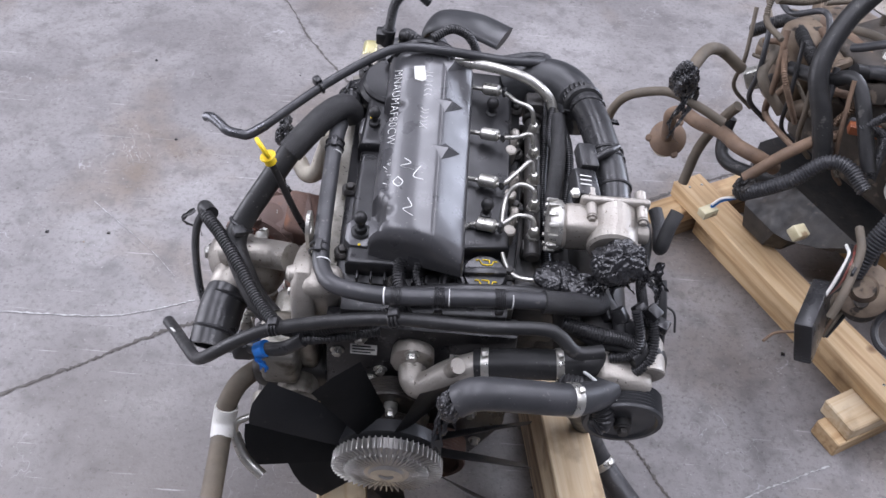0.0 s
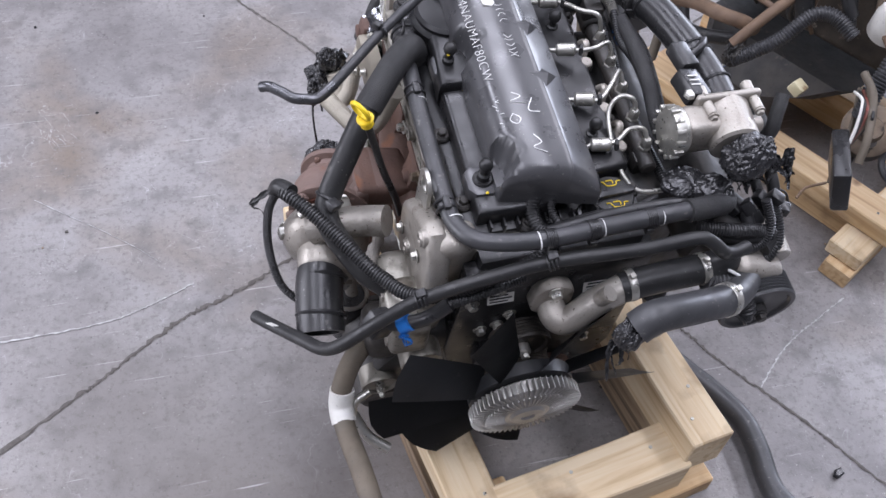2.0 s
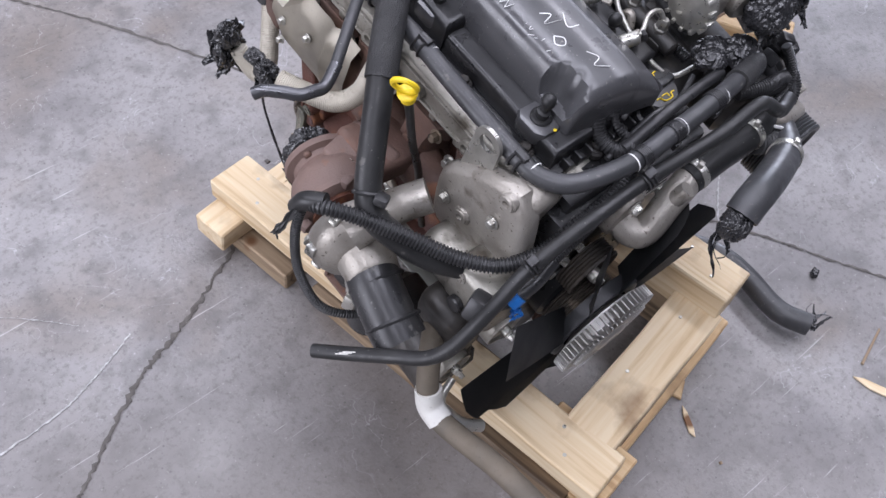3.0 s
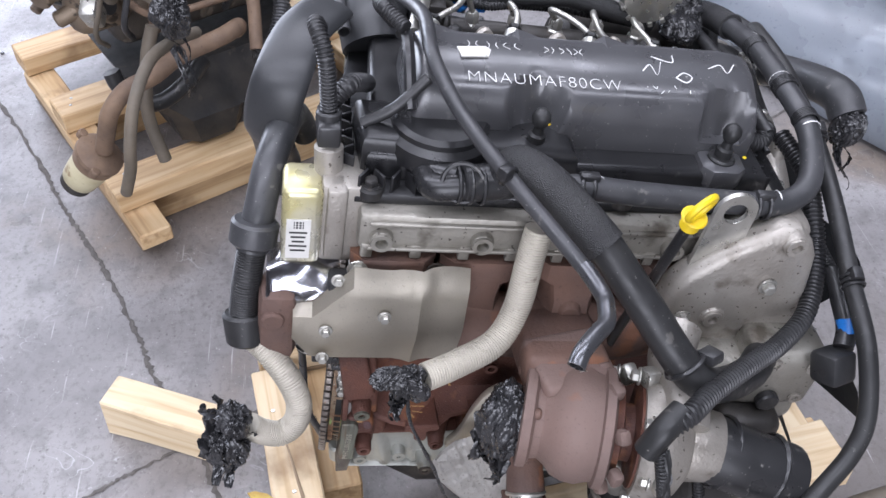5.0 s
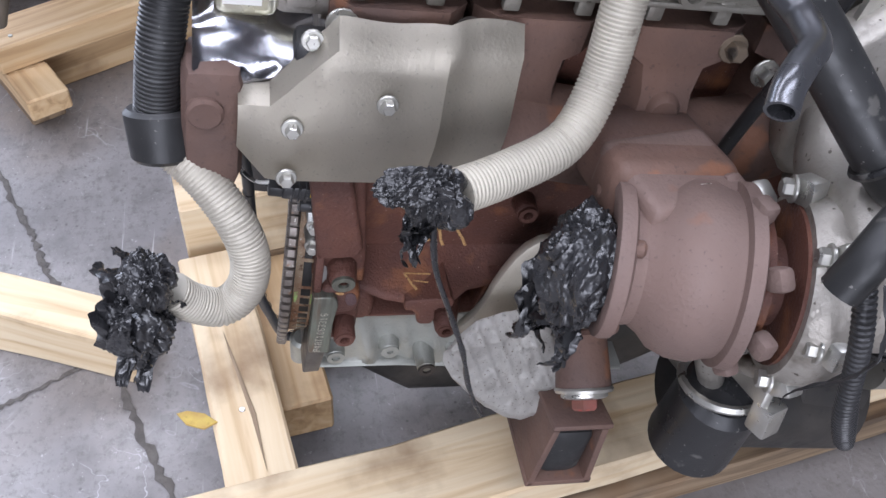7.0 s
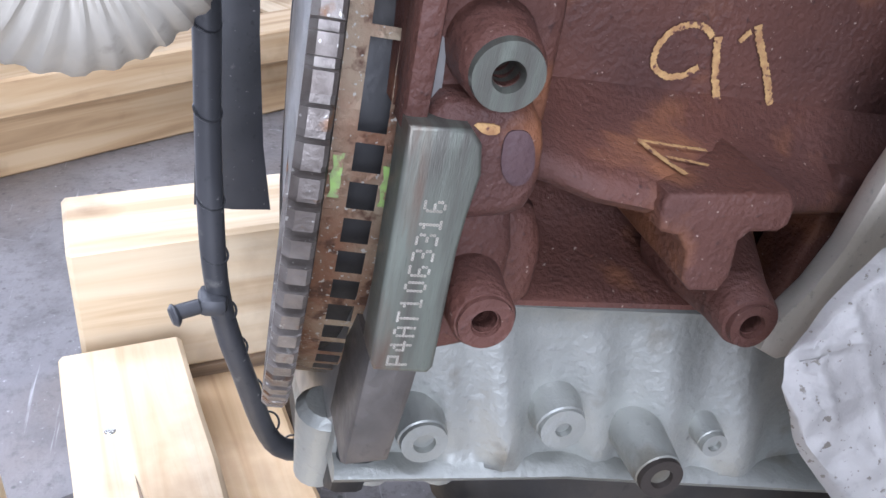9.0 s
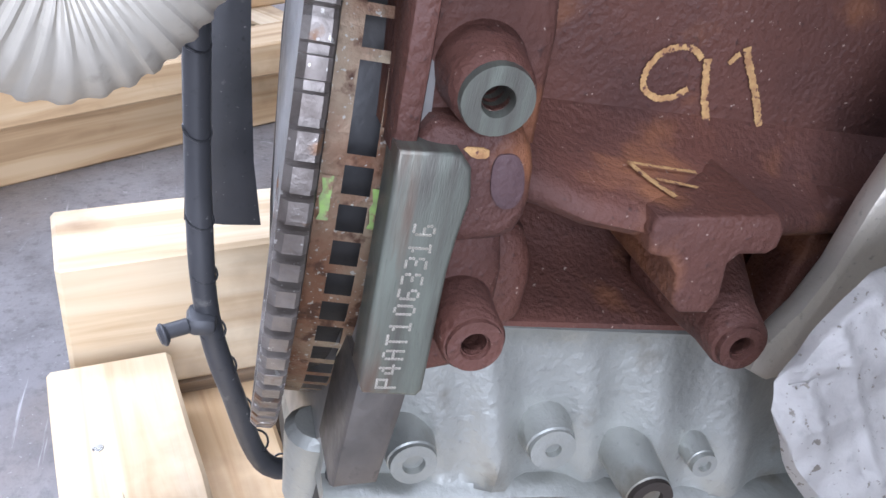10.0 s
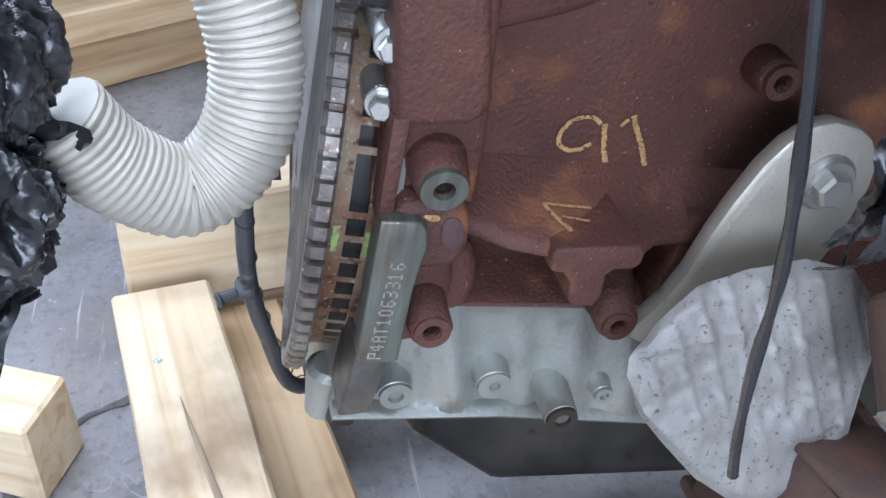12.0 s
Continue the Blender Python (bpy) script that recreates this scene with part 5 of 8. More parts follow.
add_cyl(b, (-0.176, 0.313, 0.209), (-0.1785, 0.313, 0.209), 0.0036, seg=12, bevel=0.0006)
part("paint_dot", b, "yellow", tsens)

# ---- cam cover ----
b = B()
add_prism(b, [(-0.132, -0.11), (0.125, -0.11), (0.135, 0.0), (0.135, 0.33), (0.0, 0.352), (-0.125, 0.35), (-0.138, 0.335), (-0.136, 0.1)], 0.29, 0.303, axis="z", bevel=0.004)
base = part("cover_flange", b, "moulding", engine, "black plastic cam cover flange")
b = B()
add_prism(b, [(-0.118, -0.098), (-0.01, -0.098), (0.03, -0.06), (0.118, -0.05), (0.118, 0.31), (-0.112, 0.325), (-0.118, 0.2)], 0.3, 0.335, axis="z", bevel=0.008, seg=3)
add_prism(b, [(-0.122, 0.115), (-0.108, 0.33), (-0.04, 0.335), (-0.04, 0.115)], 0.3, 0.352, axis="z", bevel=0.012, seg=3)
part("cam_cover", b, "moulding", engine, "black moulded cam cover")
b = B()
add_lathe(b, (-0.078, 0.252, 0.325), (0, 0, 1), [(0.056, 0), (0.056, 0.02), (0.05, 0.026), (0.05, 0.032), (0.045, 0.036), (0, 0.036)], 40)
part("separator_dome", b, "moulding", engine)
RIBS = [((-0.127, 0.2 + 0.016 * k, 0.312), (0.016, 0.003, 0.02), 35 if k % 2 else -35) for k in range(9)]
RIBS += [((-0.1 + 0.02 * k, -0.106, 0.31), (0.003, 0.014, 0.018), 0) for k in range(7)]
RIBS += [((-0.1 + 0.014 * k, 0.342, 0.312), (0.003, 0.014, 0.02), 30 if k % 2 else -30) for k in range(8)]
for c, size, turn in RIBS:
    b = B()
    add_box(b, c, size, (0, 0, turn), 0.0008)
    part("cover_rib", b, "moulding", engine)
for k, (x, y) in enumerate(((-0.13, 0.32), (-0.128, 0.06), (-0.126, -0.06), (0.128, 0.26), (0.128, 0.16), (0.128, 0.05), (0.12, -0.075), (-0.045, -0.108))):
    bb = B()
    add_cyl(bb, (x, y, 0.296), (x, y, 0.309), 0.013, seg=18)
    add_bolt(bb, (x, y, 0.308), (0, 0, 1), 0.007, 0.007)
    part("cover_bolt", bb, "dark", base)
# raised acoustic cover: a profile swept along y with rounded ends
prof = [(-0.088, 0.335), (-0.086, 0.372), (-0.078, 0.392), (-0.062, 0.402), (-0.03, 0.408), (-0.004, 0.407), (0.004, 0.4058), (0.01, 0.4032), (0.0435, 0.3785), (0.0478, 0.3735), (0.0505, 0.366), (0.0522, 0.335)]
fine_prof = spline([(x, z, 0) for x, z in prof], 4)
b = B()
rows = []
EDGE = [(0.0, 0.0), (0.001, 0.5), (0.003, 0.76), (0.007, 0.92), (0.014, 1.0)]
YS = [(-0.083 + d, f) for d, f in EDGE] + [(-0.083 + 0.014 + 0.34 * k / 84, 1.0) for k in range(1, 84)] + [(0.285 - d, f) for d, f in EDGE[::-1]]
for y, f in YS:
    u = (y + 0.083) / 0.368
    row = []
    for x, z, _ in fine_prof:
        low = min(z, 0.368) if u < 0.1 else 0.335
        zz = low + (z - low) * f - 0.01 * max(0, 1 - u / 0.12) ** 2 * (z > 0.37)
        yy = y - 0.026 * (x + 0.088) / 0.14 * max(0, 1 - u / 0.22)
        for cy in (0.157, -0.047):
            # dished pads round the studs
            d = math.hypot((x + 0.1) / 0.033, (y - cy) / 0.033)
            if d < 1.2:
                zz = min(zz, 0.35 + 0.056 * max(0, d - 0.88) / 0.32)
        row.append(b.verts.new((x - 0.004 * (1 - f) * (1 if x > 0 else -1), yy, max(zz, 0.333))))
    rows.append(row)
for p, q in zip(rows, rows[1:]):
    for k in range(len(fine_prof) - 1):
        b.faces.new((p[k], p[k + 1], q[k + 1], q[k]))
for r in (rows[0], rows[-1]):
    b.faces.new(r)
cover = part("engine_cover", b, "cover", engine, "scuffed black plastic engine cover with marker writing", 42)
for y in (0.26, 0.17, 0.075):
    b = B()
    vs = [b.verts.new(p) for p in ((-0.014, y, 0.4076), (0.012, y + 0.012, 0.4), (0.036, y + 0.004, 0.386), (0.006, y - 0.03, 0.4045), (0.018, y - 0.004, 0.407))]
    for f in ((0, 1, 4), (1, 2, 4), (2, 3, 4), (3, 0, 4)):
        b.faces.new([vs[k] for k in f])
    part("cover_gusset", b, "cover", cover, angle=10)
b = B()
add_tube(b, [(-0.09, 0.285, 0.372), (-0.05, 0.288, 0.409), (0.0, 0.287, 0.407), (0.05, 0.284, 0.372)], 0.006, seg=8)
part("cover_lip", b, "plastic", cover)
for p in ((-0.1, 0.157, 0.35), (-0.1, -0.047, 0.345), (0.085, 0.219, 0.328), (0.082, 0.0095, 0.328)):
    low = 0.005 if p[0] < 0 else 0
    b = B()
    add_prism(b, [(p[0] - 0.024, p[1] - 0.024), (p[0] + 0.02, p[1] - 0.026), (p[0] + 0.022, p[1] + 0.024), (p[0] - 0.024, p[1] + 0.026)], p[2] - 0.03, p[2] - 0.004, axis="z", bevel=0.006, rounds=1)
    pad_ = part("stud_pad", b, "cover", engine)
    b = B()
    add_cyl(b, (p[0], p[1], p[2] - 0.006), (p[0], p[1], p[2]), 0.0145, seg=20)
    add_lathe(b, (p[0], p[1], p[2]), (0, 0, 1), [(0.009, 0), (0.009, 0.009), (0.006, 0.011), (0.005, 0.018), (0.0085, 0.023), (0.01, 0.029), (0.0085, 0.035), (0.004, 0.039), (0, 0.0395)], 12)
    part("ball_stud", b, "rubber", pad_)
for x, y, z in ((-0.1, -0.072, 0.343), (-0.104, 0.15, 0.374)):
    b = B()
    add_cyl(b, (x, y, z), (x, y, z + 0.002), 0.0024, seg=10, bevel=0.001)
    part("paint_dot", b, "yellow", engine)
# marker writing down the cover
wm = Matrix.Translation((-0.069, 0.152, 0.4012)) @ pose(0, 0, 0, 0, -17, 0) @ pose(0, 0, 0, 0, 0, -90)
lettering("marker_writing", "MNAUMAF80CW", 0.0195, wm, "white", cover, 0.0003, 1.12, 0.00055)


def scribble(pts, r=0.0008):
    w = B()
    add_tube(w, pts, r, seg=5, steps=4, flat=0.5)
    return part("marker_scribble", w, "white", cover)


def top_z(x):
    return float(np.interp(x, [q[0] for q in prof], [q[1] for q in prof])) + 0.0008


rnd = random.Random(5)
for k in range(7):
    x0, y0 = -0.066 + rnd.uniform(-0.004, 0.004), 0.055 - 0.009 * k
    scribble([(x0 + rnd.uniform(-0.006, 0.006), y0 + rnd.uniform(-0.004, 0.004), top_z(x0) + 0.0005) for _ in range(3)], 0.0005)
for word, (x0, y0, y1) in enumerate(((-0.02, 0.225, 0.175), (-0.022, 0.145, 0.105))):
    for k in range(6):
        yy = y0 + (y1 - y0) * k / 5
        scribble([(x0 - 0.006, yy + rnd.uniform(-0.003, 0.003), top_z(x0 - 0.006)), (x0, yy + rnd.uniform(-0.004, 0.004), top_z(x0)), (x0 + 0.006, yy, top_z(x0 + 0.006))], 0.0005)
scribble([(-0.045, 0.045, top_z(-0.045)), (-0.035, 0.035, top_z(-0.035)), (-0.05, 0.03, top_z(-0.05)), (-0.03, 0.022, top_z(-0.03))])
scribble([(-0.052, 0.01, top_z(-0.052)), (-0.044, 0.0, top_z(-0.044)), (-0.05, -0.008, top_z(-0.05)), (-0.058, 0.0, top_z(-0.058)), (-0.052, 0.01, top_z(-0.052))])
scribble([(-0.02, 0.03, top_z(-0.02)), (-0.03, 0.01, top_z(-0.03)), (-0.015, 0.005, top_z(-0.015))])
scribble([(-0.035, -0.03, top_z(-0.035)), (-0.028, -0.045, top_z(-0.028)), (-0.04, -0.05, top_z(-0.04)), (-0.025, -0.062, top_z(-0.025))])
b = B()
add_prism(b, [(-0.045, 0.235), (-0.028, 0.238), (-0.024, 0.208), (-0.03, 0.203), (-0.042, 0.207)], 0.4068, 0.4092, axis="z", bevel=0.0004)
part("torn_sticker", b, "label", cover, "torn white sticker")

# oil filler cap with two yellow oil can marks
b = B()
add_lathe(b, (0.084, -0.088, 0.3), (0, 0, 1), [(0.034, 0), (0.034, 0.012), (0.03, 0.02), (0, 0.021)], 50)
add_box(b, (0.084, -0.088, 0.323), (0.064, 0.012, 0.012), (0, 0, 4), 0.004)
cap = part("oil_filler_cap", b, "plastic", engine, "black oil filler cap with yellow oil can symbols")
b = B()
for yy in (-0.071, -0.107):
    add_tube(b, [(0.07, yy + 0.004, 0.3214), (0.076, yy + 0.004, 0.3214), (0.08, yy - 0.003, 0.3214), (0.094, yy - 0.003, 0.3214), (0.096, yy + 0.003, 0.3214), (0.102, yy + 0.003, 0.3214)], 0.0009, seg=5, steps=2)
    add_tube(b, [(0.08, yy + 0.005, 0.3214), (0.09, yy + 0.005, 0.3214), (0.09, yy, 0.3214)], 0.0009, seg=5, steps=2)
part("oil_can_symbol", b, "yellow", cap)
b = B()
add_lathe(b, (0.04, -0.105, 0.29), (0, -0.2, 1), [(0.016, 0), (0.016, 0.034), (0.012, 0.036), (0.011, 0.012), (0, 0.012)], 24)
part("breather_stub", b, "plastic", engine)

# ---- fuel rail, injectors and pipes ----
b = B()
add_cyl(b, (0.153, -0.055, 0.318), (0.153, 0.215, 0.326), 0.0125, seg=18, bevel=0.003)
for y in (-0.03, 0.08, 0.19):
    add_box(b, (0.153, y, 0.305), (0.03, 0.022, 0.03), bevel=0.004)
add_cyl(b, (0.153, 0.215, 0.326), (0.153, 0.25, 0.327), 0.017, seg=18)
add_box(b, (0.153, 0.235, 0.345), (0.03, 0.03, 0.03), bevel=0.005)
rail = part("fuel_rail", b, "dark", engine, "dark steel common rail")
RY = (0.186, 0.134, 0.082, 0.03, -0.023)
for y in RY:
    b = B()
    add_lathe(b, (0.153, y, 0.328), (0, 0, 1), [(0, 0), (0.0105, 0), (0.0105, 0.006), (0.0085, 0.008), (0.0085, 0.018), (0.005, 0.022), (0, 0.022)], 6)
    part("rail_nut", b, "zinc", rail)
IY = (0.25, 0.155, 0.062, -0.018)
for k, y in enumerate(IY):
    zi = 0.36 - 0.004 * k
    b = B()
    add_cyl(b, (0.068, y + 0.002, zi - 0.004), (0.096, y - 0.007, zi + 0.002), 0.0098, seg=20, bevel=0.003)
    part("pipe_damper", b, "zinc", engine, "rubber-bodied clamp on the fuel pipe")
    b = B()
    add_cyl(b, (0.1, y - 0.008, zi + 0.002), (0.106, y - 0.01, zi + 0.003), 0.009, seg=6)
    part("damper_collar", b, "rubber", engine)
    b = B()
    ry = RY[k] if k < 3 else RY[4]
    if k == 3:
        pts = [(0.03, y - 0.02, zi - 0.02), (0.06, y, zi - 0.006), (0.1, y - 0.005, zi + 0.004), (0.125, y + 0.008, zi + 0.012), (0.148, ry + 0.012, zi + 0.01), (0.153, ry, 0.345)]
    else:
        pts = [(0.03, y + 0.012, zi - 0.012), (0.06, y + 0.004, zi - 0.006), (0.1, y - 0.009, zi + 0.002), (0.122, (y + ry) / 2 - 0.004, zi + 0.01), (0.145, ry + 0.012, zi + 0.012), (0.153, ry, 0.345)]
    add_tube(b, pts, 0.0036, seg=10)
    part("fuel_pipe", b, "zinc", engine, "bent plated steel fuel pipe")
b = B()
add_tube(b, [(0.153, 0.03, 0.345), (0.15, 0.04, 0.362), (0.128, 0.045, 0.366), (0.11, 0.03, 0.35), (0.106, -0.02, 0.33), (0.112, -0.06, 0.318), (0.13, -0.083, 0.31), (0.17, -0.088, 0.31)], 0.0036, seg=10)
part("fuel_pipe", b, "zinc", engine)
b = B()
add_tube(b, [(0.02, 0.275, 0.39), (0.075, 0.262, 0.395), (0.13, 0.25, 0.39), (0.17, 0.235, 0.37), (0.186, 0.215, 0.345), (0.188, 0.19, 0.335)], 0.0085, seg=14)
part("return_pipe", b, "zinc", engine, "pale plastic fuel return pipe")
b = B()
for y in (0.19, 0.1, 0.03):
    add_tube(b, [(0.118, y, 0.315), (0.125, y - 0.015, 0.34), (0.12, y - 0.03, 0.32)], 0.006, seg=8)
    add_cyl(b, (0.115, y - 0.045, 0.3), (0.118, y - 0.047, 0.335), 0.01, seg=14)
    add_box(b, (0.118, y - 0.01, 0.31), (0.022, 0.03, 0.02), (0, 0, 20), 0.004)
part("injector_seat", b, "alu", engine)
# loom beside the rail
for k, (pts, r) in enumerate((([(0.19, 0.205, 0.35), (0.192, 0.16, 0.352), (0.187, 0.1, 0.358), (0.183, 0.06, 0.362), (0.178, 0.0, 0.35), (0.185, -0.05, 0.335)], 0.0125), ([(0.19, 0.21, 0.352), (0.205, 0.15, 0.35), (0.208, 0.1, 0.34), (0.2, 0.03, 0.335), (0.195, -0.03, 0.33)], 0.0075), ([(0.182, 0.22, 0.355), (0.178, 0.17, 0.345), (0.186, 0.13, 0.345), (0.196, 0.08, 0.34)], 0.0065), ([(0.17, 0.26, 0.33), (0.175, 0.2, 0.32), (0.172, 0.1, 0.3), (0.175, 0.0, 0.3), (0.18, -0.07, 0.3)], 0.008))):
    b = B()
    add_tube(b, pts, r, seg=12, ribs=(0.001, 0.004) if k else None)
    part("loom", b, "braid" if k == 0 else "conduit", engine, "braided black wiring loom" if k == 0 else "")
b = B()
add_cyl(b, (0.188, 0.19, 0.335), (0.19, 0.205, 0.348), 0.011, seg=14)
add_box(b, (0.181, 0.175, 0.34), (0.012, 0.02, 0.01), bevel=0.003)
part("quick_connector", b, "blue", engine, "blue fuel line connector")

# ---- intake side ----
b = B()
add_tube(b, [(0.212, 0.255, 0.33), (0.225, 0.24, 0.36), (0.238, 0.2, 0.372), (0.25, 0.14, 0.38), (0.262, 0.06, 0.385), (0.264, 0.0, 0.385)], 0.0255, seg=24)
for y, x, z in ((0.21, 0.236, 0.37), (0.1, 0.256, 0.383), (0.085, 0.258, 0.383), (0.03, 0.264, 0.385)):
    add_ring(b, (x, y, z), (-0.1, 1, -0.05), 0.0262, 0.0025, 28, 6)
intake = part("intake_pipe", b, "plastic", engine, "glossy black intake pipe")
b = B()
add_ring(b, (0.23, 0.226, 0.366), (-0.2, 1, -0.3), 0.026, 0.007, 28, 8)
for k in range(20):
    a = 2 * math.pi * k / 20
    q = frame_of((-0.2, 1, -0.5))
    add_box(b, V((0.226, 0.238, 0.362)) + q @ V((0.026 * math.cos(a), 0.026 * math.sin(a), 0)), (0.006, 0.012, 0.006), (0, 0, 15), 0.001)
part("pipe_collar", b, "rubber", intake)
b = B()
add_cyl(b, (0.222, 0.242, 0.352), (0.226, 0.226, 0.372), 0.019, seg=24)
part("inner_spigot", b, "alu", intake)
b = B()
add_prism(b, [(0.2, 0.222), (0.285, 0.2), (0.288, 0.192), (0.2, 0.212)], 0.355, 0.362, axis="z", bevel=0.002)
part("pipe_flange", b, "plastic", intake)
b = B()
add_tube(b, [(0.225, 0.225, 0.32), (0.225, 0.265, 0.33), (0.195, 0.295, 0.335), (0.15, 0.305, 0.33), (0.12, 0.3, 0.31)], 0.04, seg=20)
part("intake_elbow", b, "fan", engine, "matt black intake elbow")
b = B()
add_box(b, (0.218, 0.02, 0.402), (0.036, 0.05, 0.028), (0, 15, 8), 0.005)
add_box(b, (0.222, 0.07, 0.408), (0.028, 0.045, 0.022), (0, 10, 8), 0.004)
add_tube(b, [(0.235, 0.07, 0.41), (0.255, 0.082, 0.415), (0.27, 0.1, 0.405)], 0.006)
sensor = part("pressure_sensor", b, "plastic", engine, "black pressure sensor with connector")
b = B()
add_cyl(b, (0.203, -0.002, 0.41), (0.203, -0.002, 0.418), 0.0085, seg=6)
part("sensor_screw", b, "zinc", sensor)
b = B()
for k in range(3):
    add_box(b, (0.218, 0.012 + 0.008 * k, 0.4175), (0.018, 0.002, 0.0008), (0, 15, 8), 0)
part("print_bar", b, "label", sensor)
# throttle body
b = B()
add_cyl(b, (0.262, -0.005, 0.383), (0.258, -0.075, 0.38), 0.037, 0.036, seg=32, bevel=0.004)
add_box(b, (0.215, -0.035, 0.378), (0.06, 0.05, 0.06), (0, 0, 0), 0.012, 3)
add_cyl(b, (0.193, -0.035, 0.38), (0.175, -0.035, 0.378), 0.034, seg=28, bevel=0.005)
add_box(b, (0.26, -0.012, 0.39), (0.1, 0.012, 0.06), (0, 0, 0), 0.008, 3)
add_cyl(b, (0.29, -0.04, 0.378), (0.312, -0.04, 0.376), 0.013, seg=18)
throttle = part("throttle_body", b, "alu", engine, "bright cast aluminium throttle body")
for x in (0.226, 0.298):
    b = B()
    add_cyl(b, (x, 0.012, 0.407), (x, -0.04, 0.409), 0.0085, 0.0075, seg=16, bevel=0.002)
    add_bolt(b, (x, -0.04, 0.409), (0, -1, 0), 0.0055, 0.005)
    part("throttle_bolt", b, "alu", throttle)
b = B()
add_lathe(b, (0.18, -0.035, 0.378), (-1, 0, 0), [(0.036, -0.006), (0.037, 0.0), (0.034, 0.012), (0.02, 0.014), (0, 0.014)], 28)
for k in range(14):
    a = 2 * math.pi * k / 14
    add_box(b, (0.172, -0.035 + 0.036 * math.cos(a), 0.378 + 0.036 * math.sin(a)), (0.014, 0.006, 0.006), (math.degrees(a), 0, 0), 0.001)
part("throttle_motor_cap", b, "zinc", throttle)
b = B()
add_crumple(b, (0.268, -0.1, 0.385), (0.046, 0.036, 0.042), 3, 0.38, 4, 3.6)
for k in range(9):
    add_tatter(b, (0.245 + 0.009 * k, -0.105, 0.4), 0.05 + 0.004 * (k % 4), 0.014, k + 20, (0.08 * (k - 3), -0.5, -0.8))
part("plastic_wrap", b, "bag", throttle, "torn black plastic bag wrapped over the port", 50)
b = B()
add_crumple(b, (0.19, -0.093, 0.33), (0.038, 0.032, 0.02), 5, 0.35, 4, 4)
add_crumple(b, (0.225, -0.115, 0.335), (0.035, 0.03, 0.02), 6, 0.45, 4, 4)
part("plastic_wrap", b, "bag", engine, "black plastic bag taped over a pipe", 50)
# right-hand hoses and loom ends
b = B()
add_tube(b, [(0.335, 0.03, 0.35), (0.34, 0.0, 0.345), (0.335, -0.045, 0.355), (0.342, -0.03, 0.385), (0.352, -0.012, 0.4)], 0.0105, seg=12)
part("sleeved_hose", b, "braid", engine, "braided sleeve with an open end")
for k, (pts, r, m) in enumerate((
        ([(0.31, 0.02, 0.36), (0.32, -0.03, 0.34), (0.315, -0.08, 0.31), (0.33, -0.13, 0.27)], 0.008, "braid"),
        ([(0.3, -0.14, 0.33), (0.31, -0.165, 0.3), (0.3, -0.18, 0.275), (0.27, -0.185, 0.27)], 0.0075, "conduit"),
        ([(0.325, -0.12, 0.31), (0.335, -0.15, 0.285), (0.33, -0.18, 0.265), (0.31, -0.195, 0.25)], 0.009, "conduit"),
        ([(0.2, -0.15, 0.3), (0.25, -0.165, 0.3), (0.29, -0.165, 0.29), (0.32, -0.17, 0.28)], 0.011, "conduit"),
        ([(0.345, -0.07, 0.31), (0.348, -0.11, 0.285), (0.35, -0.15, 0.24), (0.345, -0.175, 0.22)], 0.0095, "rubber"),
        ([(0.26, -0.11, 0.31), (0.28, -0.135, 0.3), (0.285, -0.16, 0.285)], 0.01, "plastic"),
        ([(0.22, -0.14, 0.29), (0.24, -0.16, 0.28), (0.3, -0.17, 0.275)], 0.01, "rubber"))):
    b = B()
    add_tube(b, pts, r, seg=12, ribs=(0.0014, 0.004) if m == "conduit" else None)
    part("side_hose", b, m, engine)
b = B()
for k in range(7):
    x, y, z = 0.25 + 0.016 * k, -0.12 - 0.008 * (k % 4), 0.29 + 0.01 * (k % 3)
    add_box(b, (x, y, z), (0.018, 0.022, 0.018), (20 * k, 15 * k, 30 * k), 0.003)
part("connector_cluster", b, "plastic", engine)
b = B()
add_tube(b, [(0.352, -0.1, 0.29), (0.368, -0.11, 0.285), (0.372, -0.13, 0.265)], 0.0018, seg=6)
part("cable_tie_end", b, "rubber", engine)
b = B()
add_box(b, (0.17, 0.08, 0.2), (0.12, 0.36, 0.18), (0, 0, 0), 0.03, 3)
add_box(b, (0.22, 0.0, 0.1), (0.14, 0.2, 0.18), (0, 0, 0), 0.03, 3)
add_cyl(b, (0.25, -0.16, 0.24), (0.25, 0.05, 0.25), 0.055, seg=24, bevel=0.01)
part("intake_manifold", b, "dark", engine, "dark intake manifold and ancillaries")

# ---- front of the engine ----
b = B()
add_prism(b, [(-0.14, 0.27), (-0.15, 0.05), (-0.11, -0.14), (0.1, -0.15), (0.15, -0.02), (0.14, 0.27)], -0.165, -0.128, axis="y", bevel=0.008)
add_prism(b, [(-0.12, 0.29), (-0.13, 0.2), (0.12, 0.2), (0.12, 0.3)], -0.15, -0.11, axis="y", bevel=0.006)
add_cyl(b, (-0.039, -0.13, 0.02), (-0.039, -0.19, 0.02), 0.062, seg=32, bevel=0.006)
case = part("timing_case", b, "plastic", engine, "black timing case")
for k, (x, z) in enumerate(((-0.1, 0.11), (-0.075, 0.12), (-0.06, 0.15), (0.09, 0.02), (0.1, 0.16), (-0.125, 0.2), (0.105, -0.08), (-0.09, 0.24))):
    b = B()
    add_bolt(b, (x, -0.165, z), (0, -1, 0), 0.0075, 0.008)
    part("case_bolt", b, "zinc", case)
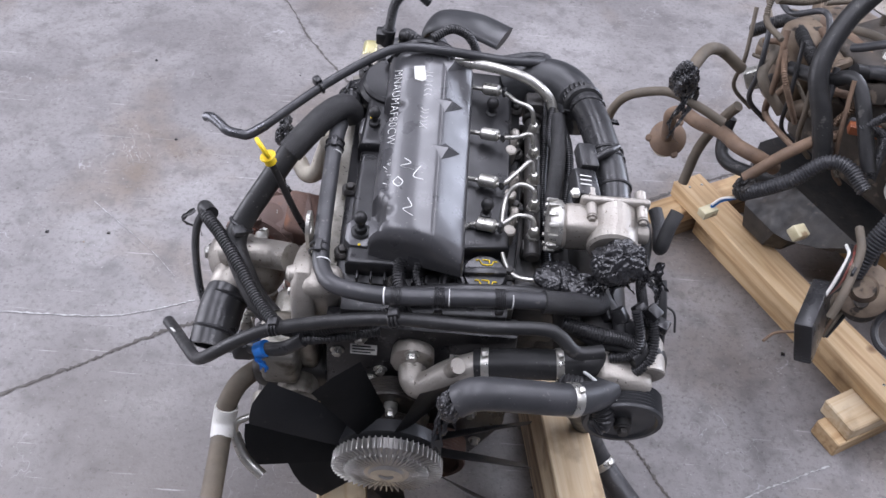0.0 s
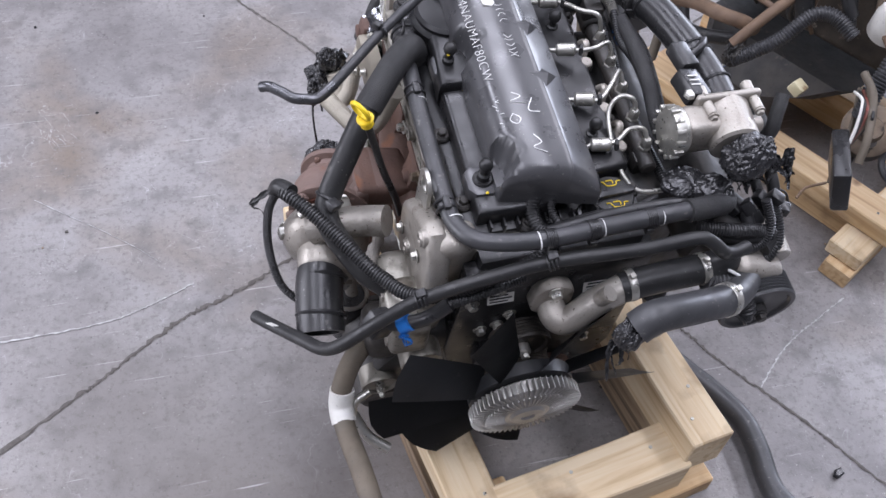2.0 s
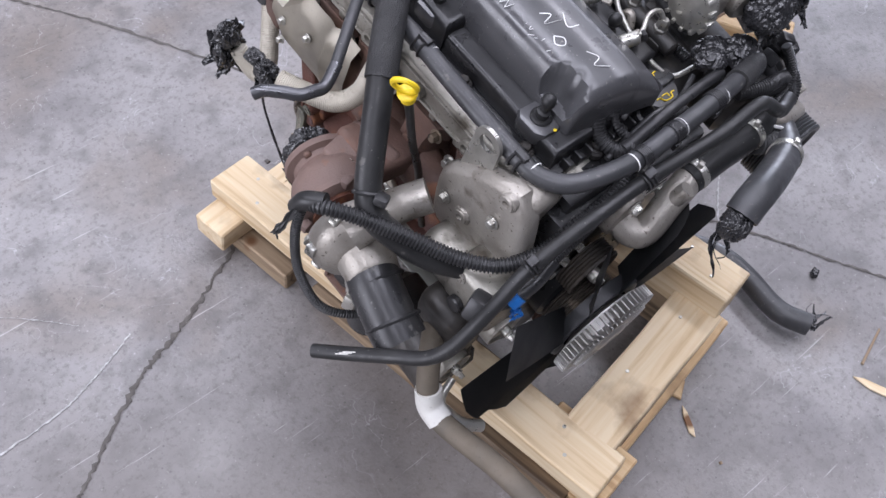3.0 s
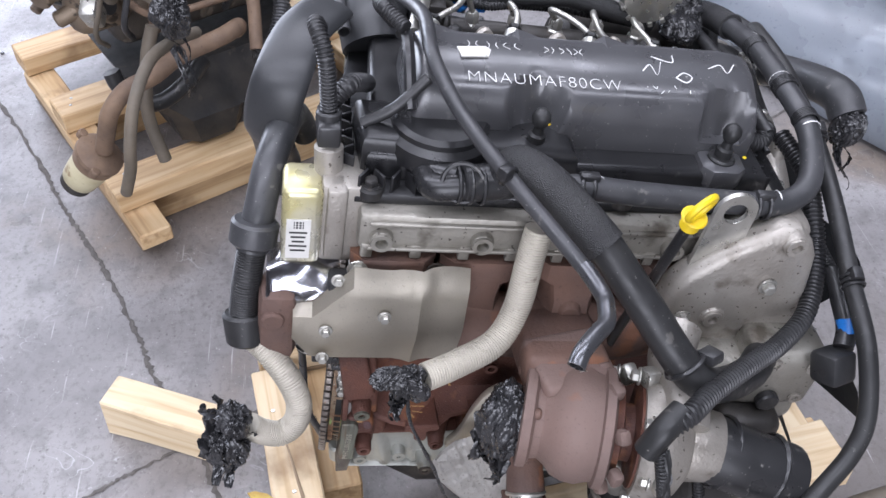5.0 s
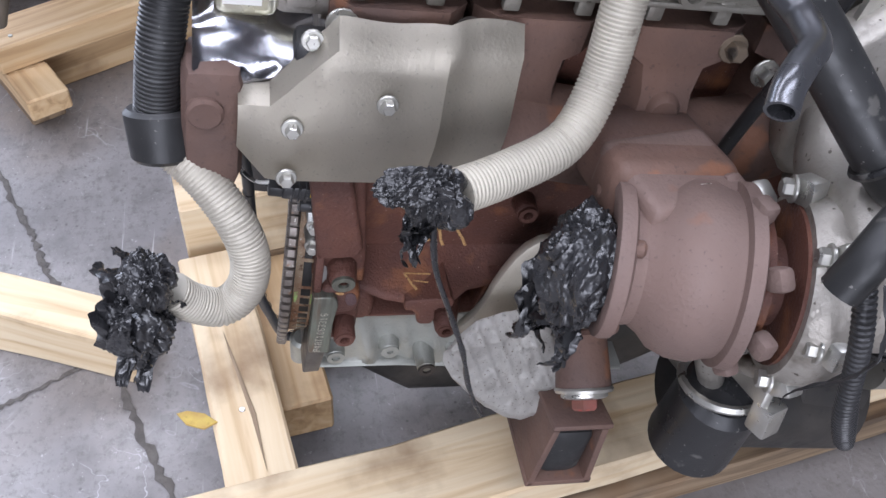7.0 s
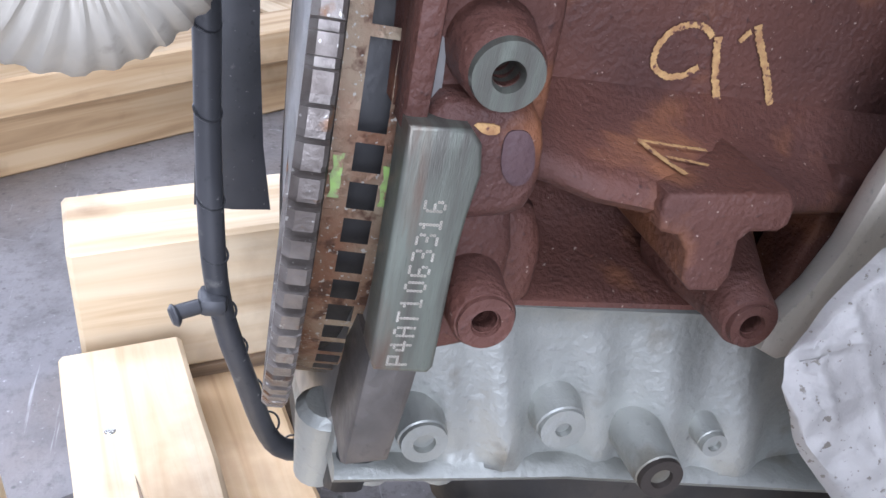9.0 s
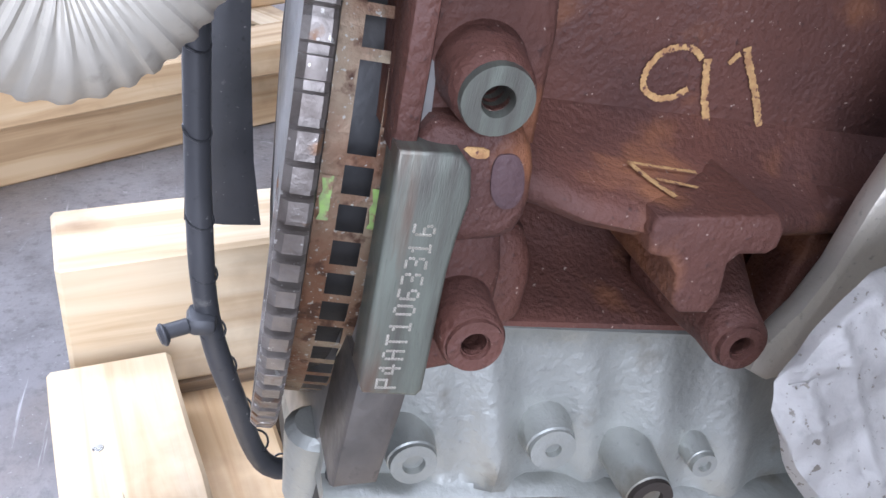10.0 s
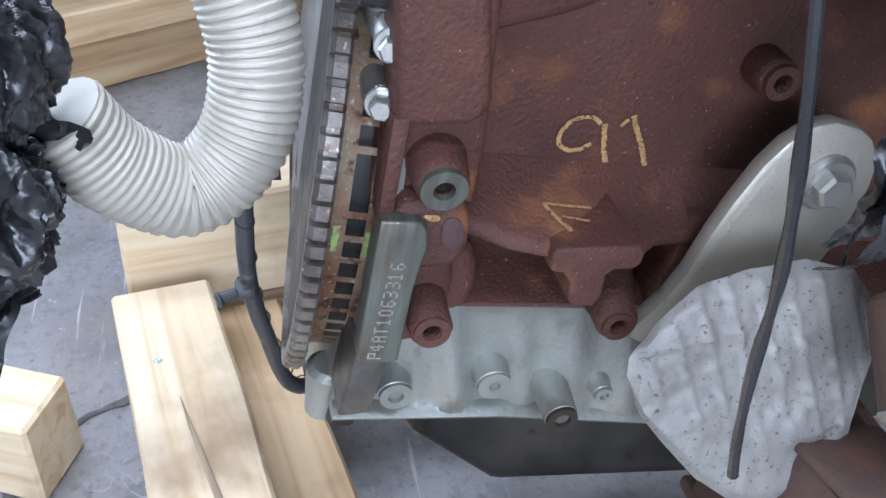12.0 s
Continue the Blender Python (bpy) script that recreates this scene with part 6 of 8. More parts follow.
for x, z, wd in ((0.075, 0.205, 0.062), (-0.085, 0.215, 0.04)):
    b = B()
    add_box(b, (x, -0.167, z), (wd, 0.001, 0.024), (-25, 0, 0), 0)
    lb = part("label", b, "label", case, "white paper part label")
    b = B()
    for k in range(4):
        add_box(b, (x - 0.003 * (k % 2), -0.1678 - 0.002 * (k - 1.5), z + 0.0075 - 0.005 * k), (wd * (0.85 - 0.15 * (k % 2)), 0.0005, 0.0026), (-25, 0, 0), 0)
    part("print_bar", b, "ink", lb)


def pulley(name, c, R, w, ribs, mat_, parent, label="", hub=0.3):
    """A belt pulley that faces -y."""
    b = B()
    pr = [(R * hub, 0.0), (R * 0.8, 0.0), (R * 0.86, -0.004), (R * 0.97, -0.004), (R, 0.0)]
    for k in range(ribs):
        h = w * k / ribs
        pr += [(R, h), (R * 0.955 if ribs > 3 else R, h + w / ribs * 0.5)]
    pr += [(R, w), (R * 0.9, w), (R * 0.3, w), (0, w)]
    add_lathe(b, c, (0, 1, 0), [(0, 0.004)] + pr, 44)
    ob = part(name, b, mat_, parent, label)
    b = B()
    add_cyl(b, V(c) + V((0, 0.004, 0)), V(c) + V((0, -0.012, 0)), R * hub * 0.8, seg=20)
    add_bolt(b, V(c) + V((0, -0.012, 0)), (0, -1, 0), R * hub * 0.5, 0.008)
    part("pulley_hub", b, "dark" if R > 0.05 else "zinc", ob)
    return ob


pulley("belt_pulley", (0.305, -0.241, 0.185), 0.06, 0.034, 7, "fan", engine, "large black ribbed belt pulley", 0.28)
pulley("idler_pulley", (-0.192, -0.186, 0.073), 0.033, 0.03, 3, "aludirt", engine, "worn steel idler pulley")
pulley("tensioner_pulley", (-0.249, -0.173, -0.02), 0.03, 0.028, 3, "aludirt", engine, "worn steel tensioner pulley")
pulley("pump_pulley", (-0.039, -0.222, 0.02), 0.058, 0.03, 6, "grime", engine, "black ribbed water pump pulley")
pulley("crank_pulley", (0.02, -0.205, -0.095), 0.072, 0.036, 6, "iron", engine, "rust-stained crankshaft pulley")
pulley("upper_pulley", (-0.04, -0.2, 0.1), 0.046, 0.026, 5, "grime", engine, "black steel guide pulley")
b = B()
add_box(b, (-0.21, -0.15, 0.03), (0.06, 0.03, 0.13), (0, 30, 0), 0.012)
add_box(b, (-0.2, -0.12, 0.07), (0.14, 0.08, 0.07), (0, 0, 0), 0.02, 3)
add_cyl(b, (-0.23, -0.165, -0.07), (-0.23, -0.08, -0.07), 0.045, seg=24, bevel=0.01)
part("tensioner_arm", b, "dark", engine)
b = B()
add_cyl(b, (-0.23, -0.17, -0.1), (-0.23, 0.0, -0.08), 0.055, seg=28, bevel=0.012)
part("air_compressor", b, "dark", engine, "dark auxiliary pump")
# viscous fan
hub = V((-0.039, -0.284, 0.018))
b = B()
add_lathe(b, hub + V((0, 0.034, 0)), (0, -1, 0), [(0, -0.02), (0.04, -0.02), (0.06, 0.0), (0.075, 0.003), (0.075, 0.02), (0.07, 0.024), (0.055, 0.026), (0.05, 0.03), (0.03, 0.031), (0.026, 0.035), (0.012, 0.036), (0.01, 0.033), (0, 0.033)], 44)
fan = part("fan_clutch", b, "machined", engine, "finned aluminium viscous fan clutch")
for k in range(56):
    a = 2 * math.pi * k / 56
    if k == 0:
        b = B()
        add_box(b, (0.078, -0.012, 0), (0.022, 0.02, 0.0022), bevel=0.0006)
        fin = part("fin", b, "machined", fan)
        fin.matrix_basis = Matrix.Translation(hub + V((0, 0.03, 0)))
    else:
        f2 = new("fin", fin.data)
        f2.parent = fan
        f2.matrix_basis = Matrix.Translation(hub + V((0, 0.03, 0))) @ Matrix.Rotation(a, 4, "Y")
for k in range(48):
    a = 2 * math.pi * k / 48
    if k == 0:
        b = B()
        add_box(b, (0.052, -0.029, 0), (0.032, 0.005, 0.0018), bevel=0.0006)
        fin2 = part("face_fin", b, "machined", fan)
        fin2.matrix_basis = Matrix.Translation(hub + V((0, 0.034, 0)))
    else:
        f2 = new("face_fin", fin2.data)
        f2.parent = fan
        f2.matrix_basis = Matrix.Translation(hub + V((0, 0.034, 0))) @ Matrix.Rotation(a, 4, "Y")
b = B()
add_lathe(b, hub + V((0, 0.06, 0)), (0, -1, 0), [(0.06, 0.0), (0.085, 0.002), (0.085, 0.022), (0.08, 0.024), (0.06, 0.022)], 44)
carrier = part("fan_hub", b, "fan", engine, "black plastic cooling fan")
b = B()
bl = []
for i in range(9):
    u = i / 8
    r = 0.08 + 0.155 * u
    wd = 0.028 + 0.014 * u
    tw = radians(40 - 12 * u)
    row = []
    for k in range(5):
        s = (k / 4 - 0.5) * 2
        z = s * wd
        row.append(b.verts.new((r + 0.006 * (1 - s * s) * u - 0.008 * u * abs(s) * (s > 0), -z * math.sin(tw) + 0.005 * s * s, z * math.cos(tw))))
    bl.append(row)
for p, q in zip(bl, bl[1:]):
    for k in range(4):
        b.faces.new((p[k], p[k + 1], q[k + 1], q[k]))
bmesh.ops.solidify(b, geom=b.faces[:], thickness=0.003)
blade = part("fan_blade", b, "fan", carrier)
FAN = 10
BM = Matrix.Translation(hub + V((0, 0.048, 0)))
blade.matrix_basis = BM @ Matrix.Rotation(radians(FAN), 4, "Y")
for k in range(1, 9):
    o = new("fan_blade", blade.data)
    o.parent = carrier
    o.matrix_basis = BM @ Matrix.Rotation(radians(FAN + 40 * k), 4, "Y")
# thermostat housing and coolant hoses
b = B()
add_prism(b, [(-0.04, 0.24), (-0.012, 0.252), (0.02, 0.235), (0.022, 0.19), (-0.01, 0.16), (-0.045, 0.19)], -0.185, -0.163, axis="y", bevel=0.005, rounds=1)
add_tube(b, [(-0.01, -0.165, 0.2), (-0.008, -0.2, 0.19), (0.01, -0.212, 0.195), (0.045, -0.205, 0.225), (0.09, -0.197, 0.245)], 0.021, seg=20)
add_tube(b, [(0.04, -0.206, 0.222), (0.05, -0.21, 0.25), (0.055, -0.212, 0.262)], 0.012, seg=14)
thermo = part("thermostat_housing", b, "alu", engine, "cast aluminium thermostat elbow")
b = B()
add_bolt(b, (-0.012, -0.185, 0.238), (0, -1, 0), 0.008, 0.009)
part("housing_bolt", b, "zinc", thermo)
b = B()
add_tube(b, [(0.08, -0.198, 0.243), (0.13, -0.197, 0.253), (0.2, -0.199, 0.264), (0.24, -0.19, 0.258), (0.27, -0.17, 0.24)], 0.0225, seg=22)
hz = part("coolant_hose", b, "rubber", engine, "black coolant hose with spring clamps")


def clamp(parent, p, d, R, width=0.009):
    b = B()
    q = V(d).normalized()
    for o in (-width / 2, width / 2):
        add_ring(b, V(p) + q * o, q, R, 0.0013, 28, 6)
    add_lathe(b, V(p) - q * width / 2, q, [(R + 0.0008, 0), (R + 0.0014, width * 0.3), (R + 0.0014, width * 0.7), (R + 0.0008, width)], 28)
    k = frame_of(q) @ V((0, 1, 0))
    if k.z < 0:
        k = -k
    add_box(b, V(p) + k * (R + 0.004), (0.008, 0.008, 0.008), (0, 0, 20), 0.001)
    return part("hose_clamp", b, "zinc", parent, "plated steel hose clamp")


clamp(hz, (0.095, -0.197, 0.2465), (1, 0, 0.15), 0.0228)
clamp(hz, (0.2, -0.199, 0.264), (1, 0.05, 0.1), 0.0228)
b = B()
add_tube(b, [(0.275, -0.215, 0.235), (0.25, -0.235, 0.248), (0.217, -0.253, 0.264), (0.15, -0.268, 0.292), (0.105, -0.276, 0.308), (0.075, -0.281, 0.312), (0.056, -0.286, 0.3)], 0.0232, seg=26, steps=9)
bh = part("boost_hose", b, "greyrubber", engine, "smooth black boost hose with its end bagged")
clamp(bh, (0.217, -0.253, 0.264), (-0.85, -0.22, 0.33), 0.0236, 0.012)
b = B()
add_crumple(b, (0.048, -0.289, 0.288), (0.022, 0.022, 0.03), 11, 0.5, 4, 4)
for k in range(4):
    add_tatter(b, (0.046, -0.291, 0.28), 0.045 + 0.012 * k, 0.008, 60 + k, (-0.1 * k + 0.1, -0.2, -1))
part("plastic_wrap", b, "bag", bh, "torn black plastic bag hanging from the hose", 50)
b = B()
add_tube(b, [(0.2, -0.215, 0.26), (0.235, -0.225, 0.25), (0.262, -0.235, 0.225), (0.272, -0.25, 0.205), (0.262, -0.255, 0.195)], 0.017, seg=16, ribs=(0.002, 0.006))
part("convoluted_boot", b, "conduit", engine)
b = B()
add_tube(b, [(0.195, -0.2, 0.275), (0.235, -0.225, 0.262), (0.27, -0.245, 0.24)], 0.0025, seg=8)
add_tube(b, [(0.19, -0.19, 0.28), (0.24, -0.215, 0.27), (0.285, -0.235, 0.24)], 0.0025, seg=8)
part("wires", b, "white", engine, "pale wires")
b = B()
add_box(b, (0.29, -0.19, 0.225), (0.09, 0.06, 0.07), (0, 20, 0), 0.015, 3)
add_cyl(b, (0.33, -0.19, 0.235), (0.33, -0.12, 0.245), 0.03, seg=24)
part("power_steering_pump", b, "alu", engine, "cast aluminium pump body")
b = B()
add_tube(b, [(0.3, -0.18, 0.262), (0.32, -0.165, 0.262), (0.345, -0.16, 0.24), (0.352, -0.16, 0.21)], 0.018, seg=18)
part("pump_hose", b, "rubber", engine)
b = B()
add_prism(b, [(0.21, 0.265), (0.27, 0.255), (0.3, 0.23), (0.305, 0.2), (0.25, 0.22)], -0.235, -0.215, axis="y", bevel=0.005)
part("pump_bracket", b, "greyrubber", engine)

# pipes across the top
b = B()
add_tube(b, [(-0.155, 0.17, 0.335), (-0.158, 0.128, 0.341), (-0.158, 0.05, 0.335), (-0.156, -0.06, 0.328), (-0.15, -0.105, 0.326), (-0.125, -0.14, 0.336), (-0.055, -0.161, 0.352), (0.03, -0.16, 0.358), (0.104, -0.156, 0.358), (0.17, -0.148, 0.348)], 0.0125, seg=20)
p2 = part("coolant_pipe", b, "greyrubber", engine, "grey-black coolant pipe bent round the cover")
b = B()
add_tube(b, [(0.165, -0.149, 0.349), (0.205, -0.143, 0.34), (0.235, -0.134, 0.328), (0.255, -0.115, 0.305), (0.26, -0.1, 0.28)], 0.0165, seg=18)
part("braided_end", b, "braid", p2)
for x, y, z in ((-0.04, -0.163, 0.355), (0.02, -0.161, 0.358), (0.104, -0.156, 0.358)):
    b = B()
    for k in range(6):
        add_ring(b, (x + 0.0025 * k - 0.006, y, z), (1, 0.03, 0.03), 0.0132, 0.0013, 20, 6)
    add_box(b, (x, y - 0.008, z - 0.014), (0.012, 0.014, 0.012), bevel=0.002)
    part("pipe_clip", b, "plastic", p2)
for x, y, z, d in ((-0.055, -0.162, 0.353, (1, 0, 0.1)), (0.034, -0.16, 0.358, (1, 0, 0.05)), (0.12, -0.155, 0.356, (1, 0.1, -0.1)), (-0.1575, 0.1, 0.339, (0, 1, 0.05)), (-0.151, -0.095, 0.3265, (0, 1, 0))):
    b = B()
    add_lathe(b, (x, y, z), d, [(0.0124, -0.001), (0.0129, 0), (0.0124, 0.001)], 20)
    part("paint_ring", b, "white", p2)
for y, z in ((0.11, 0.34), (-0.08, 0.327)):
    b = B()
    for k in range(2):
        add_ring(b, (-0.158, y + 0.012 * k, z), (0, 1, 0.05), 0.0135, 0.002, 20, 6)
    add_box(b, (-0.158, y + 0.004, z + 0.014), (0.01, 0.02, 0.008), bevel=0.002)
    part("pipe_clip", b, "plastic", p2)
b = B()
add_tube(b, [(-0.426, -0.061, 0.067), (-0.4, -0.095, 0.09), (-0.365, -0.145, 0.132), (-0.342, -0.175, 0.158), (-0.318, -0.188, 0.19), (-0.27, -0.187, 0.238), (-0.211, -0.18, 0.273), (-0.12, -0.182, 0.31), (-0.032, -0.185, 0.333), (0.081, -0.193, 0.342), (0.165, -0.19, 0.343), (0.19, -0.195, 0.335), (0.215, -0.208, 0.318), (0.252, -0.2, 0.312)], 0.0098, seg=18, open_end=True)
p3 = part("heater_pipe", b, "rubber", engine, "long black rubber heater hose with an open end")
for x, y, z in ((-0.211, -0.18, 0.273), (-0.04, -0.186, 0.332)):
    b = B()
    for k in range(3):
        add_ring(b, (x + 0.005 * k - 0.005, y, z + 0.002 * k), (1, 0, 0.35), 0.0108, 0.0018, 18, 6)
    add_box(b, (x, y + 0.002, z + 0.013), (0.014, 0.012, 0.012), (0, -20, 0), 0.002)
    part("pipe_clip", b, "plastic", p3)
b = B()
for k in range(3):
    add_box(b, (-0.4075 + 0.003 * k, -0.094 - 0.003 * k, 0.097 + 0.0055 * k), (0.018, 0.0012, 0.0009), (35, -30, -50), 0)
part("print_bar", b, "label", p3)
# corrugated harness
b = B()
add_tube(b, [(-0.364, 0.06, 0.225), (-0.355, 0.035, 0.24), (-0.325, 0.0, 0.236), (-0.285, -0.055, 0.226), (-0.25, -0.105, 0.218), (-0.212, -0.148, 0.226), (-0.165, -0.168, 0.252), (-0.115, -0.172, 0.285), (-0.07, -0.172, 0.306), (-0.02, -0.155, 0.32)], 0.0108, seg=16, ribs=(0.0022, 0.0048))
har = part("wiring_harness", b, "conduit", engine, "black corrugated wiring harness")
b = B()
add_tube(b, [(-0.366, 0.062, 0.225), (-0.385, 0.05, 0.18), (-0.39, 0.025, 0.11), (-0.375, -0.015, 0.055), (-0.33, -0.05, 0.045), (-0.31, -0.045, 0.08)], 0.0068, seg=12, ribs=(0.001, 0.004))
part("harness_branch", b, "conduit", har)
b = B()
add_tube(b, [(-0.37, 0.07, 0.205), (-0.365, 0.06, 0.23), (-0.35, 0.04, 0.24)], 0.0125, seg=14)
part("taped_joint", b, "rubber", har)
b = B()
add_tatter(b, (-0.385, 0.06, 0.225), 0.1, 0.009, 91, (-0.15, 0.05, -1))
part("tape_end", b, "rubber", har)
b = B()
add_tube(b, [(-0.17, -0.185, 0.255), (-0.2, -0.19, 0.235), (-0.23, -0.188, 0.225), (-0.25, -0.18, 0.215)], 0.0105, seg=14)
add_tube(b, [(-0.06, -0.17, 0.27), (-0.1, -0.178, 0.265), (-0.15, -0.183, 0.255), (-0.18, -0.186, 0.25)], 0.007, seg=12, ribs=(0.001, 0.004))
add_box(b, (-0.262, -0.17, 0.2), (0.035, 0.035, 0.035), (0, 30, 20), 0.006)
part("plug", b, "conduit", engine, "unplugged black connector")
b = B()
add_tube(b, [(-0.225, -0.19, 0.232), (-0.238, -0.19, 0.222)], 0.013, seg=12, steps=3)
for k in range(4):
    add_tatter(b, (-0.232, -0.198, 0.225), 0.03 + 0.006 * k, 0.006, 40 + k, (0.1 * k - 0.2, -0.2, -1))
part("blue_tape", b, "blue", engine, "blue tape tied round the plug")
# braided vent hose
b = B()
add_tube(b, [(-0.14, 0.196, 0.33), (-0.152, 0.185, 0.358), (-0.178, 0.16, 0.358), (-0.205, 0.132, 0.343), (-0.228, 0.108, 0.327)], 0.0205, seg=22)
vh = part("braided_hose", b, "braid", engine, "thick black hose with a braided sleeve")
b = B()
add_tube(b, [(-0.226, 0.11, 0.329), (-0.262, 0.068, 0.288), (-0.298, 0.024, 0.243), (-0.305, -0.005, 0.222), (-0.285, -0.045, 0.2), (-0.262, -0.08, 0.188), (-0.235, -0.105, 0.18)], 0.0178, seg=22)
part("hose_lower", b, "rubber", vh)
b = B()
add_ring(b, (-0.298, 0.022, 0.242), (-0.5, -0.6, -0.6), 0.0195, 0.003, 24, 6)
add_box(b, (-0.297, 0.0, 0.255), (0.02, 0.018, 0.012), (0, 20, 30), 0.003)
part("hose_collar", b, "plastic", vh)
b = B()
add_cyl(b, (-0.125, 0.262, 0.325), (-0.14, 0.235, 0.33), 0.0155, seg=18)
add_tube(b, [(-0.118, 0.268, 0.325), (-0.142, 0.262, 0.322), (-0.148, 0.24, 0.326), (-0.146, 0.21, 0.33)], 0.0145, seg=16)
add_cyl(b, (-0.148, 0.235, 0.33), (-0.143, 0.195, 0.332), 0.0185, seg=20)
for k in range(3):
    add_ring(b, (-0.147, 0.24 - 0.012 * k, 0.329), (0.1, -1, 0), 0.0185, 0.002, 20, 6)
add_ring(b, (-0.155, 0.236, 0.337), (-1, 0.2, 0.3), 0.02, 0.0022, 24, 6)
part("vent_connector", b, "plastic", engine, "black quick-release vent connector")
# thin vacuum pipe
b = B()
add_tube(b, [(-0.371, 0.1685, 0.327), (-0.36, 0.162, 0.333), (-0.343, 0.147, 0.335), (-0.33, 0.135, 0.335), (-0.312, 0.1305, 0.335), (-0.296, 0.13, 0.335), (-0.27, 0.144, 0.344)], 0.0079, seg=18, open_end=True)
hook = b
b = B()
add_tube(b, [(-0.275, 0.141, 0.3415), (-0.25, 0.16, 0.352), (-0.19, 0.205, 0.376), (-0.13, 0.243, 0.397), (-0.085, 0.262, 0.413), (-0.05, 0.268, 0.418), (0.02, 0.268, 0.414), (0.1, 0.285, 0.39), (0.165, 0.315, 0.365), (0.173, 0.335, 0.356), (0.15, 0.345, 0.35), (0.1, 0.34, 0.34)], 0.0075, seg=14, open_end=True)
vp = part("vacuum_pipe", b, "greyrubber", engine, "thin grey-black pipe lying across the cover")
part("pipe_hook", hook, "darktube", vp, "glossy dark steel end of the pipe")
b = B()
add_ring(b, (-0.19, 0.205, 0.376), (0.7, 0.5, 0.2), 0.0085, 0.003, 18, 6)
add_box(b, (-0.196, 0.21, 0.384), (0.012, 0.014, 0.014), (0, 0, 40), 0.003)
part("pipe_clip", b, "plastic", vp)
# dipstick
b = B()
add_tube(b, [(-0.244, 0.0455, 0.374), (-0.235, 0.045, 0.34), (-0.215, 0.043, 0.26), (-0.19, 0.04, 0.18), (-0.172, 0.038, 0.1), (-0.15, 0.03, 0.0)], 0.0055, seg=12)
dip = part("dipstick_tube", b, "plastic", engine, "black dipstick tube with yellow ring handle")
b = B()
add_ring(b, (-0.2535, 0.047, 0.401), (0.8, 0.55, 0.3), 0.0145, 0.0036, 28, 8)
add_cyl(b, (-0.243, 0.0455, 0.37), (-0.2475, 0.046, 0.386), 0.0095, 0.007, seg=16)
add_cyl(b, (-0.2465, 0.046, 0.383), (-0.2475, 0.046, 0.3865), 0.0125, seg=16)
part("dipstick_handle", b, "yellow", dip, "bright yellow ring handle")
# lifting eye
b = B()
ol = [(-0.06, 0.26), (-0.06, 0.325)] + [(-0.038 + 0.022 * math.cos(a), 0.335 + 0.022 * math.sin(a)) for a in np.linspace(math.pi, 0, 12)][::1] + [(-0.016, 0.325), (-0.012, 0.26)]
inner = [(-0.038 + 0.0125 * math.cos(a), 0.333 + 0.0125 * math.sin(a)) for a in np.linspace(0, 2 * math.pi, 25)[:-1]]
lo, hi = [], []
for x in (-0.18, -0.1745):
    o = [b.verts.new((x, p[0], p[1])) for p in ol]
    i_ = [b.verts.new((x, p[0], p[1])) for p in inner]
    es = [b.edges.new((o[k], o[(k + 1) % len(o)])) for k in range(len(o))] + [b.edges.new((i_[k], i_[(k + 1) % len(i_)])) for k in range(len(i_))]
    bmesh.ops.triangle_fill(b, edges=es, use_beauty=True)
    lo.append((o, i_))
for a, c in ((lo[0][0], lo[1][0]), (lo[0][1], lo[1][1])):
    for k in range(len(a)):
        l = (k + 1) % len(a)
        b.faces.new((a[k], a[l], c[l], c[k]))
part("lifting_eye", b, "zinc", engine, "plated steel lifting eye")
# alternator bracket and alternator
b = B()
add_prism(b, [(-0.106, 0.329), (-0.139, 0.3), (-0.149, 0.257), (-0.16, 0.197), (-0.155, 0.113), (-0.131, 0.08), (-0.058, 0.125), (-0.002, 0.135), (0.006, 0.2), (0.004, 0.245), (-0.051, 0.3)], -0.195, -0.16, bevel=0.012, seg=3, rounds=1)
add_box(b, (-0.15, -0.105, 0.25), (0.06, 0.05, 0.14), (8, 0, 0), 0.016, 3)
add_bored(b, (-0.16, -0.107, 0.306), (-0.1985, -0.107, 0.308), 0.013, 0.0055)
add_bored(b, (-0.16, -0.055, 0.2), (-0.1985, -0.055, 0.2), 0.014, 0.0065)
brk = part("alternator_bracket", b, "alu", engine, "large cast aluminium bracket")
for y, z in ((-0.107, 0.308), (-0.055, 0.2)):
    threaded_hole(brk, (-0.2, y, z), (-1, 0, 0), 0.011, 0.005, "alu")
for y, z in ((-0.02, 0.2), (-0.1, 0.25)):
    b = B()
    add_bolt(b, (-0.196, y, z), (-1, 0, 0), 0.007, 0.007)
    part("bracket_bolt", b, "zinc", brk)
b = B()
add_box(b, (-0.215, -0.14, 0.15), (0.06, 0.09, 0.085), (0, 0, 0), 0.012, 3)
add_box(b, (-0.2, -0.09, 0.13), (0.08, 0.12, 0.07), (0, 0, 0), 0.02, 3)
lowb = part("pump_body", b, "aludirt", engine, "grey cast pump body")
for y, z in ((-0.12, 0.18), (-0.165, 0.175), (-0.165, 0.125)):
    threaded_hole(lowb, (-0.2465, y, z), (-1, 0, 0), 0.0075, 0.0035, "alu")
b = B()
add_cyl(b, (-0.244, -0.13, 0.125), (-0.255, -0.13, 0.125), 0.013, seg=16)
part("pump_plug", b, "plastic", lowb)
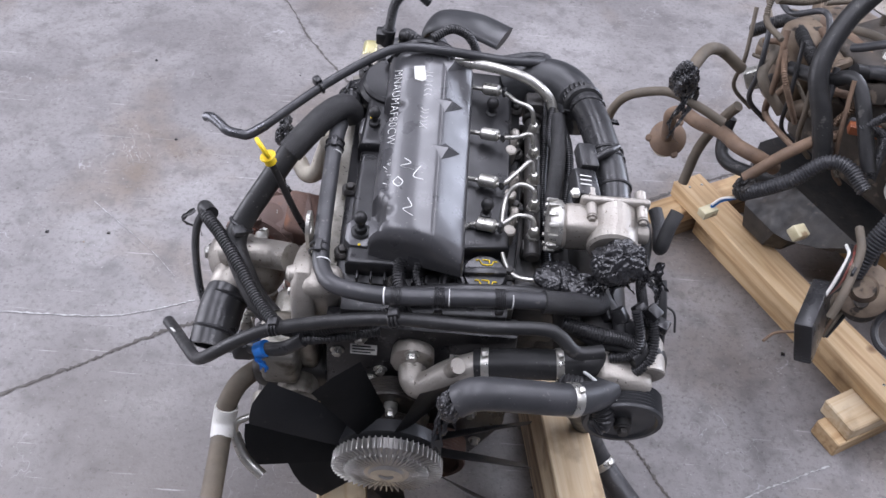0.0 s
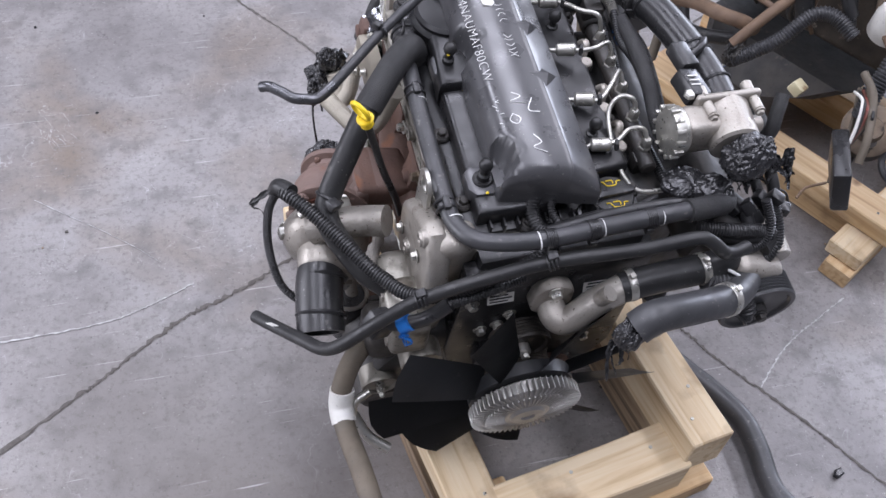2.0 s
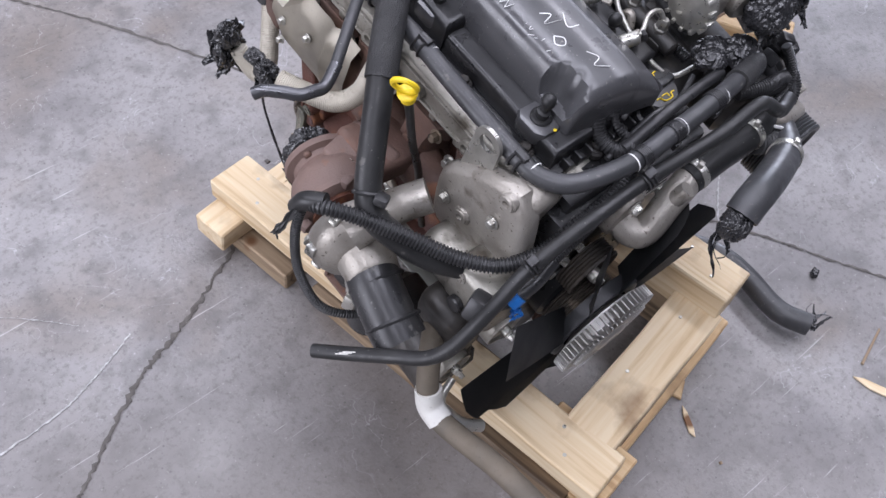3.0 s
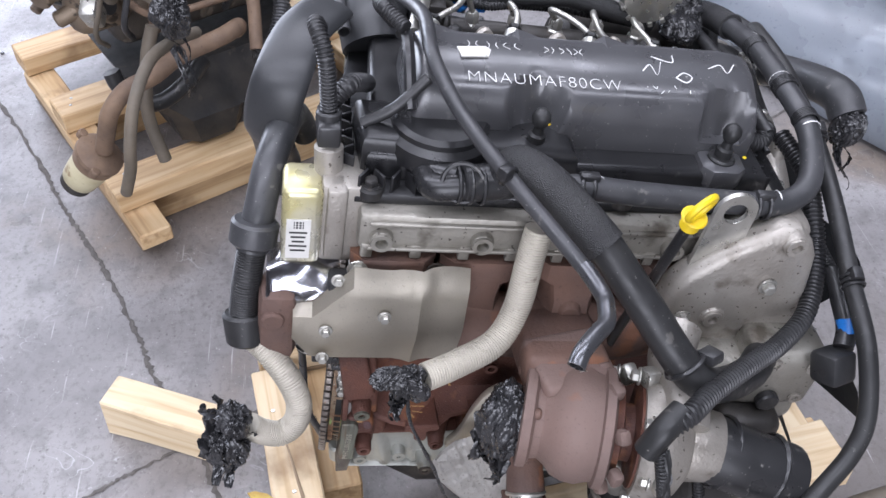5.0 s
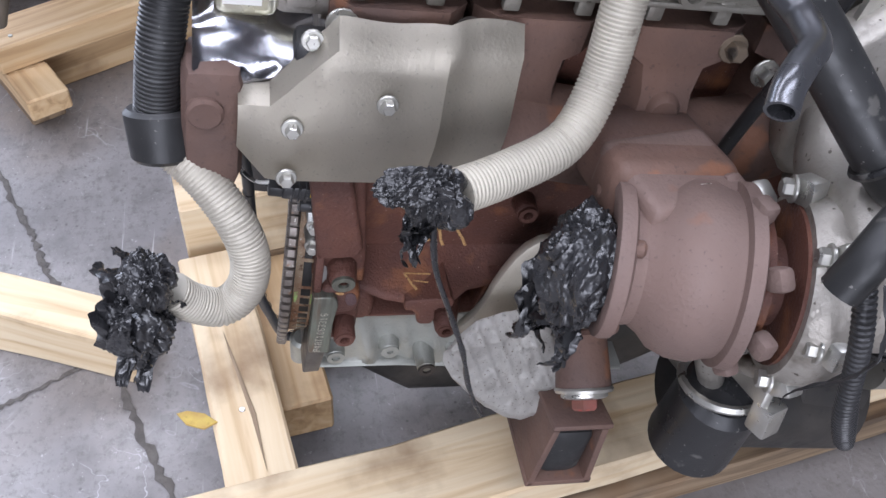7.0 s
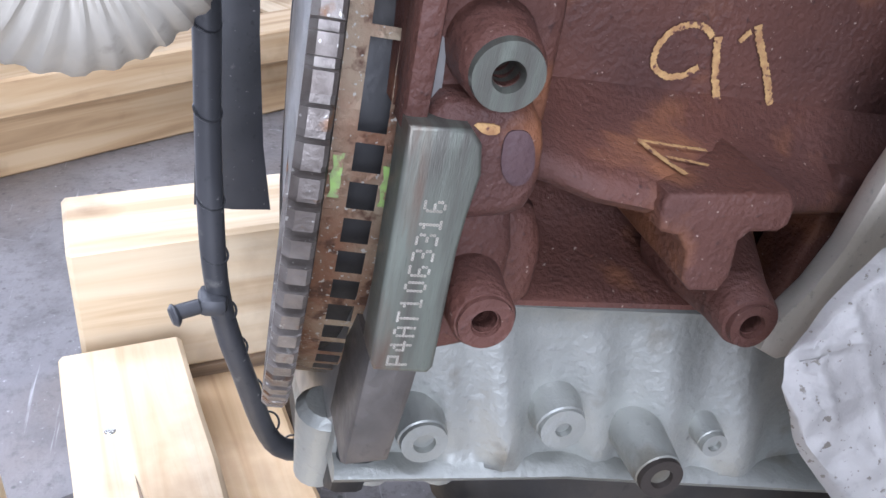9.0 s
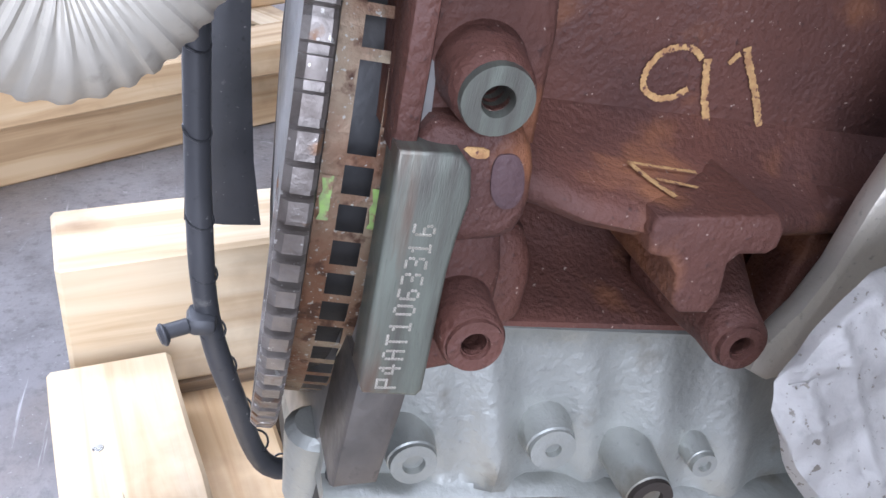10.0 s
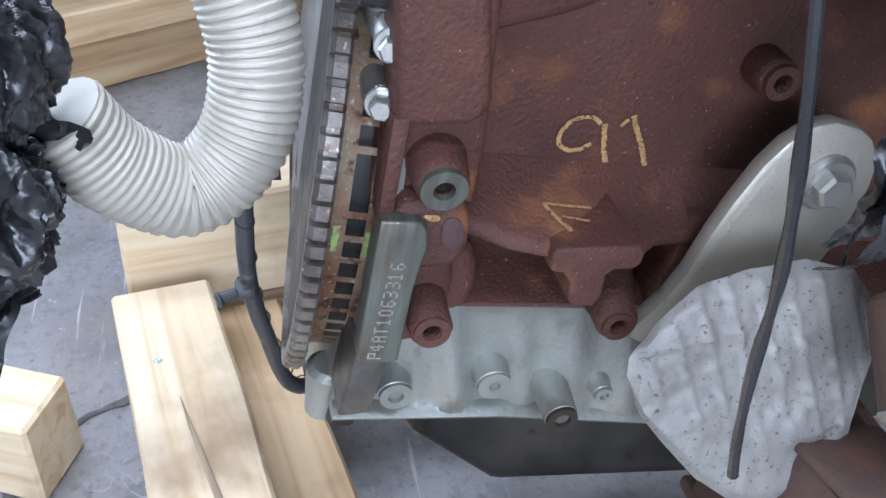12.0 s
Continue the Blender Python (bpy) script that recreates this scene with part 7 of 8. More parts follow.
# hoses low at the front
b = B()
add_tube(b, [(-0.2, -0.09, 0.02), (-0.25, -0.115, 0.045), (-0.29, -0.15, 0.045), (-0.312, -0.18, 0.015), (-0.317, -0.2, -0.012), (-0.316, -0.24, -0.015), (-0.306, -0.34, 0.02), (-0.3, -0.46, 0.03), (-0.3, -0.62, 0.0)], 0.0165, seg=18)
lh = part("radiator_hose", b, "mudhose", engine, "dusty brown-black hose with a white sleeve")
b = B()
add_tube(b, [(-0.3125, -0.183, 0.012), (-0.317, -0.2, -0.012), (-0.3165, -0.225, -0.02)], 0.0195, seg=18)
part("white_sleeve", b, "label", lh)
b = B()
add_tube(b, [(-0.27, -0.19, 0.0), (-0.295, -0.2, -0.01), (-0.3, -0.215, -0.03)], 0.006, seg=10)
add_tube(b, [(-0.3, -0.21, -0.03), (-0.28, -0.24, -0.06), (-0.25, -0.26, -0.08)], 0.0095, seg=12)
part("small_pipe", b, "zinc", engine)
b = B()
add_tube(b, [(0.25, -0.1, 0.0), (0.3, -0.08, -0.12), (0.335, -0.06, -0.235), (0.37, -0.07, -0.315), (0.41, -0.115, -0.345), (0.455, -0.19, -0.335), (0.485, -0.265, -0.318), (0.487, -0.33, -0.308), (0.478, -0.39, -0.3), (0.478, -0.43, -0.292), (0.5, -0.475, -0.286)], 0.0225, seg=20)
rh = part("drain_hose", b, "greyrubber", engine, "grey hose trailing to the floor")
clamp(rh, (0.385, -0.085, -0.328), (0.6, -0.6, -0.4), 0.0228, 0.012)
b = B()
for k in range(5):
    add_tatter(b, (0.502, -0.478, -0.286), 0.05, 0.007, 70 + k, (0.6, -0.3 + 0.2 * k, 0.1))
part("torn_wrap", b, "bag", rh)
# ---- bagged exhaust and flexible pipes ----
b = B()
add_tube(b, [(-0.175, 0.156, 0.3), (-0.185, 0.16, 0.265), (-0.2, 0.165, 0.215), (-0.222, 0.185, 0.185), (-0.243, 0.225, 0.176), (-0.262, 0.262, 0.176)], 0.0146, seg=20, steps=9, ribs=(0.0007, 0.0029))
fx = part("flexible_pipe", b, "flex", engine, "pale wire-wound flexible pipe")
b = B()
add_crumple(b, (-0.272, 0.278, 0.178), (0.02, 0.022, 0.024), 14, 0.6, 4, 4)
add_crumple(b, (-0.276, 0.298, 0.19), (0.013, 0.022, 0.013), 15, 0.7, 4, 4)
for k in range(5):
    add_tatter(b, (-0.275, 0.285, 0.17), 0.03 + 0.006 * k, 0.008, 80 + k, (0.1 * k - 0.2, 0.05, -1))
part("plastic_wrap", b, "bag", fx, "torn black plastic tied over the pipe end", 50)
STRAND = [(-0.274, 0.28, 0.178), (-0.28, 0.272, 0.13), (-0.278, 0.252, 0.08), (-0.272, 0.232, 0.03), (-0.264, 0.216, -0.02), (-0.256, 0.2, -0.06), (-0.25, 0.188, -0.085)]
b = B()
add_tube(b, STRAND, 0.0021, seg=8, wobble=0.4)
part("hanging_strand", b, "bag", fx)
b = B()
add_tube(b, [(0.03, 0.38, 0.25), (0.01, 0.395, 0.288), (-0.03, 0.405, 0.3), (-0.075, 0.418, 0.285), (-0.11, 0.427, 0.25), (-0.13, 0.434, 0.215)], 0.0165, seg=20)
sh = part("sleeved_pipe", b, "greyrubber", engine, "bent grey-black sleeved pipe")
b = B()
add_tube(b, [(-0.125, 0.432, 0.225), (-0.14, 0.438, 0.18), (-0.148, 0.441, 0.13)], 0.0155, seg=18, ribs=(0.0008, 0.003))
part("ribbed_sleeve", b, "rubber", sh)
b = B()
add_cyl(b, (-0.118, 0.43, 0.247), (-0.127, 0.433, 0.222), 0.0245, seg=24, bevel=0.003)
part("sleeve_ring", b, "greyrubber", sh)
b = B()
add_cyl(b, (-0.143, 0.439, 0.138), (-0.158, 0.436, 0.105), 0.0245, 0.022, seg=24, bevel=0.003)
part("sleeve_collar", b, "rubber", sh)
b = B()
add_tube(b, [(-0.152, 0.437, 0.115), (-0.168, 0.413, 0.1), (-0.185, 0.39, 0.075), (-0.194, 0.378, 0.045), (-0.2, 0.381, 0.018), (-0.205, 0.397, 0.004), (-0.21, 0.418, 0.015), (-0.214, 0.432, 0.032)], 0.0146, seg=20, steps=9, ribs=(0.0007, 0.003))
fx2 = part("flexible_pipe", b, "flex", engine, "pale wire-wound flexible pipe bent upward")
b = B()
add_crumple(b, (-0.222, 0.447, 0.055), (0.02, 0.02, 0.026), 18, 0.6, 4, 4)
add_crumple(b, (-0.225, 0.452, 0.012), (0.022, 0.03, 0.034), 19, 0.7, 4, 4)
for k in range(9):
    add_tatter(b, (-0.224 + 0.004 * (k % 3), 0.44 + 0.004 * k, 0.04), 0.07 + 0.006 * k, 0.024, 100 + k, (0.12 * k - 0.4, 0.3 - 0.06 * k, -1))
part("plastic_wrap", b, "bag", fx2, "black plastic bag hanging from the pipe end", 50)
b = B()
add_crumple(b, T0 - ax * 0.02 + V((-0.012, 0, 0.0)), (0.04, 0.036, 0.05), 22, 0.5, 5, 4)
for k in range(6):
    add_tatter(b, T0 + V((-0.02 + 0.008 * k, 0.02, -0.03)), 0.06 + 0.008 * k, 0.016, 120 + k, (0.1 * k - 0.2, 0.1, -1))
part("plastic_wrap", b, "bag", engine, "crumpled black plastic stuffed into the turbo outlet", 50)
# rear pipes behind the head
b = B()
add_tube(b, [(-0.06, 0.36, 0.31), (-0.07, 0.365, 0.35), (-0.06, 0.345, 0.375), (-0.03, 0.33, 0.36), (0.0, 0.32, 0.34)], 0.01, seg=14, ribs=(0.0014, 0.0045))
part("rear_conduit", b, "conduit", engine)
b = B()
add_tube(b, [(0.1, 0.36, 0.37), (0.04, 0.39, 0.37), (-0.02, 0.41, 0.35), (-0.02, 0.42, 0.29), (0.03, 0.41, 0.22), (0.06, 0.4, 0.14)], 0.03, seg=18, flat=0.35)
part("rear_strap_hose", b, "fan", engine, "wide black hose behind the head")
b = B()
add_tube(b, [(-0.02, 0.29, 0.42), (0.01, 0.31, 0.425), (0.04, 0.31, 0.41), (0.06, 0.29, 0.38)], 0.008, seg=12, ribs=(0.0012, 0.004))
part("rear_conduit", b, "conduit", engine)
b = B()
add_tube(b, [(-0.075, 0.27, 0.4), (-0.085, 0.3, 0.37), (-0.085, 0.33, 0.35)], 0.006, seg=10)
part("rear_conduit", b, "conduit", engine)
b = B()
add_tube(b, [(-0.035, -0.082, 0.345), (-0.04, -0.1, 0.325), (-0.035, -0.125, 0.318), (-0.015, -0.14, 0.325)], 0.0105, seg=14, ribs=(0.0015, 0.0045))
add_tube(b, [(-0.01, -0.085, 0.35), (-0.015, -0.105, 0.33), (-0.005, -0.13, 0.32)], 0.006, seg=12, ribs=(0.001, 0.004))
part("front_conduit", b, "conduit", engine)
b = B()
add_tube(b, [(-0.03, -0.135, 0.325), (0.05, -0.128, 0.332), (0.13, -0.122, 0.33), (0.18, -0.12, 0.325)], 0.008, seg=12)
add_tube(b, [(-0.05, -0.13, 0.315), (0.04, -0.118, 0.325), (0.09, -0.12, 0.325), (0.15, -0.1, 0.315)], 0.004, seg=10)
part("front_loom", b, "conduit", engine)

# ---- the dirty engine on the second pallet ----
second = thing("engine", pose(1.0, 1.38, 0.14), "dirty brown second-hand engine with tangled hoses on a pallet", "engine")
second["world_base"] = 1
ANG = -59


NEARER = Matrix.Translation((-0.018, -0.253, 1.695)) @ Matrix.Scale(0.955, 4) @ Matrix.Translation((0.018, 0.253, -1.695))


def near(p):
    """A place in the world as the dirty engine's own parts count it."""
    return NEARER.inverted() @ V(p)


def on_rails(al, ac, z):
    """A place by its way along and across the rails of the second pallet."""
    return near((0.59 + 0.49 * al + 0.872 * ac, 1.55 - 0.872 * al + 0.49 * ac, z))


def along(a, q, z):
    """A place by its way along and across the second pallet."""
    return V((0.56 + 0.515 * a + 0.857 * q, 1.62 - 0.857 * a + 0.515 * q, z))


b = B()
add_box(b, along(0.42, 0.38, 0.42), (0.55, 0.32, 0.3), (0, 0, ANG), 0.03, 3)
add_box(b, along(0.6, 0.5, 0.5), (0.4, 0.4, 0.3), (0, 0, ANG), 0.04, 3)
part("cylinder_block", b, "grime", second, "grimy dark engine block")
b = B()
secs = []
for al0, al1, ac0, ac1, z in ((0.19, 0.285, 0.065, 0.28, 0.1335), (0.172, 0.305, 0.05, 0.3, 0.145), (0.16, 0.325, 0.045, 0.31, 0.205), (0.155, 0.36, 0.05, 0.32, 0.212), (0.12, 0.43, 0.07, 0.36, 0.245), (0.1, 0.5, 0.1, 0.4, 0.3)):
    dl, dc = 0.03, 0.03
    secs.append([on_rails(*c, z) for c in ((al0 + dl, ac0), (al1 - dl, ac0), (al1, ac0 + dc), (al1, ac1 - dc), (al1 - dl, ac1), (al0 + dl, ac1), (al0, ac1 - dc), (al0, ac0 + dc))])
add_loft(b, secs)
part("sump", b, "dark", second, "black pressed steel sump")
b = B()
add_box(b, along(0.12, 0.3, 0.45), (0.12, 0.24, 0.22), (0, 0, ANG), 0.03, 3)
part("pump_body", b, "tanmetal", second, "tan, grease-caked pump casting")
rn = random.Random(12)
for k in range(16):
    a_, q_, z_ = rn.uniform(0.03, 0.2), rn.uniform(0.12, 0.45), rn.uniform(0.3, 0.54)
    d = V((rn.uniform(-1, 1), rn.uniform(-1, 1), rn.uniform(-0.2, 1))).normalized()
    p = along(a_, q_, z_)
    b = B()
    add_cyl(b, p, p + d * rn.uniform(0.04, 0.08), rn.uniform(0.012, 0.028), seg=16, bevel=0.004)
    part("pump_port", b, "tanmetal", second)
for k in range(46):
    b = B()
    p = along(rn.uniform(0.02, 0.8), rn.uniform(0.1, 0.62), rn.uniform(0.42, 0.66))
    if k % 3 == 0:
        add_box(b, p, (rn.uniform(0.03, 0.08), rn.uniform(0.03, 0.07), rn.uniform(0.03, 0.06)), (rn.uniform(-30, 30), rn.uniform(-30, 30), rn.uniform(0, 180)), 0.008)
    elif k % 3 == 1:
        d = V((rn.uniform(-1, 1), rn.uniform(-1, 1), rn.uniform(0.1, 1))).normalized()
        add_cyl(b, p, p + d * rn.uniform(0.04, 0.1), rn.uniform(0.012, 0.035), seg=18, bevel=0.005)
    else:
        d = V((rn.uniform(-1, 1), rn.uniform(-1, 1), 1)).normalized()
        add_lathe(b, p, d, [(0.03, 0), (0.034, 0.01), (0.03, 0.02), (0.018, 0.022), (0.012, 0.04), (0, 0.042)], 20)
        add_bolt(b, p + d * 0.04, d, 0.009, 0.008)
    part("ancillary", b, ("grime", "tanmetal", "grime", "tanmetal", "zinc")[k % 5], second)
for k in range(34):
    b = B()
    s0 = along(rn.uniform(0.02, 0.5), rn.uniform(0.08, 0.3), rn.uniform(0.4, 0.66))
    d = V((rn.uniform(-0.3, 1), rn.uniform(-1, 0.6), 0)).normalized() * rn.uniform(0.15, 0.4)
    s1 = s0 + d * 0.35 + V((0, 0, rn.uniform(-0.02, 0.09)))
    s2 = s0 + d * 0.7 + V((rn.uniform(-0.05, 0.05), rn.uniform(-0.05, 0.05), rn.uniform(-0.03, 0.07)))
    s3 = s0 + d + V((0, 0, rn.uniform(-0.1, 0.02)))
    add_tube(b, [s0, s1, s2, s3], rn.choice((0.005, 0.007, 0.009, 0.012, 0.016)), seg=12, ribs=(0.0014, 0.005) if k % 4 == 0 else None)
    part("hose", b, ("rubber", "mudhose", "mudhose", "greyrubber", "brownhose")[k % 5], second)


def second_hose(name, pts, r, mat_, label="", ribs=None):
    b = B()
    add_tube(b, pts, r, seg=16, ribs=ribs)
    return part(name, b, mat_, second, label)


second_hose("upper_hose", [(0.86, 1.5, 0.74), (0.8, 1.46, 0.68), (0.76, 1.4, 0.6), (0.78, 1.34, 0.52), (0.8, 1.3, 0.44)], 0.021, "rubber", "thick dusty black hose")
second_hose("brown_hose", [near(p) for p in ((0.53, 1.532, 0.292), (0.521, 1.513, 0.345), (0.515, 1.497, 0.384), (0.532, 1.467, 0.413), (0.557, 1.422, 0.423), (0.599, 1.381, 0.433), (0.614, 1.306, 0.458), (0.66, 1.28, 0.45), (0.7, 1.29, 0.42))], 0.0165, "brownhose", "rust-brown rubber hose")
second_hose("vent_hose", [near(p) for p in ((0.385, 1.47, 0.31), (0.366, 1.447, 0.375), (0.362, 1.437, 0.423), (0.383, 1.424, 0.476), (0.432, 1.408, 0.507), (0.473, 1.39, 0.519), (0.527, 1.359, 0.511), (0.58, 1.34, 0.49))], 0.0105, "mudhose", "dusty brown hose arching from the engine")
second_hose("bagged_pipe", [(0.51, 1.44, 0.55), (0.55, 1.5, 0.56), (0.6, 1.55, 0.53), (0.66, 1.56, 0.48)], 0.0135, "mudhose", "bent pipe with a bagged end")
second_hose("lower_hose", [(0.66, 1.32, 0.36), (0.72, 1.32, 0.43), (0.78, 1.33, 0.47), (0.83, 1.34, 0.48)], 0.0125, "brownhose")
second_hose("corrugated_hose", [(0.66, 1.3, 0.33), (0.73, 1.27, 0.4), (0.79, 1.27, 0.46), (0.83, 1.25, 0.47), (0.86, 1.2, 0.45)], 0.0165, "greyrubber", "grey corrugated hose", (0.0026, 0.0065))
second_hose("corrugated_hose", [(0.93, 1.15, 0.56), (0.89, 1.1, 0.5), (0.85, 1.07, 0.42), (0.83, 1.05, 0.36)], 0.021, "greyrubber", "grey corrugated hose", (0.003, 0.007))
second_hose("dark_hose", [near(p) for p in ((0.66, 1.52, 0.37), (0.655, 1.51, 0.34), (0.65, 1.475, 0.306), (0.66, 1.44, 0.3), (0.7, 1.4, 0.31), (0.76, 1.37, 0.32))], 0.0165, "rubber", "dark rubber elbow hose")
second_hose("drop_hose", [(0.66, 1.5, 0.42), (0.64, 1.52, 0.36), (0.615, 1.535, 0.26), (0.6, 1.52, 0.16)], 0.0125, "mudhose", "dusty hose hanging over the pallet")
b = B()
add_crumple(b, (0.5, 1.43, 0.53), (0.035, 0.035, 0.045), 31, 0.5)
for k in range(4):
    add_tatter(b, (0.5 + 0.008 * k, 1.43, 0.5), 0.09 + 0.02 * k, 0.009, 140 + k)
part("plastic_wrap", b, "bag", second, "torn black plastic over the pipe end")
b = B()
add_crumple(b, (0.665, 1.31, 0.34), (0.03, 0.025, 0.035), 33, 0.6)
part("torn_sleeve", b, "dark", second)
RES, TILT = V((0.536, 1.541, 0.28)), V((0.16, 0.64, -0.75)).normalized()
b = B()
add_lathe(b, near(RES), TILT, [(0, -0.014), (0.018, -0.013), (0.03, -0.009), (0.041, -0.002), (0.046, 0.002), (0.0465, 0.01), (0.043, 0.014), (0.042, 0.03), (0, 0.03)], 50)
for k in range(3):
    a = 2.1 * k + 0.4
    side = TILT.cross(V((1, 0, 0))).normalized() * math.cos(a) + TILT.cross(V((0, 1, 0))).normalized() * math.sin(a)
    add_cyl(b, near(RES + side * 0.045 - TILT * 0.002), near(RES + side * 0.045 + TILT * 0.014), 0.009, seg=16, bevel=0.002)
part("reservoir_flange", b, "brownhose", second, "grimy brown flange of the reservoir")
b = B()
add_lathe(b, near(RES + TILT * 0.012), TILT, [(0, 0.0), (0.0405, 0.0), (0.0395, 0.02), (0.037, 0.055), (0.034, 0.078), (0.028, 0.084), (0, 0.084)], 50)
part("fluid_reservoir", b, "ivory", second, "stained ivory fluid reservoir hanging from its hose")
b = B()
add_lathe(b, near(RES + TILT * 0.088), TILT, [(0.03, -0.004), (0.0315, 0.002), (0.031, 0.017), (0.024, 0.022), (0.012, 0.023), (0.01, 0.028), (0, 0.028)], 36)
part("reservoir_cap", b, "dark", second)
b = B()
add_lathe(b, (0.945, 1.2, 0.5), (-0.1, -0.2, 1), [(0.043, -0.06), (0.045, 0), (0.04, 0.018), (0.02, 0.024), (0, 0.024)], 50)
part("oil_filter", b, "label", second, "white oil filter can")
b = B()
add_lathe(b, (0.97, 1.5, 0.57), (-0.6, -0.6, 0.5), [(0.03, -0.05), (0.042, -0.03), (0.044, 0.0), (0.034, 0.014), (0.012, 0.018), (0, 0.018)], 50)
part("vacuum_actuator", b, "zinc", second, "silver vacuum actuator can")
b = B()
add_prism(b, [(0.0, 0.0), (0.09, -0.01), (0.1, 0.03), (0.06, 0.05), (0.0, 0.045)], 0, 0.006, axis="z", bevel=0.002, rounds=1)
b.transform(Matrix.Translation((0.86, 1.6, 0.66)) @ pose(0, 0, 0, 30, 10, -30))
part("lifting_bracket", b, "alu", second)
b = B()
add_box(b, (0.9, 1.38, 0.47), (0.07, 0.025, 0.022), (0, 0, -10), 0.004)
part("orange_connector", b, "orange", second, "orange plastic wiring connector")
b = B()
add_box(b, (0.75, 1.17, 0.35), (0.035, 0.03, 0.025), (20, 10, 30), 0.004)
part("cream_connector", b, "ivory", second)
b = B()
add_box(b, (0.6, 1.3, 0.27), (0.04, 0.025, 0.02), (0, 0, 30), 0.003)
part("cream_connector", b, "ivory", second)
for k in range(4):
    second_hose("blue_wire", [(0.605, 1.305, 0.275 + 0.004 * k), (0.625, 1.31, 0.295 + 0.003 * k), (0.66, 1.31, 0.31)], 0.0028, "blue" if k < 3 else "label")
b = B()
add_lathe(b, (0.86, 1.04, 0.33), (-0.35, -0.55, 0.75), [(0.055, -0.008), (0.058, 0), (0.05, 0.006), (0.03, 0.007), (0.022, 0.03), (0, 0.03)], 36)
part("pulley", b, "tanmetal", second, "dusty pressed steel pulley")
b = B()
add_ring(b, (0.94, 0.98, 0.27), (-0.3, -0.5, 0.8), 0.045, 0.008, 28, 8)
part("ring_bracket", b, "greyrubber", second)
second_hose("flex_end", [(1.02, 1.0, 0.3), (0.97, 0.93, 0.27), (0.93, 0.9, 0.23)], 0.026, "tanmetal", "", (0.003, 0.007))
# control module on its wires
module = B()
add_box(module, (0.735, 0.945, 0.33), (0.035, 0.14, 0.1), (0, -18, -28), 0.005)
mod = part("control_module", module, "plastic", second, "black finned control module hanging on its wires")
fins = B()
for k in range(13):
    p = V((0.712, 0.957, 0.352)) + Matrix.Rotation(radians(-28), 3, "Z") @ V((0, -0.06 + 0.01 * k, 0))
    add_box(fins, p, (0.02, 0.003, 0.07), (0, -18, -28), 0.0006)
part("cooling_fins", fins, "alu", mod)
for k, c in enumerate(((0.71, 0.88, 0.27), (0.74, 0.875, 0.262), (0.655, 0.93, 0.27), (0.72, 1.02, 0.39))):
    b = B()
    add_box(b, c, (0.022, 0.028, 0.018), (10 * k, 20, 30 * k), 0.003)
    part("white_connector", b, "label", mod)
for k in range(5):
    second_hose("wire", [(0.8 + 0.01 * k, 1.07, 0.42), (0.79, 1.03 - 0.01 * k, 0.43), (0.765 + 0.006 * k, 0.99, 0.4), (0.75, 0.97, 0.37)], 0.0035, ("label", "rubber", "red", "mudhose", "rubber")[k])
second_hose("wire", [(0.655, 0.935, 0.27), (0.68, 0.95, 0.28), (0.715, 0.94, 0.3)], 0.003, "brownhose")
second_hose("wrist_cable", [(0.82, 1.09, 0.45), (0.81, 1.03, 0.44), (0.775, 0.96, 0.4), (0.755, 0.93, 0.36)], 0.0085, "mudhose")

# ---- painted panel and wrapped bundle by the wall side ----
panel = thing("body_panel", pose(1.3, 0.0, 0), "pale blue-grey painted vehicle panel lying on the floor", "vehicle panel")
panel["world_base"] = 1
b = B()
LN = [(0.15, -0.62), (0.45, -0.32), (0.72, -0.12), (1.05, 0.08), (1.4, 0.26), (1.85, 0.45), (2.6, 0.75)]
path = spline([(x, y, 0) for x, y in LN], 6)
pr = [(0.0, 0.015), (-0.012, 0.05), (0.0, 0.1), (0.04, 0.15), (0.12, 0.19), (0.25, 0.215), (0.42, 0.22), (0.6, 0.2)]
rows = []
for i, c in enumerate(path):
    t = path[min(i + 1, len(path) - 1)] - path[max(i - 1, 0)]
    s = V((t[1], -t[0], 0)).normalized()
    rows.append([b.verts.new(V(c) + s * o + V((0, 0, z))) for o, z in pr])
for p, q in zip(rows, rows[1:]):
    for k in range(len(pr) - 1):
        b.faces.new((p[k], p[k + 1], q[k + 1], q[k]))
bmesh.ops.solidify(b, geom=b.faces[:], thickness=0.004)
part("panel_skin", b, "panel", panel, angle=60)
b = B()
add_box(b, (0.6, -0.165, 0.175), (0.05, 0.014, 0.01), (0, 0, 35), 0.002)
part("latch_handle", b, "red", panel, "small red latch handle")
b = B()
add_box(b, (0.66, -0.12, 0.175), (0.06, 0.012, 0.008), (0, 0, 35), 0.002)
add_box(b, (0.7, -0.09, 0.178), (0.03, 0.018, 0.008), (0, 0, 35), 0.002)
part("latch_buckle", b, "zinc", panel)
bundle = thing("wrapped_bundle", pose(1.1, -0.4, 0.2), "long bundle wrapped in shiny black plastic film", "bundle")
bundle["world_base"] = 1
b = B()
for k in range(7):
    o = 0.035 * k
    add_tube(b, [(0.2 + o, -0.85 - 0.7 * o, 0.24 + 0.02 * (k % 3)), (0.6 + o, -0.5 - 0.7 * o, 0.26 + 0.02 * (k % 2)), (1.1 + o, -0.2 - 0.7 * o, 0.25), (1.8 + o, 0.1 - 0.7 * o, 0.24)], 0.032, seg=10, wobble=0.15)
part("film_wrap", b, "bag", bundle)

# ---- small litter on the floor ----


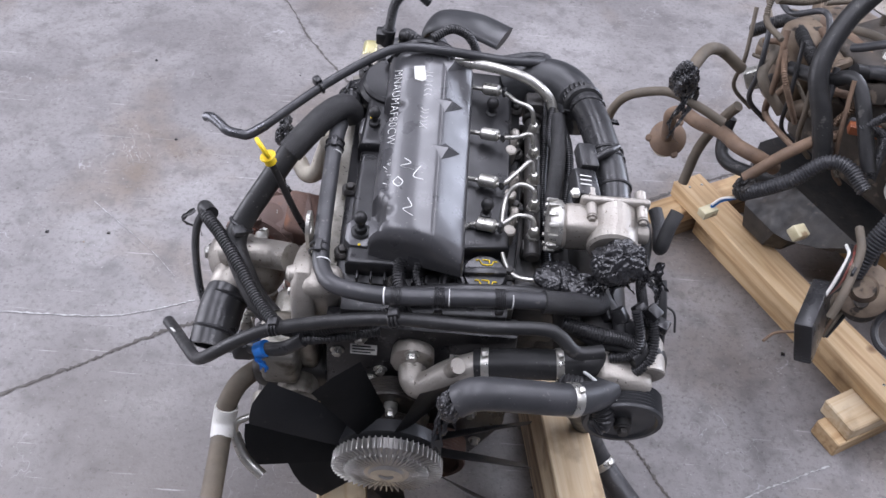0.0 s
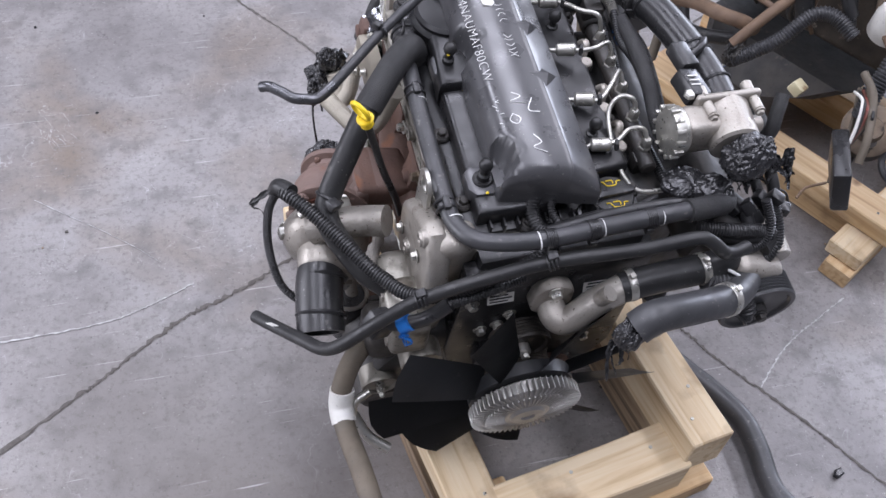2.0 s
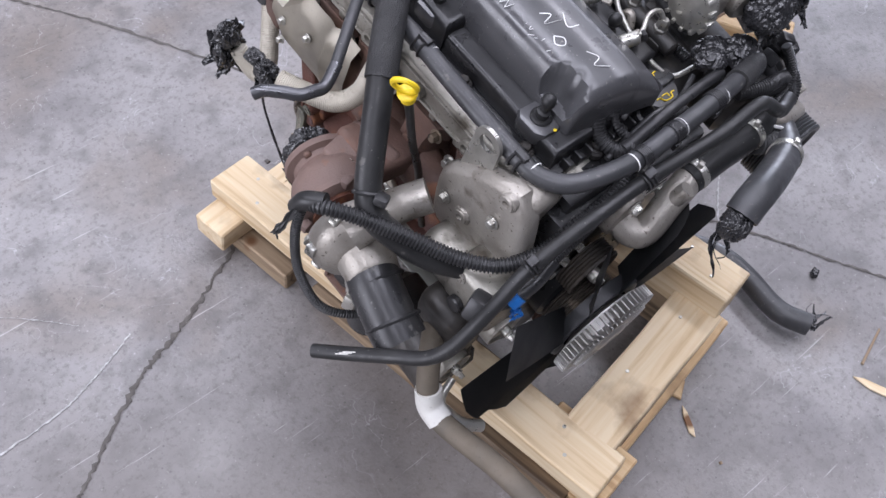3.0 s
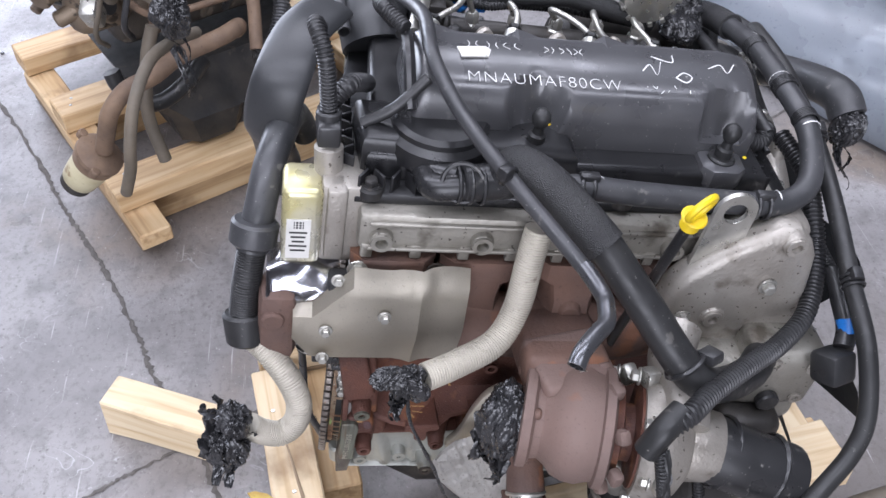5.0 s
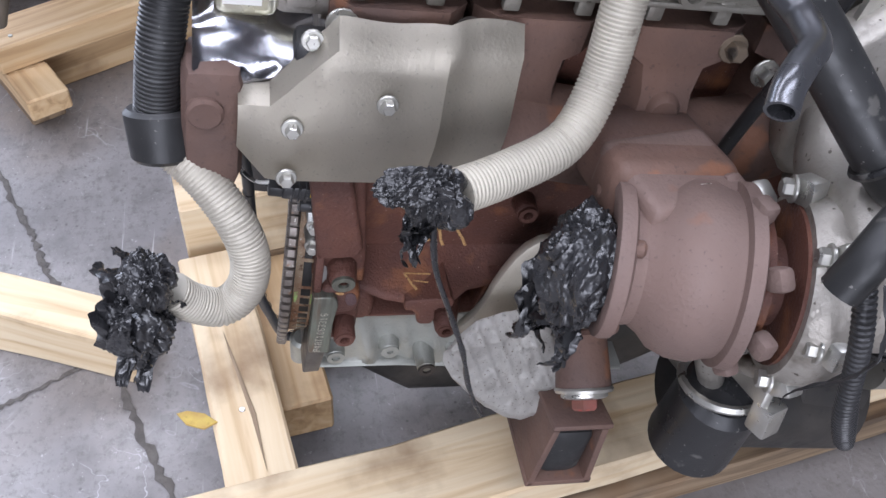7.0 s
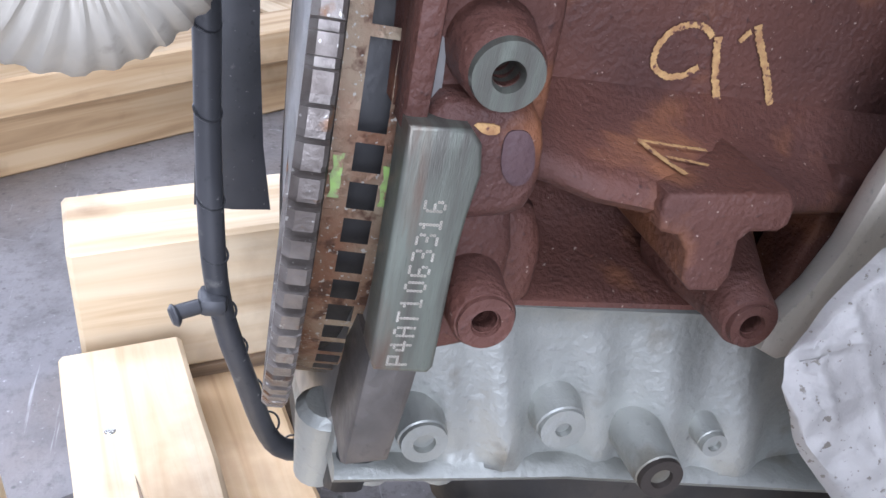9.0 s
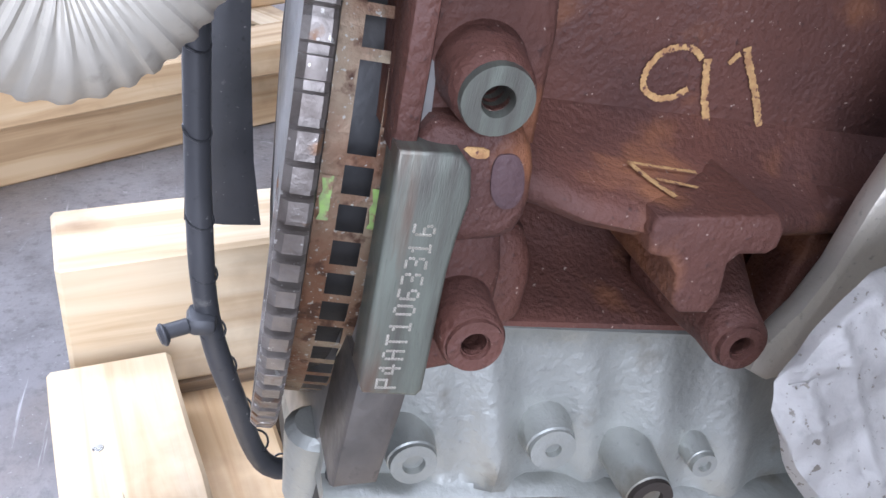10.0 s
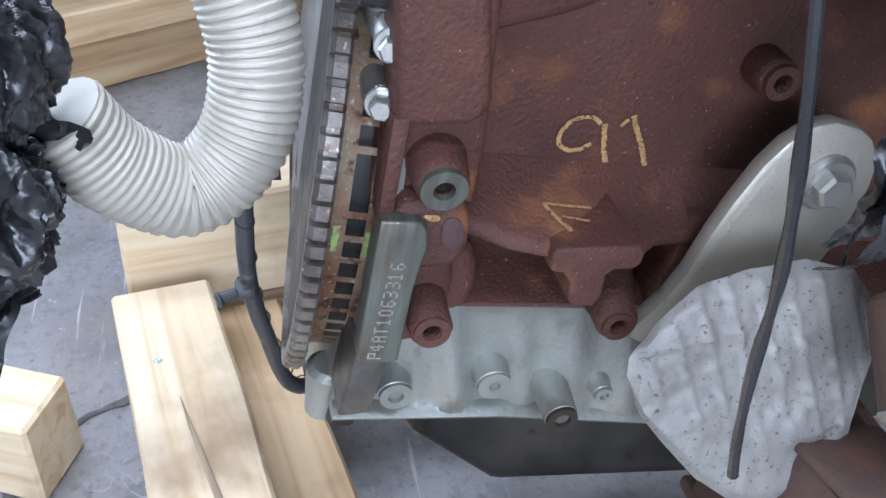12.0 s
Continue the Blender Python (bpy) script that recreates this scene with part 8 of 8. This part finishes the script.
def litter(name, outline, at, turn, h, mat_, label, cat):
    b = B()
    add_prism(b, outline, 0.0, h, axis="z", bevel=h * 0.25, seg=1)
    ob = part(name, b, mat_)
    ob.matrix_basis = pose(*at, 0, 0, turn)
    return tagged(ob, label, cat, group="litter on the floor")


chip = [(-0.03, -0.004), (-0.012, -0.007), (0.02, -0.005), (0.034, 0.0), (0.01, 0.006), (-0.02, 0.005)]
litter("wood_splinter", chip, (0.15, 0.385, 0.001), 60, 0.004, "wood", "pale pine splinter lying on the concrete floor", "splinter")
litter("wood_splinter", [(x * 1.4, y * 1.5) for x, y in chip], (0.505, 0.2, 0.001), 110, 0.004, "wood", "long pale pine splinter lying on the floor", "splinter")
litter("twig", [(-0.05, -0.002), (0.05, -0.003), (0.052, 0.001), (-0.05, 0.003)], (0.575, 0.262, 0.001), 15, 0.005, "darkwood", "thin dry twig lying on the floor", "twig")
litter("rubber_scrap", [(-0.01, -0.006), (0.008, -0.009), (0.014, 0.003), (0.0, 0.009), (-0.012, 0.004)], (0.622, 0.441, 0.001), 30, 0.012, "bag", "small black rubber scrap on the floor", "scrap")
litter("bark_piece", [(-0.03, -0.015), (0.01, -0.022), (0.034, -0.004), (0.02, 0.017), (-0.02, 0.015)], (0.185, 0.455, 0.001), 40, 0.01, "wood2", "curled brown bark piece beside the pallet", "bark")
litter("leaf", [(-0.022, -0.006), (-0.005, -0.01), (0.014, -0.006), (0.022, 0.001), (0.006, 0.009), (-0.014, 0.007)], (-0.115, 1.255, 0.141), 60, 0.003, "leaf", "yellow leaf lying on the pallet board", "leaf")
rl = random.Random(77)
for k in range(26):
    x, y = rl.uniform(-1.1, 1.4), rl.uniform(0.2, 2.6)
    s = rl.uniform(0.002, 0.006)
    litter("grit", [(-s, -s * 0.6), (s * 0.7, -s), (s, s * 0.5), (-s * 0.3, s)], (x, y, 0.0), rl.uniform(0, 180), s * 0.9, ("darkwood", "crack", "bag")[k % 3], "small dark crumb of grit on the floor", "grit")


# ---- more of the second engine: a round vacuum capsule and thin looms ----
b = B()
add_lathe(b, (0.865, 1.03, 0.3), (-0.4, -0.5, 0.75), [(0, 0.03), (0.014, 0.03), (0.016, 0.012), (0.032, 0.008), (0.038, 0.0), (0.04, -0.004), (0.036, -0.012), (0, -0.016)], 50)
part("vacuum_capsule", b, "grime", second, "round dusty vacuum capsule")
for k in range(5):
    q = 0.012 * k
    second_hose("loom_wire", [(0.84 + q, 1.1, 0.4), (0.82 + q, 1.05, 0.33), (0.8 + q * 0.8, 1.02, 0.26), (0.79 + q * 0.5, 1.0, 0.22)], 0.0042, ("mudhose", "rubber", "brownhose")[k % 3])
for k in range(7):
    second_hose("loom_wire", [along(0.05 + 0.05 * k, 0.1, 0.6), along(0.09 + 0.05 * k, 0.07, 0.5), along(0.07 + 0.055 * k, 0.09, 0.4), along(0.1 + 0.05 * k, 0.14, 0.34)], 0.005 + 0.0012 * (k % 3), ("mudhose", "greyrubber", "brownhose", "rubber")[k % 4])
second.matrix_basis = NEARER @ second.matrix_basis
